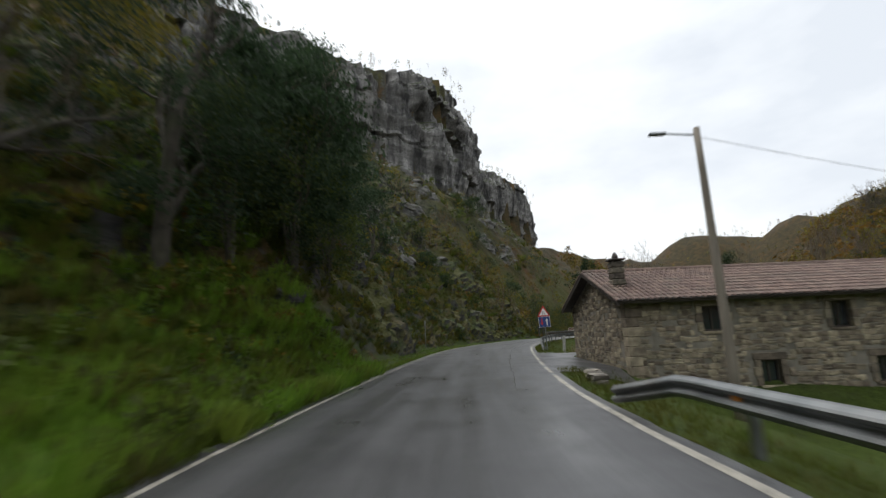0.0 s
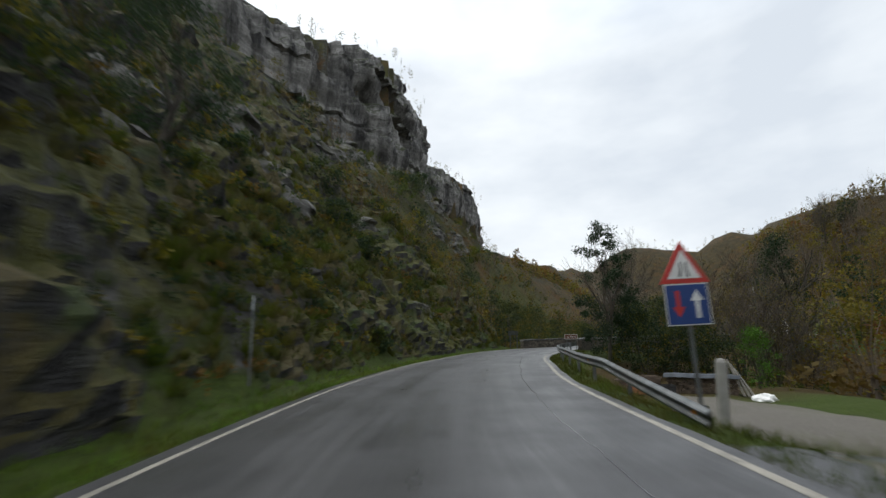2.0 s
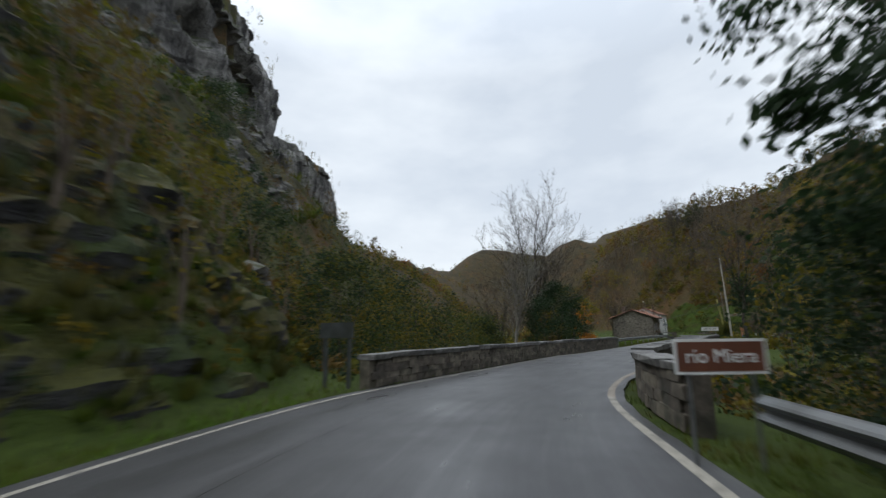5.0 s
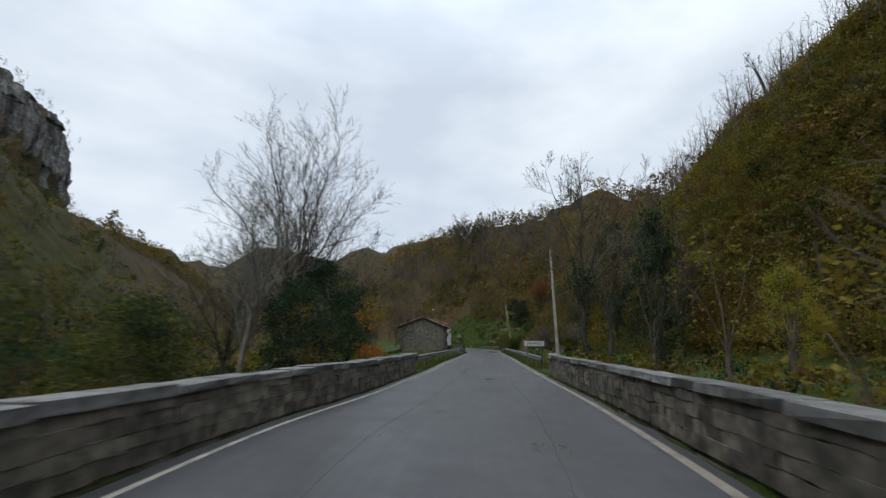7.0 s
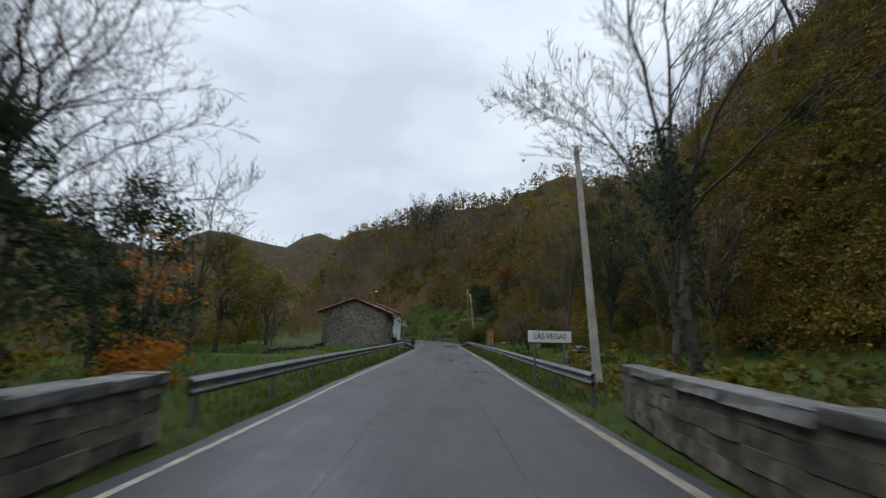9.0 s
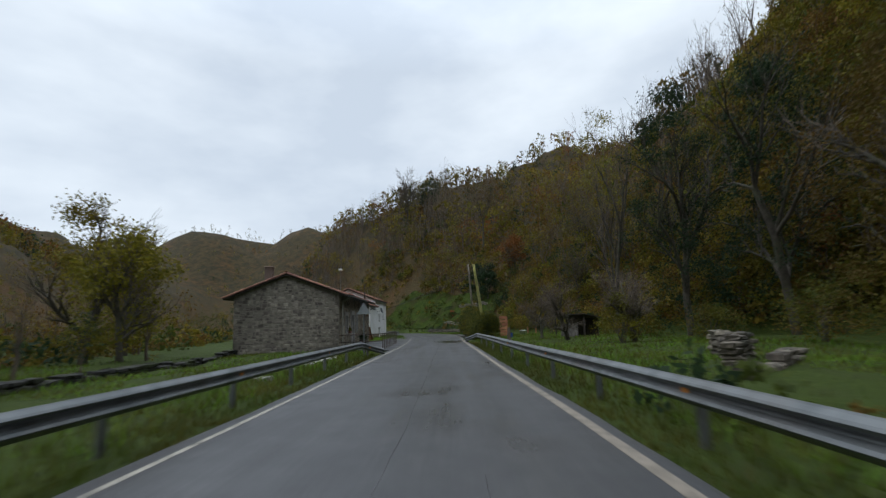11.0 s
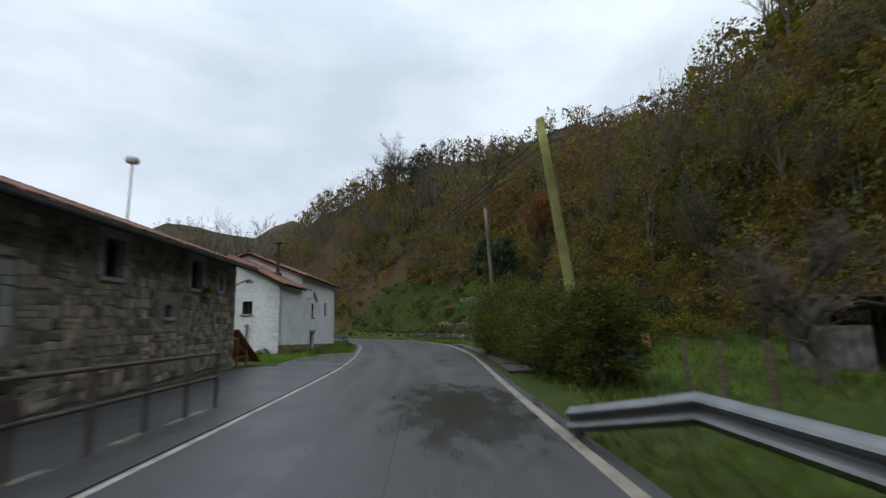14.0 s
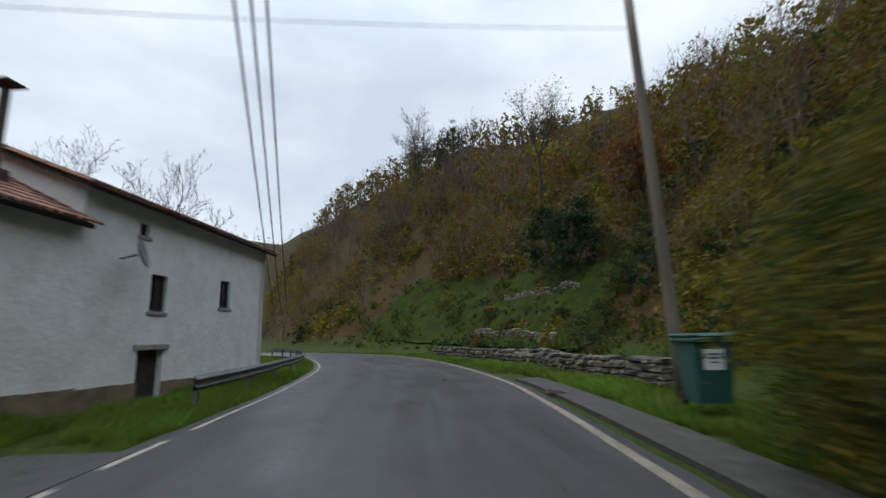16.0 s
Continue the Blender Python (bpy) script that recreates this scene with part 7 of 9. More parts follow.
def grass_tufts():
    """Blades along the verges and on the meadow's edge."""
    rs = np.random.default_rng(43)
    pts = []
    for curve, sgn in ((LC, -1), (RC, 1)):
        s = rs.uniform(30, arc_of(curve)[-1] - 30, 16000)
        d = arc_of(curve)
        t = tangents(curve)
        x, y = np.interp(s, d, curve[:, 0]), np.interp(s, d, curve[:, 1])
        tx, ty = np.interp(s, d, t[:, 0]), np.interp(s, d, t[:, 1])
        o = 0.3 + rs.exponential(0.9, len(s))
        o = np.where((sgn < 0) & (y > 18) & (y < 68), 0.3 + np.clip(o * 0.5, 0, 1.0), o)
        pts.append(np.stack([x + sgn * ty * o, y - sgn * tx * o], 1))
    p = np.concatenate(pts)
    z, e, side, along = ground_height(p[:, 0], p[:, 1])
    bridge = (p[:, 0] > 15) & (p[:, 0] < 52) & (p[:, 1] > 62) & (p[:, 1] < 90)
    keep = (e > 0.28) & (~bridge | ((e < 0.6) & (rs.uniform(0, 1, len(e)) < 0.3)))
    drive = ((p[:, 0] > 4) & (p[:, 0] < 14) & (p[:, 1] > 17.5) & (p[:, 1] < 28.5)) | ((side < 0) & (p[:, 0] > 76.5) & (p[:, 0] < 97) & (e < 9)) | ((side > 0) & (p[:, 0] > 90) & (p[:, 0] < 117) & (e < 1.5))
    keep &= ~drive
    p, z, e, sd = p[keep], z[keep], e[keep], side[keep]
    k = 4
    c = np.repeat(np.stack([p[:, 0], p[:, 1], z], 1), k, 0)
    n = len(c)
    c[:, :2] += rs.normal(size=(n, 2)) * 0.07
    h = rs.uniform(0.06, 0.2, n) * np.repeat(np.clip(0.5 + e * 0.5, 0.5, 1.5), k)
    a = rs.uniform(0, 2 * math.pi, n)
    w = np.stack([np.cos(a), np.sin(a), np.zeros(n)], 1) * 0.012
    b = np.stack([np.cos(a + 1.2), np.sin(a + 1.2), np.zeros(n)], 1) * (h * rs.uniform(0.1, 0.7, n))[:, None]
    up = np.stack([np.zeros(n), np.zeros(n), h], 1)
    v = np.stack([c - w, c + w, c + b + up + w * 0.2, c + b + up - w * 0.2], 1).reshape(-1, 3)
    v[:, 2] -= 0.01
    lush = np.repeat((sd < 0) & (p[:, 1] < 75) | (p[:, 0] > 97), k)
    pick = np.where(rs.uniform(0, 1, n) < 0.2, 1, np.where(lush & (rs.uniform(0, 1, n) < 0.75), 2, 0))
    me = quad_mesh("verge_grass", v, np.arange(len(v)).reshape(-1, 4), [M_GRASS, M_GRASS_DRY, M_GRASS_LUSH], pick)
    tagged(new("verge_grass", me), "uneven tufts of green grass on the verges", "grass", kind="stuff")


hillside_woods()
river_woods()
undergrowth()
flank_woods()
bank_grass()
lawn_grass()
meadow_grass()
grass_tufts()

# ---- single trees and bushes
fan_tree((43.4, 100.6), "tall bare tree with an egg-shaped fan of limbs", 51, height=19.6, radius=8.2, fork=4.0, limbs=19, kids=2, steps=10, fine=3, thick=0.17, low=0.36, tip=0.0075, spread=0.3)
fan_tree((40.4, 103.4), "broad low bare tree beside the tall one", 251, height=10.5, radius=5.8, fork=2.6, limbs=13, kids=2, steps=8, fine=3, thick=0.12, low=0.42, tip=0.0075, spread=0.25)
make_tree("tree", (37.6, 96.2), 13.0, "slender bare tree with a few olive leaves by the bridge", 52, M_LEAF_OLIVE, 500, 0.14, forks=3, depth=4, spread=0.6, rise=0.5, first=0.2, thick=0.01, bark=M_PALEBARK)
fan_tree((53.8, 84.1), "forked bare tree with an ivy-clad trunk", 53, M_LEAF_BROWN, 160, 0.12, ivy=1300, height=15.2, radius=6.2, fork=5.4, limbs=8, kids=2, steps=9, fine=3, thick=0.105, low=0.55, tip=0.0075, spread=0.2)
fan_tree((112.1, 75.2), "slender dark bare tree leaning on the crest", 252, M_LEAF_DARK, 60, 0.25, lean=(-0.12, 0.2), height=10.0, radius=1.5, fork=6.0, limbs=5, kids=1, steps=5, fine=2, thick=0.16, low=0.7, tip=0.015, spread=0.05)
fan_tree((62.6, 85.6), "round-headed tree with thin olive leaves behind the pole", 253, M_LEAF_OLIVE, 900, 0.16, height=12.0, radius=3.2, fork=4.5, limbs=9, kids=2, steps=6, fine=2, thick=0.12, low=0.6, tip=0.01, spread=0.15)
make_tree("tree", (18.9, 59.0), 10.8, "dark leafy tree with a ragged open top beside the bridge", 54, M_LEAF_DARK, 9500, 0.16, crown=(60, 2.9, 0.2, 0.6), forks=3, depth=3, spread=0.6, rise=0.5, thick=0.014)
make_tree("tree", (47.4, 97.4), 4.6, "small tree with sparse bright orange leaves", 55, M_LEAF_ORANGE, 420, 0.14, crown=(18, 1.3, 0.8, 0.5), forks=2, depth=3, thick=0.014)
make_bush("bush", (46.5, 96.0), (1.1, 1.3), "low bush with glowing orange leaves behind the parapet", 256, ((1.0, M_LEAF_ORANGE),), 1300, 0.13, clumps=18)
make_tree("tree", (43.0, 96.8), 6.6, "dense dark evergreen tree with ivy", 56, M_LEAF_DARK, 10000, 0.15, crown=(60, 2.6, 0.2, 0.8), forks=2, depth=3)
for k, (tx, ty, th) in enumerate(((48.5, 105.0, 11.0), (50.3, 106.5, 12.0), (52.8, 105.5, 11.5))):
    fan_tree((tx, ty), "slim bare alder with upright twigs", 57 + k, height=th, radius=2.2, fork=3.0, limbs=7, kids=2, steps=6, fine=2, thick=0.1, low=0.55, tip=0.009, spread=0.1)
make_tree("tree", (50.9, 78.8), 9.0, "narrow dark ivy-covered tree", 61, M_LEAF_DARK, 4200, 0.15, crown=(26, 1.0, 0.4, 0.6), forks=2, depth=3, spread=0.3, rise=0.8)
make_bush("bush", (70.6, 74.2), (2.6, 8.2), "tall yellow-green autumn bush at the foot of the spur", 62, ((0.85, M_LEAF_LIME), (0.15, M_LEAF_YELLOW)), 6000, 0.15, clumps=40)
make_tree("tree", (-8.2, 13.4), 11.8, "dark evergreen oak leaning from the bank", 63, M_LEAF_DARK, 12000, 0.16, crown=(90, 3.9, 2.0, 1.0), forks=2, depth=3, lean=(0.1, 0.0), bark=M_BARK_DARK)
for k, (bx, by, br, bh) in enumerate(((-7.2, 15.8, 2.2, 6.5), (-6.2, 19.2, 2.2, 6.5), (-5.6, 23.0, 2.0, 5.5), (-6.6, 27.2, 2.0, 5.2), (-8.6, 31.0, 2.4, 5.5))):
    make_bush("holly", (bx, by), (br, bh), "dense dark holly overhanging the roadside bank", 270 + k, ((0.55, M_LEAF_DARK), (0.45, M_LEAF_GREEN)), 5200, 0.13, "tree", "hollies on the bank", clumps=44, z=height_at(bx, by) + 0.9)
make_tree("tree", (-9.4, 8.5), 8.8, "scrubby tree with thin olive leaves on the bank", 64, M_LEAF_OLIVE, 6000, 0.12, crown=(50, 3.6, 1.4, 0.8), forks=3, depth=3)
make_tree("tree", (-8.6, 18.5), 8.0, "dark green hazel thicket on the steep bank", 65, M_LEAF_DARK, 9000, 0.18, crown=(44, 3.0, 0.2, 0.8), forks=3, depth=3)
make_tree("tree", (-11.0, 2.0), 9.5, "olive-brown bank tree with ragged leaves", 66, M_LEAF_OLIVE, 6000, 0.14, crown=(50, 4.0, 2.0, 0.9), forks=3, depth=3)
make_tree("tree", (-10.5, -6.0), 9.0, "olive-leaved tree on the bank", 67, M_LEAF_OLIVE, 5000, 0.12, crown=(46, 4.0, 0.6, 0.9), forks=3, depth=3)
make_tree("tree", (-7.4, 24.8), 12.6, "broad dark evergreen on the rocky slope", 68, M_LEAF_DARK, 15000, 0.18, crown=(80, 3.9, 1.6, 1.0), forks=2, depth=3)
make_tree("tree", (-6.3, 41.5), 7.5, "dark green holly rooted among the ledges", 97, M_LEAF_DARK, 8000, 0.12, crown=(46, 2.6, 0.2, 0.8), forks=2, depth=3)
make_tree("tree", (-7.2, 34.6), 9.2, "shaggy dark evergreen high on the ledges", 98, M_LEAF_DARK, 14000, 0.15, crown=(70, 3.5, 0.4, 0.9), forks=2, depth=3)
for k, (bx, by, br, bh) in enumerate(((21.5, 84.5, 3.4, 7.2), (26.0, 87.5, 3.6, 7.8), (17.0, 80.0, 3.0, 5.6), (30.5, 90.0, 2.6, 7.0), (23.5, 93.0, 4.2, 8.8), (33.0, 96.5, 3.2, 7.5))):
    make_bush("willow", (bx, by), (br, bh), "dense olive and dark green willow beside the bridge", 70 + k, ((0.5, M_LEAF_DARK), (0.28, M_LEAF_GREEN), (0.22, M_LEAF_OLIVE)), 8500, 0.14, "tree", "willows by the bridge", clumps=48)
for k, (bx, by, bz, br, bh) in enumerate(((94.9, 113.9, 0, 1.0, 2.3), (96.4, 115.2, 0, 1.1, 2.4), (98.7, 116.7, 0, 1.2, 2.6), (101.1, 118.6, 0, 1.4, 3.3), (103.4, 120.4, 0, 1.3, 3.1), (104.4, 121.3, 0, 1.1, 2.8), (102.3, 119.6, 0, 1.5, 3.3), (99.8, 117.4, 0, 1.3, 2.8), (97.2, 115.5, 0, 1.2, 2.5), (95.6, 114.5, 0, 1.1, 2.4), (105.6, 121.6, 0, 1.2, 3.2), (106.7, 122.1, 0, 1.2, 3.1), (107.9, 122.3, 0, 1.0, 3.0), (94.3, 113.4, 0, 0.95, 2.4), (94.75, 113.0, 0, 0.8, 2.3))):
    make_bush("hedge_bush", (bx, by), (br, bh), "dense olive-green roadside hedge bush", 80 + k, ((0.34, M_LEAF_GREEN), (0.16, M_LEAF_YELLOW), (0.34, M_LEAF_OLIVE), (0.16, M_LEAF_DARK)), 10500, 0.07, "hedge", "hedge beside the road", clumps=60, z=0.0)
make_bush("bush", (103.3, 121.0), (0.75, 4.1), "thin yellow-leaved sapling growing out of the hedge", 87, ((1.0, M_LEAF_YELLOW),), 800, 0.13, clumps=12, z=0.0)
make_tree("apple_tree", (92.9, 105.4), 5.0, "leaning bare apple tree on the meadow", 88, forks=3, depth=4, spread=0.9, rise=0.1, first=0.3, thick=0.03, lean=(-0.25, 0.1), group="apple trees on the meadow")
make_tree("apple_tree", (96.3, 109.0), 4.2, "small bare apple tree on the meadow", 89, forks=3, depth=4, spread=0.9, rise=0.15, first=0.3, thick=0.03, lean=(0.2, 0.0), group="apple trees on the meadow")
make_tree("apple_tree", (88.0, 99.5), 5.5, "twiggy grey apple tree on the meadow", 90, forks=3, depth=4, spread=0.9, rise=0.15, first=0.3, thick=0.03, group="apple trees on the meadow")
make_tree("tree", (99.0, 97.5), 21.0, "tall dark holm oak hung with ivy at the wood's edge", 91, M_LEAF_DARK, 13000, 0.18, crown=(80, 4.6, 0.3, 1.1), forks=3, depth=3, thick=0.013, bark=M_BARK_DARK, ivy=1500)
make_tree("tree", (95.0, 91.0), 19.0, "dark broad evergreen above the meadow", 92, M_LEAF_DARK, 12000, 0.18, crown=(80, 4.8, 0.3, 1.1), forks=3, depth=3, thick=0.013, bark=M_BARK_DARK, ivy=1500)
make_tree("tree", (101.5, 103.8), 22.0, "tall tree with sparse yellow-green leaves against the sky", 93, M_LEAF_YELLOW, 2600, 0.15, crown=(50, 2.6, 12.0, 0.8), forks=3, depth=3, spread=0.4, rise=0.7, thick=0.008)
for k, (tx, ty, th) in enumerate(((117.0, 105.5, 9.0), (121.5, 109.0, 10.5), (119.0, 112.5, 8.0), (125.5, 113.5, 11.0), (113.5, 100.5, 9.5))):
    fan_tree((tx, ty), "twiggy dark tree with a few olive leaves behind the meadow", 260 + k, M_LEAF_OLIVE, 900, 0.13, group="twiggy trees behind the meadow", height=th, radius=th * 0.3, fork=2.0, limbs=11, kids=2, steps=7, fine=3, thick=0.1, low=0.4, tip=0.009, spread=0.2)
make_tree("tree", (88.0, 86.0), 15.0, "brown-leaved oak at the wood's edge", 94, M_LEAF_BROWN, 9000, 0.17, crown=(70, 4.6, 1.0, 1.1), forks=3, depth=3)
make_tree("tree", (165.5, 152.2), 21.0, "lone crooked tree with last leaves on the ridge", 95, M_LEAF_BROWN, 700, 0.3, forks=3, depth=4, spread=0.8, rise=0.3, first=0.7, thick=0.014)
fan_tree((184.0, 192.0), "tall bare tree with a rounded crown standing above the wood", 152, height=26.5, radius=6.0, fork=12.0, limbs=14, kids=2, steps=8, fine=3, thick=0.2, low=0.6, tip=0.014, spread=0.3)
make_tree("tree", (187.5, 187.0), 19.0, "dark-leaved tree standing above the wood", 153, M_LEAF_DARK, 2200, 0.4, forks=3, depth=3, spread=0.6, rise=0.5, first=0.5, thick=0.012)
fan_tree((113.4, 154.8), "bare spreading tree behind the white house", 154, height=14.5, radius=5.0, fork=3.0, limbs=11, kids=2, steps=7, fine=3, thick=0.13, low=0.5, tip=0.009, spread=0.2)
fan_tree((108.0, 154.4), "bare tree with upright twigs behind the white house", 155, height=14.0, radius=3.8, fork=3.0, limbs=10, kids=2, steps=7, fine=3, thick=0.12, low=0.55, tip=0.009, spread=0.2)
make_bush("conifer", (24.2, 50.9), (1.1, 3.7), "small bright green cone-shaped conifer in the yard", 96, ((1.0, M_LEAF_CONIFER),), 5200, 0.075, "conifer", clumps=60)
make_tree("tree", (140.0, 131.2), 8.5, "round tree with glowing orange-red autumn leaves on the slope", 99, M_LEAF_RUST, 3000, 0.3, crown=(40, 3.0, 2.0, 0.9), forks=3, depth=3)
make_tree("tree", (139.0, 137.0), 7.0, "dark evergreen above the grassy terraces", 100, M_LEAF_DARK, 3600, 0.3, crown=(40, 2.8, 0.3, 0.9), forks=2, depth=3)
make_tree("tree", (143.5, 141.5), 6.5, "dark evergreen above the grassy terraces", 101, M_LEAF_DARK, 3000, 0.3, crown=(36, 2.6, 0.3, 0.9), forks=2, depth=3)
for k, (bx, by, br, bh) in enumerate(((20.8, 57.6, 1.9, 4.6), (22.8, 57.0, 2.0, 4.0), (21.2, 61.0, 2.0, 4.6), (25.2, 56.6, 2.0, 4.2), (25.5, 63.0, 2.4, 5.6))):
    make_bush("alder", (bx, by), (br, bh), "dark green alder thicket on the river bank", 110 + k, ((0.72, M_LEAF_DARK), (0.18, M_LEAF_GREEN), (0.1, M_LEAF_OLIVE)), 5500, 0.13, "tree", "alders on the river bank", clumps=44)
for k, (tx, ty, th) in enumerate(((26.6, 58.6, 10.0), (31.0, 60.5, 12.0), (28.2, 55.4, 9.5), (30.6, 56.8, 10.5), (33.5, 57.0, 11.0), (34.5, 62.0, 11.5), (29.5, 64.5, 9.5))):
    fan_tree((tx, ty), "twiggy grey-brown alder with a few olive leaves", 280 + k, M_LEAF_OLIVE, 1300, 0.11, group="bare alders on the river bank", height=th, radius=th * 0.27, fork=2.2, limbs=10, kids=2, steps=7, fine=3, thick=0.1, low=0.4, tip=0.009, spread=0.25)
for k, (bx, by, br, bh) in enumerate(((-3.8, 66.6, 2.3, 3.4), (11.0, 133.9, 4.5, 6.0), (0.7, 59.3, 1.2, 1.8), (-6.4, 50.4, 1.1, 1.6), (-14.6, 54.2, 2.8, 4.0), (-1.8, 60.2, 1.4, 2.0), (8.0, 128.0, 3.6, 4.5), (9.5, 112.0, 3.0, 4.5), (19.1, 99.0, 2.6, 5.0),
                                      (10.6, 102.2, 2.6, 4.0), (-0.8, 64.0, 1.2, 1.8), (14.0, 92.0, 2.6, 5.0), (1.5, 49.2, 0.8, 1.0), (6.0, 143.0, 4.0, 5.0))):
    make_bush("bush", (bx, by), (br, bh), "dark evergreen bush rooted on the rocky slope", 300 + k, ((0.75, M_LEAF_DARK), (0.25, M_LEAF_GREEN)), 1700, 0.1 + 0.045 * br, "bush", "bushes on the rocky slope", clumps=30)
make_tree("tree", (39.6, 94.4), 5.4, "dense dark evergreen beside the parapet", 120, M_LEAF_DARK, 8000, 0.14, crown=(50, 2.5, 0.2, 0.8), forks=2, depth=3)
make_tree("tree", (42.0, 67.4), 13.5, "dark evergreen tree across the river from the bridge", 151, M_LEAF_DARK, 9000, 0.16, crown=(60, 2.6, 1.0, 0.9), forks=3, depth=3)
make_tree("tree", (47.8, 99.8), 6.5, "dark ivy-clad tree on the river bank", 121, M_LEAF_DARK, 6000, 0.15, crown=(44, 2.0, 0.2, 0.7), forks=2, depth=3)
for k, (tx, ty, th, mat, word) in enumerate(((68.3, 121.0, 7.0, M_LEAF_YELLOW, "yellow"), (68.0, 125.0, 10.0, M_LEAF_OLIVE, "olive"), (58.5, 113.0, 8.0, M_LEAF_OLIVE, "olive"), (72.5, 131.0, 9.0, M_LEAF_YELLOW, "golden"))):
    make_tree("tree", (tx, ty), th, word + "-leaved autumn tree beside the river", 122 + k, mat, 4200, 0.2, crown=(46, 2.8, 0.8, 0.9), forks=3, depth=3)
for k, (bx, by, br, bh) in enumerate(((84.5, 90.5, 2.2, 2.6), (90.5, 95.5, 2.0, 2.2), (80.0, 86.5, 2.4, 3.0), (97.0, 101.0, 1.8, 2.0), (104.5, 104.5, 2.0, 2.4))):
    make_bush("bush", (bx, by), (br, bh), "straggling olive-brown bramble bush at the meadow's edge", 130 + k, ((0.4, M_LEAF_OLIVE), (0.35, M_LEAF_GREEN), (0.25, M_LEAF_BROWN)), 3000, 0.12, "bush", "brambles at the meadow's edge", clumps=26)
make_bush("bush", (87.6, 100.2), (1.7, 3.0), "yellow-green autumn bush on the meadow", 140, ((0.8, M_LEAF_YELLOW), (0.2, M_LEAF_OLIVE)), 3000, 0.12, clumps=26)
make_tree("tree", (-6.6, 20.6), 10.5, "big shadowy evergreen overhanging the bank", 141, M_LEAF_DARK, 15000, 0.2, crown=(95, 3.8, 2.2, 1.0), forks=2, depth=3, lean=(0.08, 0.0))
for k, (bx, by, br, bh) in enumerate(((126.6, 131.8, 1.6, 2.0), (129.2, 131.6, 1.5, 2.2), (131.8, 131.0, 1.7, 2.6), (134.4, 130.6, 1.6, 2.4), (136.8, 130.2, 1.8, 3.0), (137.6, 133.4, 1.4, 2.0), (140.6, 139.4, 1.5, 2.2), (134.0, 136.4, 1.0, 1.1), (141.4, 147.0, 1.3, 1.4), (137.2, 142.4, 1.1, 1.2))):
    make_bush("bush", (bx, by), (br, bh), "tangled dark bramble bush on the grassy terraces", 160 + k, ((0.4, M_LEAF_DARK), (0.35, M_LEAF_GREEN), (0.25, M_LEAF_BROWN)), 1500, 0.14, "bush", "brambles on the terraces", clumps=22)

# ---------------------------------------------------------------- rocks on the slope


def make_rocks():
    rng = random.Random(5)
    shapes = []
    for k in range(7):
        bm = bmesh.new()
        bmesh.ops.create_icosphere(bm, subdivisions=3, radius=1.0)
        for v in bm.verts:
            p = v.co.copy()
            d = 0.32 * noise.fractal(p * 1.3 + Vector((k * 7.0, 0, 0)), 1.0, 2.0, 4) + 0.14 * noise.noise(Vector((0.4 * p.x, 0.4 * p.y, p.z * 6 + k)))
            c = noise.cell_vector(p * 2.2 + Vector((k, k, k)))
            v.co = p * (1 + d) + (c - Vector((0.5, 0.5, 0.5))) * 0.16
        me = bpy.data.meshes.new("rock")
        bm.to_mesh(me)
        bm.free()
        me.materials.append(M_ROCK)
        shapes.append(me)
    spots = []
    while len(spots) < 16:
        y = rng.uniform(17, 68)
        near = rng.random() < 0.8
        q = rng.uniform(1.2, 4.5) if near else rng.uniform(4.5, 18)
        foot_x = float(np.interp(y, [p[1] for p in FLANK_FOOT], [p[0] for p in FLANK_FOOT]))
        x = foot_x - q * 1.05
        spots.append((x, y, rng.uniform(0.35, 0.9) if near else rng.uniform(0.4, 0.9)))
    for x, y, s in spots:
        o = new("rock", rng.choice(shapes))
        z = height_at(x, y)
        o.matrix_world = Matrix.Translation((x - 0.35 * s, y, z - 0.45 * s)) @ Matrix.Rotation(rng.uniform(-0.5, 0.1), 4, "Y") @ Matrix.Rotation(rng.uniform(0, 6.28), 4, "Z") @ Matrix.Diagonal((s * rng.uniform(0.8, 1.1), s * rng.uniform(0.9, 1.4), s * rng.uniform(0.65, 0.95), 1))
        tagged(o, "dark wet rock outcrop on the mossy slope", "rock", "rocks on the slope")


make_rocks()

# ---------------------------------------------------------------- signs


def text_part(name, words, size, material, parent, m, label=""):
    cu = bpy.data.curves.new("letters", "FONT")
    cu.body, cu.size, cu.extrude = words, size, 0.003
    cu.align_x, cu.align_y = "CENTER", "CENTER"
    tmp = bpy.data.objects.new("letters", cu)
    scene.collection.objects.link(tmp)
    bpy.context.view_layer.update()
    me = bpy.data.meshes.new_from_object(tmp.evaluated_get(bpy.context.evaluated_depsgraph_get()))
    bpy.data.objects.remove(tmp)
    me.name = name
    me.materials.clear()
    me.materials.append(material)
    o = new(name, me)
    o.parent = parent
    o.matrix_local = m
    if label:
        tagged(o, label)
    return o


UP = Matrix.Rotation(radians(90), 4, "X")


def plate(name, pts, thick, material, parent, y=0.0, label=""):
    """A flat plate in the plane of a sign, facing -y."""
    g = Geo()
    n = len(pts)
    g.add([(x, y, z) for x, z in pts] + [(x, y + thick, z) for x, z in pts], [tuple(range(n)), tuple(range(2 * n - 1, n - 1, -1))] + [(i, n + i, n + (i + 1) % n, (i + 1) % n) for i in range(n)])
    return part(name, g, material, parent, label)


def tri(c, r):
    return [(c[0] + r * math.cos(a), c[1] + r * math.sin(a)) for a in (math.pi / 2, math.pi * 7 / 6, math.pi * 11 / 6)]


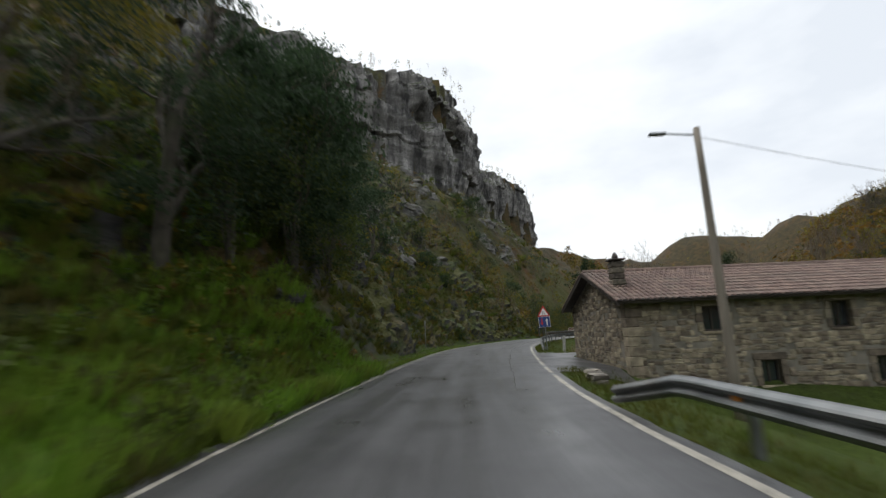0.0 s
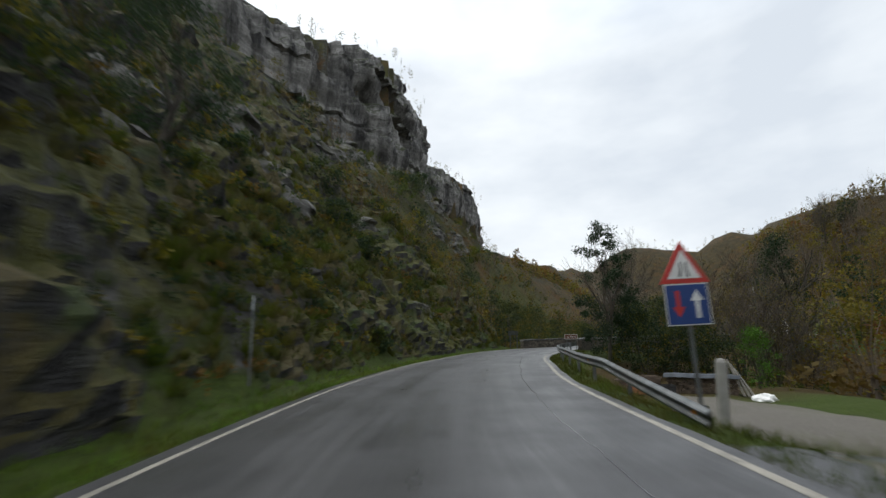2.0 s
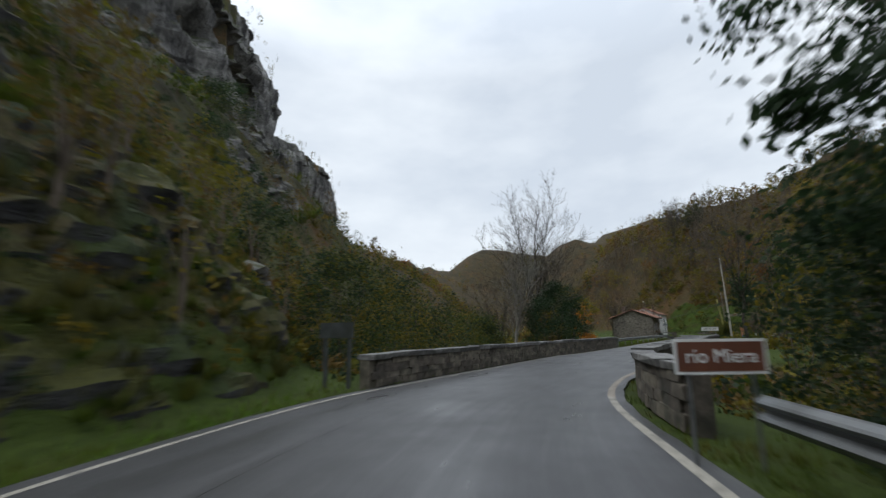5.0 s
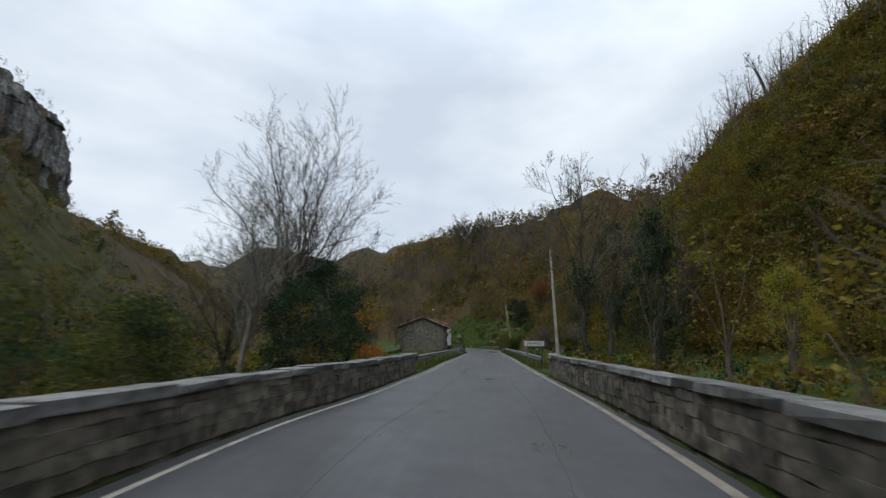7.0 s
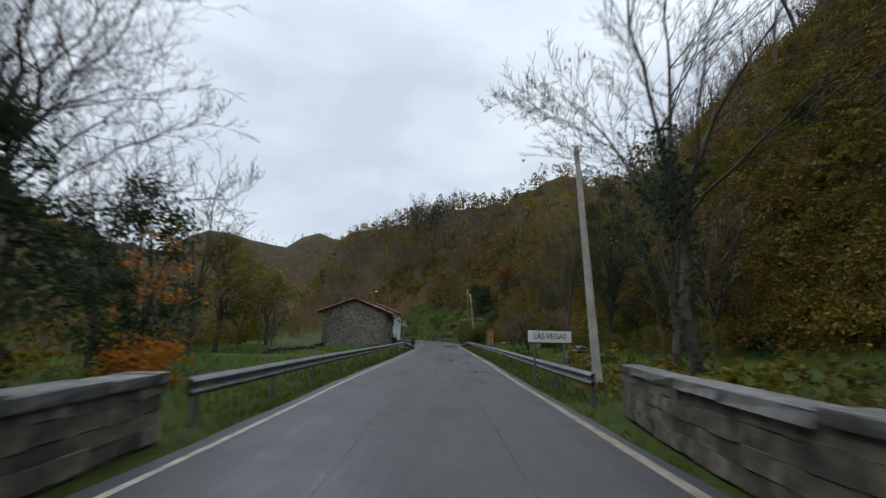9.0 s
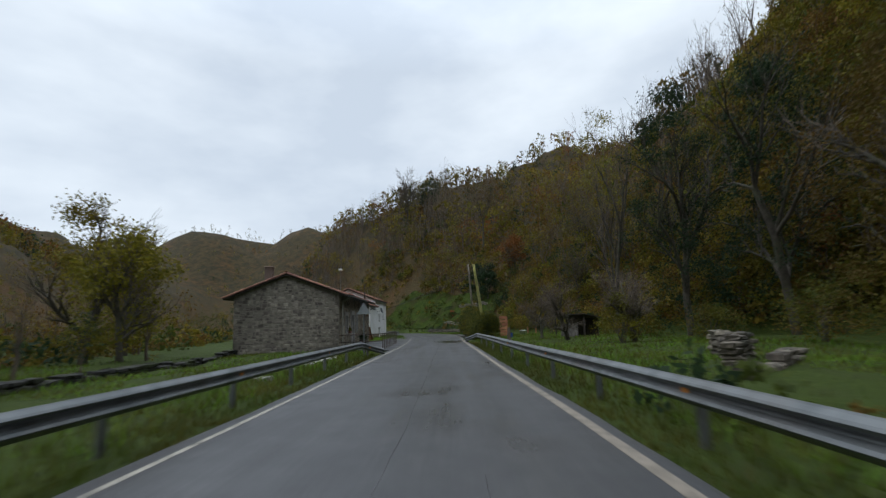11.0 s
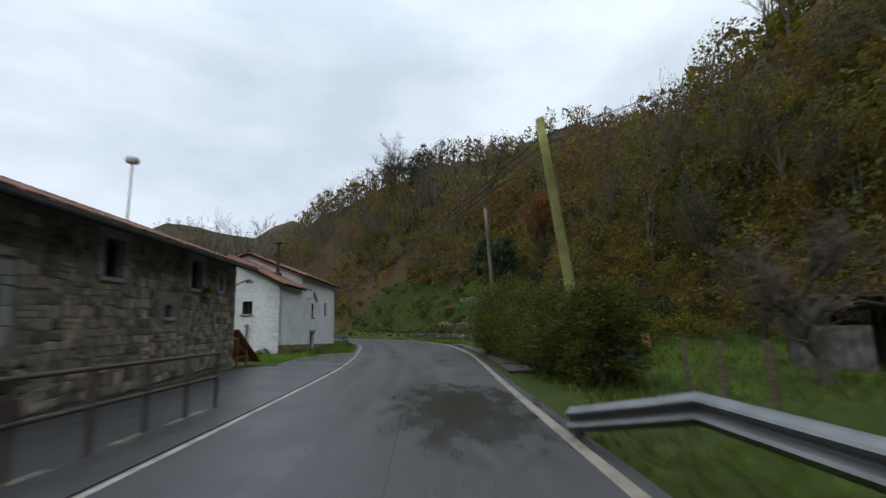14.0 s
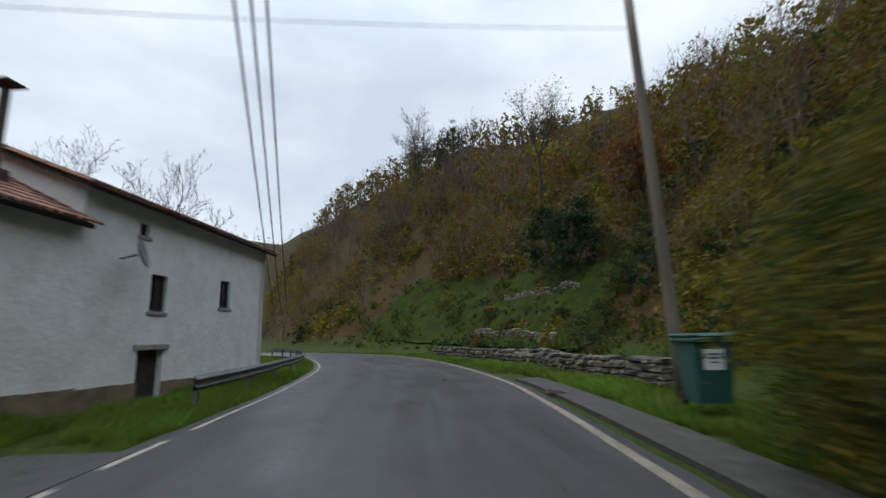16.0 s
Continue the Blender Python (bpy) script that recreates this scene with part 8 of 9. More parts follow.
def post_part(parent, x, h, r=0.03, y=0.05, z0=-0.3):
    g = Geo()
    g.tube((x, y, z0), (x, y, h), r, r, 8)
    part("post", g, M_ZINC, parent)


def warning_signs():
    yaw = 8
    z = height_at(7.05, 32.2)
    s = thing("road_sign", pose(7.05, 32.2, z, 0, -2, -yaw), "red-bordered triangular warning sign over a blue priority sign", "sign")
    post_part(s, 0, 2.75 - z, 0.035)
    c = 2.46 - z
    plate("triangle_border", tri((0, c), 0.5), 0.02, M_SIGNRED, s)
    plate("triangle_face", tri((0, c), 0.34), 0.004, M_SIGNWHITE, s, -0.006)
    for sx in (-1, 1):
        plate("narrowing_mark", [(sx * 0.1, c - 0.14), (sx * 0.06, c - 0.14), (sx * 0.03, c), (sx * 0.035, c + 0.12), (sx * 0.065, c + 0.12), (sx * 0.06, c)], 0.004, M_BLACK, s, -0.012)
    b = c - 0.62
    plate("blue_panel", [(-0.36, b - 0.34), (0.36, b - 0.34), (0.36, b + 0.34), (-0.36, b + 0.34)], 0.02, M_SIGNBLUE, s)
    plate("panel_rim", [(-0.38, b - 0.36), (0.38, b - 0.36), (0.38, b + 0.36), (-0.38, b + 0.36)], 0.012, M_SIGNWHITE, s, 0.006)
    plate("white_arrow", [(0.13, b - 0.24), (0.2, b - 0.24), (0.2, b + 0.06), (0.27, b + 0.06), (0.165, b + 0.25), (0.06, b + 0.06), (0.13, b + 0.06)], 0.004, M_SIGNWHITE, s, -0.006)
    plate("red_arrow", [(-0.13, b + 0.24), (-0.2, b + 0.24), (-0.2, b - 0.04), (-0.27, b - 0.04), (-0.165, b - 0.22), (-0.06, b - 0.04), (-0.13, b - 0.04)], 0.004, M_SIGNRED, s, -0.006)


def river_sign():
    a = math.degrees(math.atan2(60.6 - 61.65, 16.8 - 16.15))
    s = thing("river_name_sign", pose(16.75, 61.0, 0.12, 0, 0, -24) @ Matrix.Diagonal((0.78, 0.78, 0.78, 1)), "small brown river name sign with a white rim", "sign")
    for x in (-0.45, 0.45):
        post_part(s, x, 1.45, 0.025)
    plate("rim", [(-0.65, 1.02), (0.65, 1.02), (0.65, 1.5), (-0.65, 1.5)], 0.015, M_SIGNWHITE, s)
    plate("panel", [(-0.61, 1.06), (0.61, 1.06), (0.61, 1.46), (-0.61, 1.46)], 0.004, M_SIGNBROWN, s, -0.006)
    text_part("lettering", "río Miera", 0.27, M_SIGNWHITE, s, Matrix.Translation((0, -0.012, 1.26)) @ UP)


def village_sign():
    s = thing("village_name_sign", pose(54.5, 88.0, -0.3, 0, 0, -40), "white village name sign with a black rim", "sign")
    for x in (-0.5, 0.5):
        post_part(s, x, 1.9, 0.035)
    plate("rim", [(-0.77, 1.56), (0.77, 1.56), (0.77, 1.97), (-0.77, 1.97)], 0.018, M_BLACK, s)
    plate("panel", [(-0.74, 1.59), (0.74, 1.59), (0.74, 1.94), (-0.74, 1.94)], 0.004, M_SIGNWHITE, s, -0.006)
    text_part("lettering", "LAS VEGAS", 0.25, M_BLACK, s, Matrix.Translation((0, -0.012, 1.765)) @ UP @ Matrix.Diagonal((0.92, 1.0, 1.0, 1)))


def sign_backs():
    s = thing("road_sign", pose(75.3, 110.3, -0.3, 0, 0, 130), "grey back of a triangular road sign on a steel post", "sign")
    post_part(s, 0, 3.0, 0.04, -0.05)
    plate("triangle", tri((0, 2.6), 0.42), 0.02, M_SIGNBACK, s)
    g = Geo()
    g.box((0, -0.02, 2.5), (0.5, 0.03, 0.05))
    part("bracket", g, M_ZINC, s)
    s = thing("information_board", pose(14.83, 70.95, 0.0, 0, 0, 127), "grey back of a two-post road sign beside the parapet", "sign")
    for x in (-0.42, 0.42):
        g = Geo()
        g.box((x, 0, 0.62), (0.11, 0.06, 2.1), bevel=0.01)
        part("post", g, M_DULL, s)
    plate("panel", [(-0.6, 1.28), (0.6, 1.28), (0.6, 1.7), (-0.6, 1.7)], 0.03, M_DULL, s, 0.04)
    g = Geo()
    g.box((0, 0, 1.33), (0.84, 0.05, 0.06))
    part("crossbar", g, M_DULL, s)


def delineators():
    s = thing("marker_post", pose(8.5, 33.7, height_at(8.5, 33.7) - 0.1, 0, 4, 0), "leaning pale concrete marker post at the yard entrance", "post", "marker posts at the yard")
    g = Geo()
    g.lathe((0, 0, 0), [(0.11, 0.0), (0.105, 1.55), (0.08, 1.62), (0.0, 1.64)], 10)
    part("shaft", g, M_DRESSED, s, smooth=False)
    copy_thing(s, pose(9.8, 28.2, height_at(9.8, 28.2) - 0.1, 0, -2, 0))
    s = thing("road_sign", pose(-1.35, 36.5, 0.0, 0, 0, 102), "grey back of a small triangular sign on a steel post", "sign")
    g = Geo()
    g.box((0, 0, 1.05), (0.07, 0.05, 2.6), bevel=0.01)
    part("post", g, M_ZINC, s)
    plate("triangle", tri((0, 2.18), 0.24), 0.02, M_SIGNBACK, s)


warning_signs()
river_sign()
village_sign()
sign_backs()
delineators()

# ---------------------------------------------------------------- poles and cables


def pole(name, at, top, r0, r1, material, label, n=10):
    p = Vector(at)
    o = thing(name, Matrix.Translation(p), label, "utility pole", "utility poles")
    g = Geo()
    d = Vector(top) - p
    g.pipe([Vector((0, 0, -0.4))] + [d * (k / 6) for k in range(1, 7)], [r0 + (r1 - r0) * k / 6 for k in range(7)], n)
    part("shaft", g, material, o, smooth=True)
    return o, d


def lamp_post():
    z = height_at(8.4, 13.9)
    o, d = pole("street_lamp", (8.2, 13.6, z), (8.75, 14.6, 7.8), 0.15, 0.1, M_POLE, "weathered grey lamp post with a short arm")
    g = Geo()
    g.tube(d + Vector((0, 0, -0.25)), d + Vector((-1.05, 0.15, -0.1)), 0.035, 0.03, 8)
    part("arm", g, M_ZINC, o)
    g = Geo()
    g.box(d + Vector((-1.25, 0.17, -0.1)), (0.55, 0.2, 0.1), bevel=0.03)
    part("lamp_head", g, M_ZINC, o)
    g = Geo()
    for k in range(3):
        g.lathe(d + Vector((0.0, 0.12, -0.5 + 0.22 * k)), [(0.0, -0.05), (0.05, -0.04), (0.03, 0.0), (0.05, 0.04), (0.0, 0.07)], 8)
    part("insulator", g, M_DARKWOOD, o)


def concrete_pole():
    o = thing("utility_pole", Matrix.Translation((56.35, 87.08, -0.4)) @ Vector((0, 0, 1)).rotation_difference(Vector((0.5, 0.72, 9.3))).to_matrix().to_4x4() @ Matrix.Rotation(radians(35), 4, "Z"), "tapered pale concrete utility pole with climbing holes", "utility pole", "utility poles")
    g = Geo()
    w0, w1, h = 0.38, 0.22, 8.9
    n = 18
    for sx in (-1, 1):
        g = Geo()
        g.pipe([(sx * w0 * 0.3, 0, 0), (sx * w1 * 0.3, 0, h)], [w0 * 0.34, w1 * 0.34], 4)
        part("flange", g, M_CONC, o)
    for k in range(n):
        z0, z1 = h * k / n, h * (k + 1) / n
        a = w0 + (w1 - w0) * k / n
        g = Geo()
        if k % 2 == 0:
            g.box((0, 0, (z0 + z1) / 2), (a * 0.4, a * 0.4, z1 - z0))
        else:
            g.box((0, 0, z0 + 0.16), (a * 0.4, a * 0.4, 0.32))
        part("web", g, M_CONC, o)
    g = Geo()
    g.box((0, 0, h - 0.3), (0.5, 0.08, 0.08), bevel=0.01)
    part("crossarm", g, M_ZINC, o)


def cable(points, r, label, sag=0.5):
    a, b = Vector(points[0]), Vector(points[1])
    g = Geo()
    g.pipe([a.lerp(b, k / 24) - Vector((0, 0, 4 * sag * k / 24 * (1 - k / 24))) for k in range(25)], [r] * 25, 5)
    single("cable", g, M_RUBBER, label, "cable", "overhead cables")


lamp_post()
concrete_pole()
pole("utility_pole", (95.15, 113.9, -0.1), (94.5, 114.5, 6.9), 0.15, 0.11, M_MOSSPOLE, "leaning wooden pole yellow with lichen")
pole("utility_pole", (111.9, 124.75, 0.1), (111.0, 124.8, 9.4), 0.14, 0.1, M_POLE, "weathered wooden utility pole behind the hedge")
for k in range(3):
    cable([(94.52, 114.42, 6.42 - 0.25 * k), (126.4 - 0.5 * k, 159.4 + 0.2 * k, 3.6)], 0.017, "black overhead cable crossing above the road", 0.55)
    cable([(94.54, 114.44, 6.42 - 0.25 * k), (112.1, 103.0 - 0.3 * k, 16.3 - 0.4 * k)], 0.017, "black overhead cable climbing to the wooded hill", 0.15)
cable([(55.9, 87.1, 8.2), (83.0, 76.0, 14.0)], 0.012, "thin overhead cable running into the trees", 0.3)
cable([(111.12, 124.8, 8.2), (97.8, 137.3, 7.3)], 0.009, "thin overhead cable over the white house", 0.25)
cable([(8.75, 14.6, 7.5), (34.0, 20.0, 5.5)], 0.01, "thin overhead cable over the stone house", 0.4)

# ---------------------------------------------------------------- the yard behind the first house


def slab(name, outline, z, thick, material, label, category="paving"):
    """A flat patch of ground, given by its corners."""
    g = Geo()
    n = len(outline)
    g.add([(x, y, z) for x, y in outline] + [(x, y, z - thick) for x, y in outline], [tuple(range(n)), tuple(range(2 * n - 1, n - 1, -1))] + [(i, (i + 1) % n, n + (i + 1) % n, n + i) for i in range(n)])
    return single(name, g, material, label, category, kind="structure")


def draped(name, a, b, material, label, lift=0.02, n=26, m=14):
    """A strip that follows the ground between two edges."""
    g = Geo()
    a, b = np.array(a, float), np.array(b, float)
    a, b = evenly(a, 0.1)[np.linspace(0, len(evenly(a, 0.1)) - 1, n).astype(int)], evenly(b, 0.1)[np.linspace(0, len(evenly(b, 0.1)) - 1, n).astype(int)]
    v = []
    for i in range(n):
        for j in range(m):
            p = a[i] + (b[i] - a[i]) * j / (m - 1)
            zz = max(height_at(p[0] + dx, p[1] + dy) for dx, dy in ((0, 0), (0.15, 0), (-0.15, 0), (0, 0.15), (0, -0.15)))
            v.append((p[0], p[1], zz + lift))
    g.add(v, [(i * m + j, i * m + j + 1, (i + 1) * m + j + 1, (i + 1) * m + j) for i in range(n - 1) for j in range(m - 1)])
    return single(name, g, material, label, "paving", kind="structure", smooth=True)


draped("yard_drive", [(3.72, 16.2), (4.3, 21.0), (5.0, 25.5), (5.9, 30.5)], [(6.8, 16.4), (6.8, 21.0), (6.85, 25.4), (9.2, 29.8)], M_ROAD, "damp dark asphalt apron at the yard entrance")
draped("yard_ground", [(6.5, 29.3), (9.8, 33.5), (12.5, 40.0), (15.0, 46.5), (16.4, 49.5)], [(9.0, 26.6), (15.0, 29.5), (20.5, 37.0), (20.2, 44.5), (19.4, 47.8)], M_GRAVEL, "damp gravel of the yard")


def wood_pile():
    rng = random.Random(3)
    z = height_at(19.7, 49.9)
    o = thing("wood_pile", pose(19.7, 49.9, z, 0, 0, -39), "stacked firewood under a dark grey tarpaulin", "firewood")
    logs = [Geo() for k in range(3)]
    for k, g in enumerate(logs):
        g.tube((0, -0.35, 0), (0, 0.35, 0), 0.075 + 0.015 * k, 0.07 + 0.015 * k, 8)
    ms = [g.mesh("log", M_WOOD) for g in logs]
    for row in range(6):
        for c in range(20):
            l = new("log", rng.choice(ms))
            l.parent = o
            l.matrix_local = Matrix.Translation((-1.7 + c * 0.175 + 0.08 * (row % 2) + rng.uniform(-0.02, 0.02), rng.uniform(-0.06, 0.06), 0.08 + row * 0.155)) @ Matrix.Rotation(rng.uniform(0, 6), 4, "Y")
    t = Geo()
    n = 14
    for i in range(n + 1):
        for j in range(7):
            x, y = -1.9 + 3.8 * i / n, -0.55 + 1.1 * j / 6
            t.v.append((x, y, 1.08 + 0.06 * noise.noise(Vector((x * 2, y * 3, 1))) - 0.28 * max(0, abs(y) - 0.42) * 5))
    t.f = [(i * 7 + j, (i + 1) * 7 + j, (i + 1) * 7 + j + 1, i * 7 + j + 1) for i in range(n) for j in range(6)]
    t.mi = [0] * len(t.f)
    part("tarpaulin", t, M_TARP, o, "creased grey-blue tarpaulin", smooth=True)
    # planks leaning on the pile
    g = Geo()
    for k in range(3):
        g.tube((2.0 + 0.22 * k, -0.5, 0.0), (1.35 + 0.15 * k, 0.2, 1.9 - 0.25 * k), 0.07, 0.05, 6)
    part("leaning_trunk", g, M_PALEBARK, o)


def crates():
    for k, (x, y, r, mat, lab) in enumerate(((16.2, 50.5, 10, M_REDWOOD, "small orange-brown crate on the gravel"), (16.6, 48.6, -15, M_RUBBER, "black plastic crate on the gravel"), (17.3, 53.4, 30, M_WOOD, "grey wooden pallet crate in the yard"))):
        o = thing("crate", pose(x, y, height_at(x, y), 0, 0, r), lab, "crate", "crates in the yard")
        for s in range(4):
            for sy in (-0.4, 0.4):
                g = Geo()
                g.box((0, sy, 0.1 + 0.16 * s), (0.9, 0.03, 0.13), bevel=0.008)
                part("slat", g, mat, o)
        for sx in (-1, 1):
            g = Geo()
            g.box((sx * 0.44, 0, 0.34), (0.03, 0.78, 0.64), bevel=0.008)
            part("end_panel", g, mat, o)
        g = Geo()
        g.box((0, 0, 0.05), (0.86, 0.76, 0.03))
        part("floor_board", g, mat, o)
    g = Geo()
    bm = bmesh.new()
    bmesh.ops.create_icosphere(bm, subdivisions=3, radius=0.5)
    for v in bm.verts:
        v.co = Vector((v.co.x * 1.5, v.co.y, max(v.co.z, -0.1) * 0.7)) * (1 + 0.3 * noise.noise(v.co * 4))
    me = bpy.data.meshes.new("sack")
    bm.to_mesh(me)
    bm.free()
    me.materials.append(M_SIGNWHITE)
    o = new("sack", me)
    o.matrix_world = pose(21.3, 47.4, height_at(21.3, 47.4) + 0.04, 0, 0, 20)
    tagged(o, "crumpled white plastic sack lying on the grass", "sack")
    o = thing("trailer", pose(16.9, 51.6, height_at(16.9, 51.6), 0, 0, -25), "rusty flatbed garden trailer loaded with timber", "trailer")
    g = Geo()
    g.box((0, 0, 0.55), (2.2, 1.2, 0.1), bevel=0.02)
    part("bed", g, M_RUST, o)
    for sy in (-1, 1):
        g = Geo()
        g.tube((0, sy * 0.62, 0.3), (0, sy * 0.78, 0.3), 0.3, 0.3, 16)
        part("wheel", g, M_RUBBER, o)
        g = Geo()
        g.box((0, sy * 0.58, 0.75), (2.2, 0.04, 0.3), bevel=0.01)
        part("side_board", g, M_WOOD, o)
    for k in range(4):
        g = Geo()
        g.box((0.1 * k - 0.2, -0.35 + 0.22 * k, 0.68 + 0.03 * k), (2.4, 0.18, 0.08), bevel=0.01)
        part("timber", g, M_WOOD, o)


wood_pile()
crates()

# low dry-stone kerb wall beside the rail end


def dry_wall(pts, h, label, seed, mats=(M_GREY, M_GREY_J), wide=0.45, course=0.17, cap=300):
    """A dry-stone wall of loose stones along a line."""
    rng = random.Random(seed)
    line = evenly(np.array(pts, float), 0.1)
    arc, tn = arc_of(line), tangents(evenly(np.array(pts, float), 0.1))
    base = thing("dry_stone_wall", Matrix.Translation((line[0][0], line[0][1], 0)), label, "wall")
    shapes = []
    for k in range(8):
        b = Geo()
        b.box((0, 0, 0), (1, 1, 1), bevel=0.2)
        b.v = [(x + rng.uniform(-0.12, 0.12), y + rng.uniform(-0.1, 0.1), z + rng.uniform(-0.12, 0.12)) for x, y, z in b.v]
        shapes.append(b.mesh("stone", mats[0]))
    count = 0
    rest = Geo()
    lvl = 0.0
    while lvl < h:
        s = rng.uniform(0, 0.2)
        ch = course * rng.uniform(0.8, 1.3)
        while s < arc[-1] - 0.1:
            ln = rng.uniform(0.18, 0.5)
            x, y = np.interp(s + ln / 2, arc, line[:, 0]), np.interp(s + ln / 2, arc, line[:, 1])
            a = math.atan2(np.interp(s, arc, tn[:, 1]), np.interp(s, arc, tn[:, 0]))
            z = height_at(x, y) + lvl + ch / 2 - 0.05 + rng.uniform(-0.02, 0.02)
            if not (lvl + ch > h and rng.random() < 0.4):
                m = Matrix.Translation((x - line[0][0], y - line[0][1], z)) @ Matrix.Rotation(a + rng.uniform(-0.15, 0.15), 4, "Z") @ Matrix.Diagonal((ln, wide * rng.uniform(0.8, 1.1), ch * 1.05, 1))
                if count < cap:
                    o = new("stone", rng.choice(shapes))
                    o.parent = base
                    o.matrix_local = m
                    count += 1
                else:
                    src = rng.choice(shapes)
                    rest.add([m @ v.co for v in src.vertices], [tuple(p.vertices) for p in src.polygons])
            s += ln + 0.01
        lvl += ch
    if rest.v:
        tagged(part("loose_stones", rest, mats[1], base), kind="stuff")


dry_wall([(4.15, 12.7), (4.45, 14.5), (5.0, 16.1)], 0.3, "low broken dry-stone edging beside the entrance", 6)
dry_wall([(113.2, 125.2), (116.6, 128.0), (120.8, 132.2), (124.6, 137.6), (128.6, 144.2)], 0.75, "low mossy dry-stone wall above the grass verge", 7, (M_PARAPET, M_PARAPET), cap=300)
draped("terrace", [(127.0, 133.0), (131.0, 138.5), (139.5, 150.5), (146.5, 164.0), (151.0, 176.0)], [(136.0, 131.0), (141.0, 137.5), (149.0, 147.0), (156.0, 160.0), (160.0, 172.0)], M_TURF, "bright green grassy terraces at the hill's foot", 0.2, 30, 12)
dry_wall([(73.6, 93.9), (75.4, 93.4), (77.2, 94.4)], 0.9, "ruined mossy rubble wall at the meadow's edge", 14, (M_PARAPET, M_PARAPET), 0.5, 0.16, 200)
dry_wall([(71.4, 93.6), (73.0, 92.8), (75.0, 92.2)], 0.4, "tumbled stones of a ruined wall in the grass", 15, (M_PARAPET, M_PARAPET), 0.5, 0.18, 120)
dry_wall([(60.5, 110.2), (64.7, 113.4), (67.4, 114.9), (71.5, 118.2), (74.0, 119.8)], 0.3, "broken row of boulders along the river bank", 16, (M_ROCK, M_ROCK), 0.5, 0.2, 200)
dry_wall([(131.5, 136.0), (136.2, 142.3), (140.5, 148.5)], 0.7, "mossy terrace wall on the grassy slope", 12, cap=200)
dry_wall([(136.5, 136.0), (141.2, 142.0), (145.8, 148.0)], 0.7, "upper mossy terrace wall on the grassy slope", 13, cap=200)
dry_wall([(119.5, 129.8), (124.0, 133.0), (127.5, 137.5)], 0.6, "short terrace wall of rough stones on the slope", 8)

# ---------------------------------------------------------------- the village


slab("forecourt", [(79.0, 111.45), (83.0, 114.1), (89.6, 118.7), (94.2, 122.0), (96.6, 123.88), (96.6, 125.6), (93.9, 126.7), (86.0, 120.7), (79.5, 115.6)], 0.012, 0.3, M_ROAD, "damp worn asphalt forecourt in front of the farmhouse")
slab("verge_apron", [(95.6, 123.08), (99.5, 126.23), (103.6, 129.79), (102.6, 131.0), (99.0, 129.4), (95.5, 126.6)], 0.007, 0.3, M_ROAD, "asphalt apron in front of the white house")


def forecourt_railing():
    a, b = Vector((79.2, 112.4, 0)), Vector((88.2, 118.75, 0))
    d = (b - a).normalized()
    ln = (b - a).length
    o = thing("railing", Matrix.Translation(a) @ Matrix.Rotation(math.atan2(d.y, d.x), 4, "Z"), "rusty iron railing on the edge of the forecourt", "railing")
    n = 11
    for k in range(n):
        g = Geo()
        g.box((ln * k / (n - 1), 0, 0.5), (0.06, 0.05, 1.05), bevel=0.008)
        part("post", g, M_RUST, o)
    for z in (0.98, 0.55):
        g = Geo()
        g.tube((0, 0, z), (ln, 0, z), 0.028, 0.028, 8)
        part("rail", g, M_RUST, o)
    g = Geo()
    g.tube((0, 0, 0.98), (-0.4, 2.6, 0.98), 0.028, 0.028, 8)
    g.tube((0, 0, 0.55), (-0.4, 2.6, 0.55), 0.028, 0.028, 8)
    part("return_rail", g, M_RUST, o)
    w = Geo()
    rng = random.Random(4)
    s = 0.0
    while s < ln:
        l2 = rng.uniform(0.3, 0.7)
        w = Geo()
        w.box((s + l2 / 2, 0.02, -0.12), (l2 - 0.02, 0.2, 0.26 + rng.uniform(-0.04, 0.04)), bevel=0.04)
        part("kerb_stone", w, M_PARAPET, o)
        s += l2


forecourt_railing()


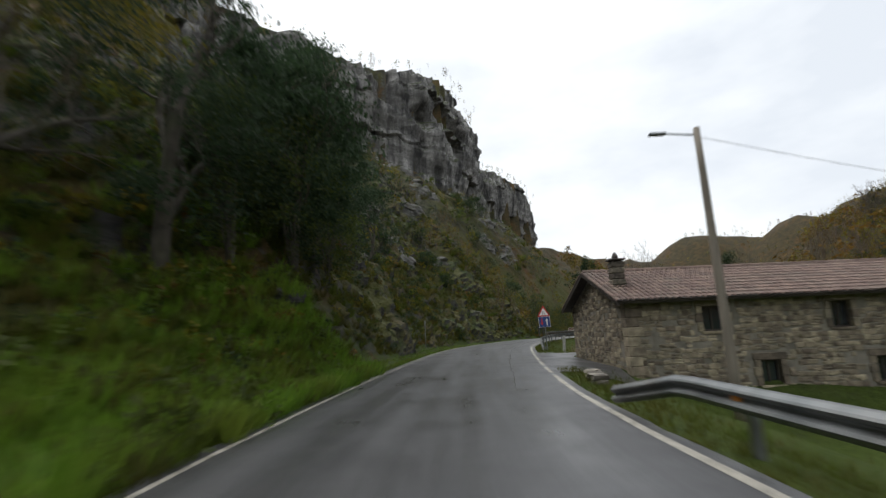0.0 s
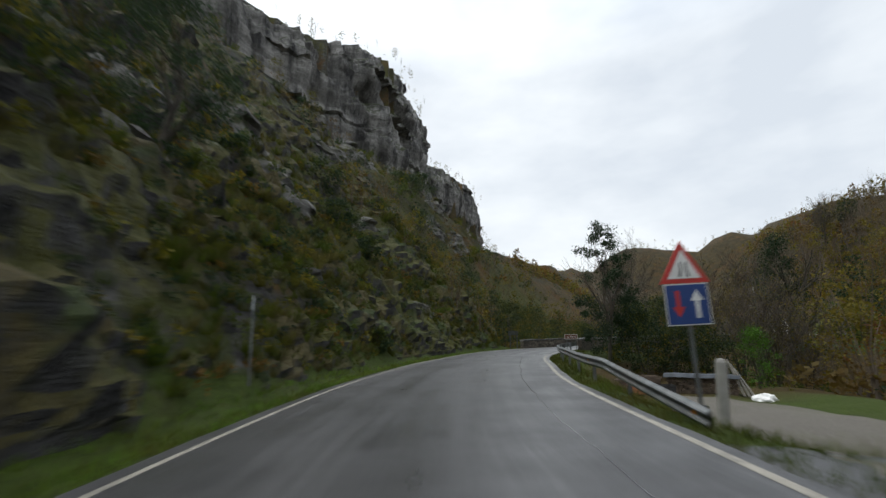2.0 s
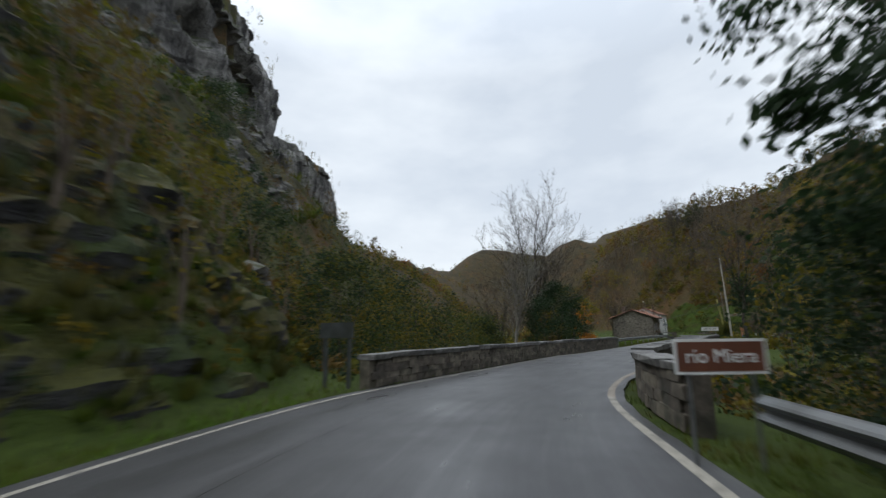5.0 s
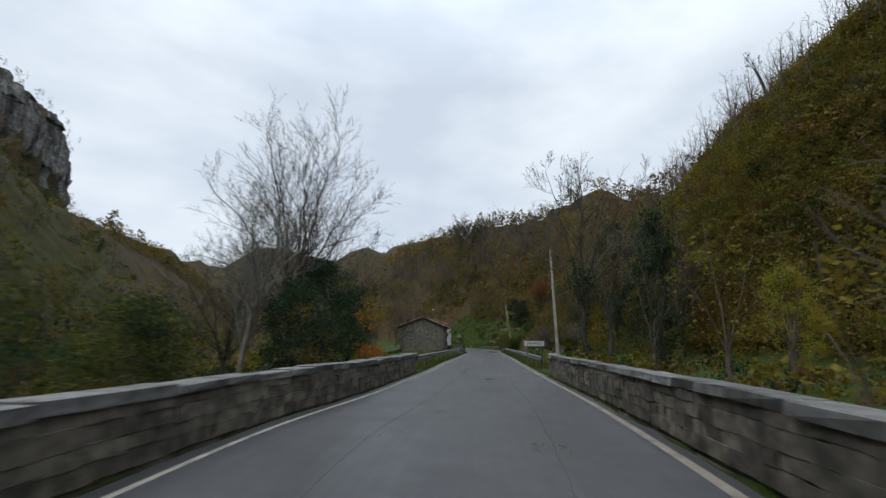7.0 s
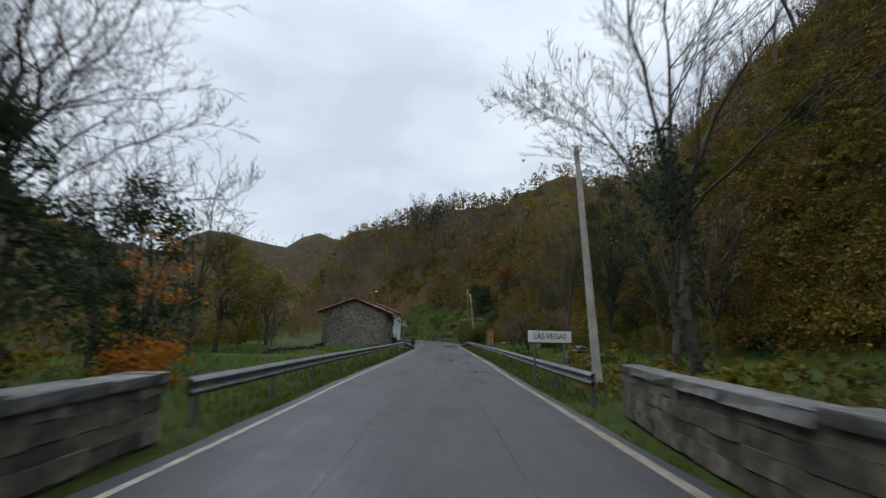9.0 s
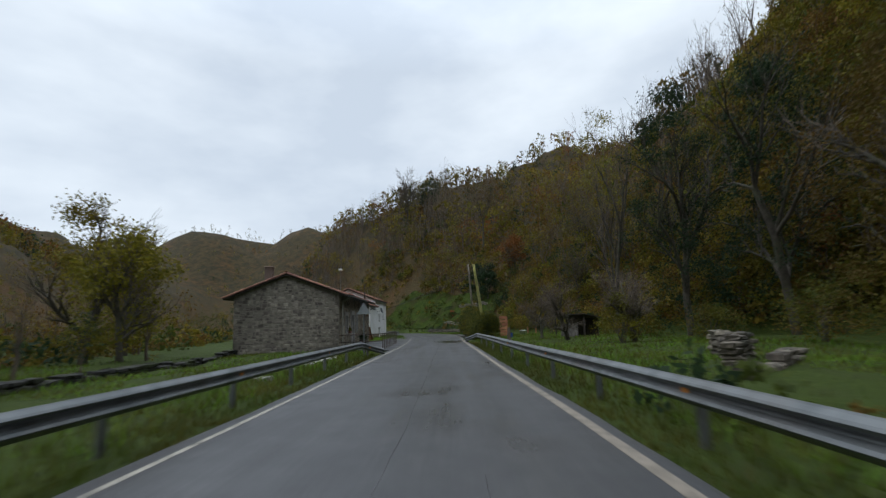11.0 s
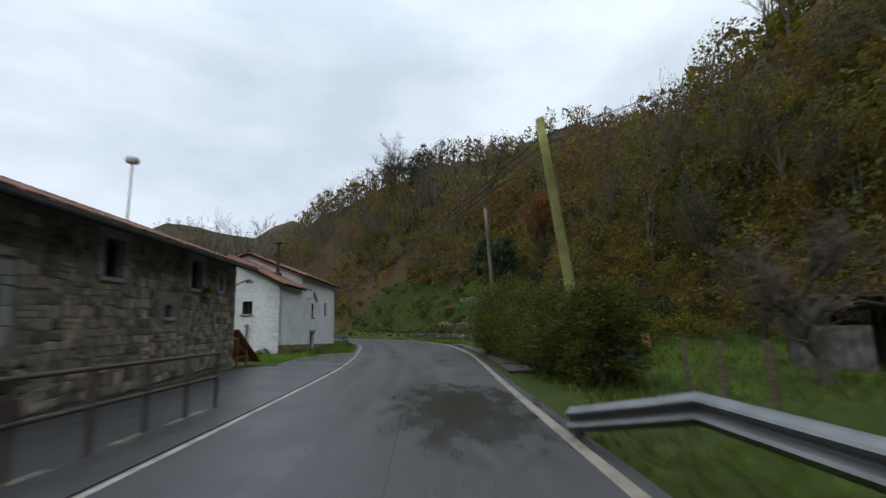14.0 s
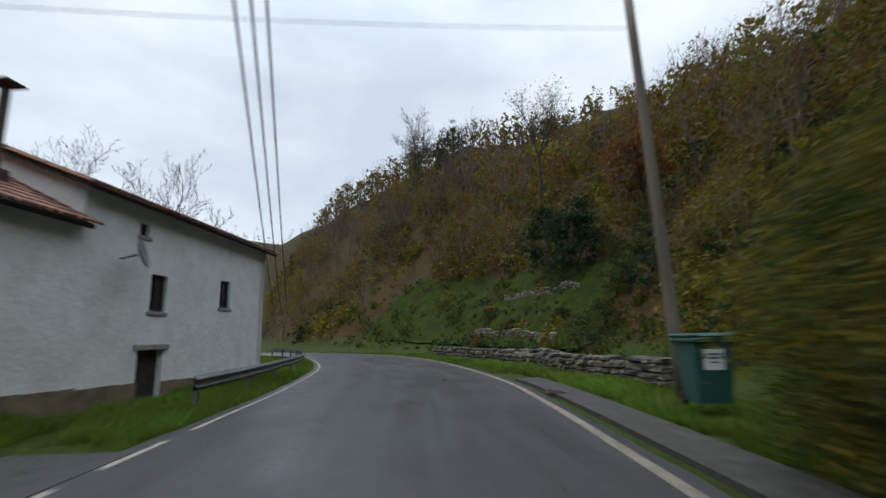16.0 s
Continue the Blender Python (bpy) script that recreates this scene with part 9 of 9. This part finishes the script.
def village_clutter():
    # stacked boards leaning at the far end of the farmhouse
    o = thing("board_stack", pose(95.2, 128.65, 0.0, 0, 0, 34.3), "reddish wooden boards leaning against the farmhouse", "boards")
    for k in range(5):
        g = Geo()
        g.box((0, 0, 0), (2.95 - 0.12 * (k % 3), 0.2, 0.035), bevel=0.008)
        p = part("board", g, M_REDWOOD, o)
        p.matrix_local = Matrix.Translation((0.05 * (k % 2), -0.42 + 0.21 * k, 0.74)) @ Matrix.Rotation(radians(29.4 + 0.6 * (k % 3)), 4, "Y")
    for sx, h in ((-0.95, 1.15), (0.0, 0.62)):
        g = Geo()
        g.box((sx, 0, h / 2), (0.09, 0.85, 0.09), m=None, bevel=0.01)
        for sy in (-0.35, 0.35):
            g.box((sx, sy, h / 2), (0.08, 0.08, h), bevel=0.01)
        part("trestle", g, M_REDWOOD, o)
    # planter box with a light blanket in front of the farmhouse
    o = thing("planter", pose(84.9, 119.4, 0.02, 0, 0, 38), "dark wooden planter box with a shaggy shrub", "planter")
    g = Geo()
    g.box((0, 0, 0.22), (1.5, 0.5, 0.44), bevel=0.02)
    part("box", g, M_DARKWOOD, o)
    rs = np.random.default_rng(5)
    c = rs.normal(size=(900, 3)) * np.array([0.5, 0.16, 0.16]) + np.array([0, 0, 0.62])
    v, q = leaf_quads(c, 0.09, rs)
    p = new("shrub", quad_mesh("shrub", v, q, [M_LEAF_DARK]))
    p.parent = o
    for k, (x, y, z) in enumerate(((80.75, 116.9, 1.05), (91.75, 125.5, 2.5))):
        o = thing("window_box", pose(x, y, z, 0, 0, 37.7), "window box with yellow-green flowers", "planter", "window boxes")
        g = Geo()
        g.box((0, -0.1, 0.08), (0.6, 0.18, 0.16), bevel=0.02)
        part("box", g, M_TILE, o)
        c = rs.normal(size=(260, 3)) * np.array([0.2, 0.06, 0.07]) + np.array([0, -0.1, 0.24])
        v, q = leaf_quads(c, 0.07, rs)
        p = new("blossom", quad_mesh("blossom", v, q, [M_LEAF_YELLOW]))
        p.parent = o
        tagged(p, kind="stuff")
    # roof aerial
    o = thing("roof_aerial", pose(90.0, 127.3, 4.6), "thin mast with a round white aerial on the roof", "aerial")
    g = Geo()
    g.tube((0, 0, 0), (0, 0, 2.5), 0.03, 0.025, 8)
    part("mast", g, M_ZINC, o)
    g = Geo()
    g.lathe((0, 0, 2.6), [(0.0, -0.1), (0.2, -0.08), (0.22, 0.0), (0.2, 0.08), (0.0, 0.12)], 14)
    part("aerial_head", g, M_SIGNWHITE, o)
    # firewood and masonry at the house's foot
    for k, (x, y) in enumerate(((100.3, 133.9), (99.4, 135.2))):
        o = make_bush("weed_clump", (x, y), (0.6, 0.55), "dark weeds growing against the white wall", 130 + k, ((0.6, M_LEAF_DARK), (0.4, M_LEAF_GREEN)), 500, 0.09, "weeds", clumps=10)
    # rubble and light stones below the barrier
    rng = random.Random(9)
    for k in range(26):
        x, y = rng.uniform(66, 75.5), 0
        y = 104.2 + (x - 66) * 0.62 + rng.uniform(1.2, 4.0)
        g = Geo()
        s = rng.uniform(0.12, 0.42)
        g.box((0, 0, 0), (s * 1.5, s, s * 0.6), bevel=s * 0.2)
        g.v = [(a + rng.uniform(-0.1, 0.1) * s, b + rng.uniform(-0.1, 0.1) * s, c + rng.uniform(-0.1, 0.1) * s) for a, b, c in g.v]
        single("stone", g, M_DRESSED, "pale loose stone lying in the grass", "stone", "loose stones in the grass", m=pose(x, y, height_at(x, y) + s * 0.15, 0, 0, rng.uniform(0, 360)))


village_clutter()


def meadow_things():
    # open-fronted shed
    o = thing("shed", pose(102.7, 107.9, height_at(102.7, 107.9) - 0.1, 0, 0, 247) @ Matrix.Diagonal((0.74, 0.8, 0.9, 1)), "dark weathered wooden shed with an open side", "shed")
    for x, y in ((-2.4, -1.2), (2.4, -1.2), (-2.4, 1.2), (2.4, 1.2), (0, -1.2)):
        g = Geo()
        g.box((x, y, 1.1), (0.14, 0.14, 2.3 + (0.3 if y < 0 else 0)), bevel=0.01)
        part("post", g, M_DARKWOOD, o)
    for k in range(14):
        g = Geo()
        g.box((-2.3 + 0.355 * k, 1.22, 1.0), (0.33, 0.04, 2.1), bevel=0.006)
        part("plank", g, M_DARKWOOD, o)
    for k in range(9):
        g = Geo()
        g.box((-1.3 + 0.32 * k, -1.28, 0.75), (0.3, 0.04, 1.5), bevel=0.006)
        part("plank", g, M_OLDPLANK, o)
    g = Geo()
    g.add([(-2.9, -1.7, 2.5), (2.9, -1.7, 2.5), (2.9, 1.6, 2.05), (-2.9, 1.6, 2.05), (-2.9, -1.7, 2.42), (2.9, -1.7, 2.42), (2.9, 1.6, 1.97), (-2.9, 1.6, 1.97)], [(0, 1, 2, 3), (7, 6, 5, 4), (0, 4, 5, 1), (1, 5, 6, 2), (2, 6, 7, 3), (3, 7, 4, 0)])
    part("roof", g, M_DARKWOOD, o)
    # bath trough and crate on the grass
    o = thing("bathtub", pose(106.2, 115.2, height_at(106.2, 115.2), 0, 0, 20), "old white bathtub used as a trough on the meadow", "bathtub")
    g = Geo()
    n = 20
    rings = []
    for r, z in ((0.55, 0.12), (0.8, 0.5), (0.9, 0.56), (0.86, 0.56), (0.72, 0.46), (0.5, 0.2)):
        rings.append([(r * math.cos(2 * math.pi * k / n), 0.45 * r * math.sin(2 * math.pi * k / n), z) for k in range(n)])
    g.add([p for q in rings for p in q], [(i * n + k, i * n + (k + 1) % n, (i + 1) * n + (k + 1) % n, (i + 1) * n + k) for i in range(5) for k in range(n)] + [tuple(range(5 * n, 6 * n)), tuple(range(n - 1, -1, -1))])
    part("tub", g, M_SIGNWHITE, o, smooth=True)
    o = thing("pallet_crate", pose(109.0, 115.3, height_at(109.0, 115.3), 0, 0, 25), "wooden pallet crate beside the hedge", "crate")
    for sx in (-1, 1):
        for z in (0.1, 0.4, 0.7):
            g = Geo()
            g.box((0, sx * 0.5, z + 0.1), (1.2, 0.03, 0.16), bevel=0.006)
            part("slat", g, M_REDWOOD, o)
        for sy in (-1, 1):
            g = Geo()
            g.box((sx * 0.56, sy * 0.46, 0.45), (0.09, 0.09, 0.95), bevel=0.006)
            part("post", g, M_REDWOOD, o)
    o = thing("drum", pose(100.4, 114.0, height_at(100.4, 114.0) - 0.42), "blue plastic drum beside the hedge", "drum")
    g = Geo()
    g.lathe((0, 0, 0), [(0.0, 0.0), (0.26, 0.0), (0.29, 0.06), (0.28, 0.3), (0.3, 0.33), (0.28, 0.36), (0.29, 0.82), (0.26, 0.86), (0.0, 0.86)], 18)
    part("body", g, M_SIGNBLUE, o, smooth=True)
    g = Geo()
    g.lathe((0, 0, 0.86), [(0.0, 0.0), (0.27, 0.0), (0.275, 0.03), (0.24, 0.045), (0.0, 0.04)], 18)
    part("lid", g, M_BLACK, o)
    for k in range(3):
        x, y = 95.0 - 1.3 * k, 111.6 - 0.75 * k
        o = thing("fence_post", pose(x, y, height_at(x, y) - 0.1, 0, 3 - 4 * k, 0), "rough wooden fence post at the meadow's edge", "post", "fence posts")
        g = Geo()
        g.tube((0, 0, 0), (0, 0, 1.25), 0.06, 0.05, 7)
        part("shaft", g, M_WOOD, o)


meadow_things()


def roadside_channel():
    """The concrete footway and drain beside the hedge."""
    s0, s1 = nearest_arc(RC, (96.0, 117.1)), nearest_arc(RC, (114.5, 130.7))
    p = cut(RC, s0, s1, 0.5)
    ribbon("footway", offset(p, 0.55), offset(p, 1.35), 0.004, M_DAMPCONC, "narrow damp concrete footway beside the road", "paving", 0.2)
    for x, y in ((98.9, 118.0), (111.9, 127.6)):
        o = thing("drain_grate", pose(x, y, 0.012, 0, 0, 36), "dark iron drain grate in the footway", "drain")
        g = Geo()
        for sx, sy, w, h in ((0, 0.2, 0.6, 0.04), (0, -0.2, 0.6, 0.04), (0.28, 0, 0.04, 0.4), (-0.28, 0, 0.04, 0.4)):
            g.box((sx, sy, 0), (w, h, 0.03))
        part("frame", g, M_RUST, o)
        for k in range(7):
            g = Geo()
            g.box((-0.21 + 0.07 * k, 0, 0), (0.03, 0.36, 0.025))
            part("bar", g, M_RUST, o)


roadside_channel()


def tar_seams():
    """Tar seams on the asphalt."""
    wet = surf("wet_asphalt", (0.03, 0.03, 0.031), (0.05, 0.05, 0.052), 3.0, 0.14, 0.1, 30, None, gloss_vary=0.06)
    for curve, gap, s0, s1 in ((LC, 1.75, 95, 150), (RC, -1.3, 52, 96), (LC, 2.6, 158, 205), (RC, -1.6, 118, 160)):
        p = offset(cut(curve, s0, s1, 0.4), gap)
        w = np.array([[0.07 * noise.noise(Vector((k * 0.6, gap, 0))) + 0.16 * noise.noise(Vector((k * 0.09, 3.0, gap)))] * 2 for k in range(len(p))])
        ribbon("tar_seam", p + w, p + w + np.array([0.02, 0.02]), 0.0035, wet, "thin dark tar seam along the asphalt", "road marking")


tar_seams()


def rack():
    """A tall reddish timber rack standing in the hedge."""
    o = thing("timber_rack", pose(105.2, 117.1, height_at(105.2, 117.1) - 0.05, 0, 0, 30), "tall reddish-brown timber rack standing in the hedge", "rack")
    for sx in (-0.75, 0.75):
        for sy in (-0.35, 0.35):
            g = Geo()
            g.box((sx, sy, 1.15), (0.1, 0.1, 2.3), bevel=0.01)
            part("upright", g, M_REDWOOD, o)
    for k in range(6):
        g = Geo()
        g.box((0, -0.42, 0.25 + 0.38 * k), (1.6, 0.05, 0.3), bevel=0.01)
        part("board", g, M_REDWOOD, o)
        g = Geo()
        g.box((-0.82, 0, 0.25 + 0.38 * k), (0.05, 0.8, 0.3), bevel=0.01)
        part("board", g, M_REDWOOD, o)


rack()


def wheeled_bin():
    o = thing("wheeled_bin", pose(109.9, 124.0, 0.16, 0, 0, -58) @ Matrix.Scale(1.1, 4), "dark green wheeled refuse bin with a pale sticker", "bin")
    g = Geo()
    w0, d0, w1, d1, h = 0.23, 0.26, 0.29, 0.36, 0.98
    g.add([(-w0, -d0, 0.07), (w0, -d0, 0.07), (w0, d0, 0.07), (-w0, d0, 0.07), (-w1, -d1, h), (w1, -d1, h), (w1, d1, h), (-w1, d1, h)], [(3, 2, 1, 0), (4, 5, 6, 7), (0, 1, 5, 4), (1, 2, 6, 5), (2, 3, 7, 6), (3, 0, 4, 7)])
    part("body", g, M_BIN, o)
    g = Geo()
    g.box((0, 0, h + 0.0), (2 * w1 + 0.08, 2 * d1 + 0.08, 0.07), bevel=0.02)
    part("rim", g, M_BIN, o)
    g = Geo()
    g.box((0, 0.02, h + 0.07), (2 * w1 + 0.1, 2 * d1 + 0.06, 0.06), bevel=0.025)
    g.box((0, -d1 - 0.05, h + 0.06), (0.4, 0.05, 0.03), bevel=0.01)
    part("lid", g, M_BIN, o)
    for sx in (-1, 1):
        g = Geo()
        g.tube((sx * 0.2, d0 + 0.02, 0.1), (sx * 0.27, d0 + 0.02, 0.1), 0.1, 0.1, 14)
        part("wheel", g, M_RUBBER, o)
    g = Geo()
    g.tube((-0.24, d1 + 0.06, h), (0.24, d1 + 0.06, h), 0.018, 0.018, 8)
    part("handle", g, M_BIN, o)
    st = Geo()
    st.box((0, 0, 0), (0.28, 0.004, 0.3))
    p = part("sticker", st, M_SIGNWHITE, o, "pale rectangular sticker")
    p.matrix_local = Matrix.Translation((0, -d0 - 0.078, 0.7)) @ Matrix.Rotation(radians(6.3), 4, "X")
    for k in range(3):
        b = Geo()
        b.box((0, 0, 0), (0.2 - 0.04 * k, 0.004, 0.02))
        q = part("print_bar", b, M_SIGNBLUE, p)
        q.matrix_local = Matrix.Translation((0, -0.004, 0.08 - 0.06 * k))


wheeled_bin()

o = thing("iron_gate", pose(142.2, 147.2, height_at(142.2, 147.2) + 0.2, 0, 0, 60), "leaning red painted iron gate at the foot of the terraces", "gate")
for k in range(6):
    g = Geo()
    g.box((0.3 * k, 0, 0.6), (0.05, 0.04, 1.1), bevel=0.006)
    part("bar", g, M_SIGNRED, o)
for z in (0.15, 1.05):
    g = Geo()
    g.box((0.75, 0, z), (1.6, 0.05, 0.06), bevel=0.006)
    part("rail", g, M_SIGNRED, o)
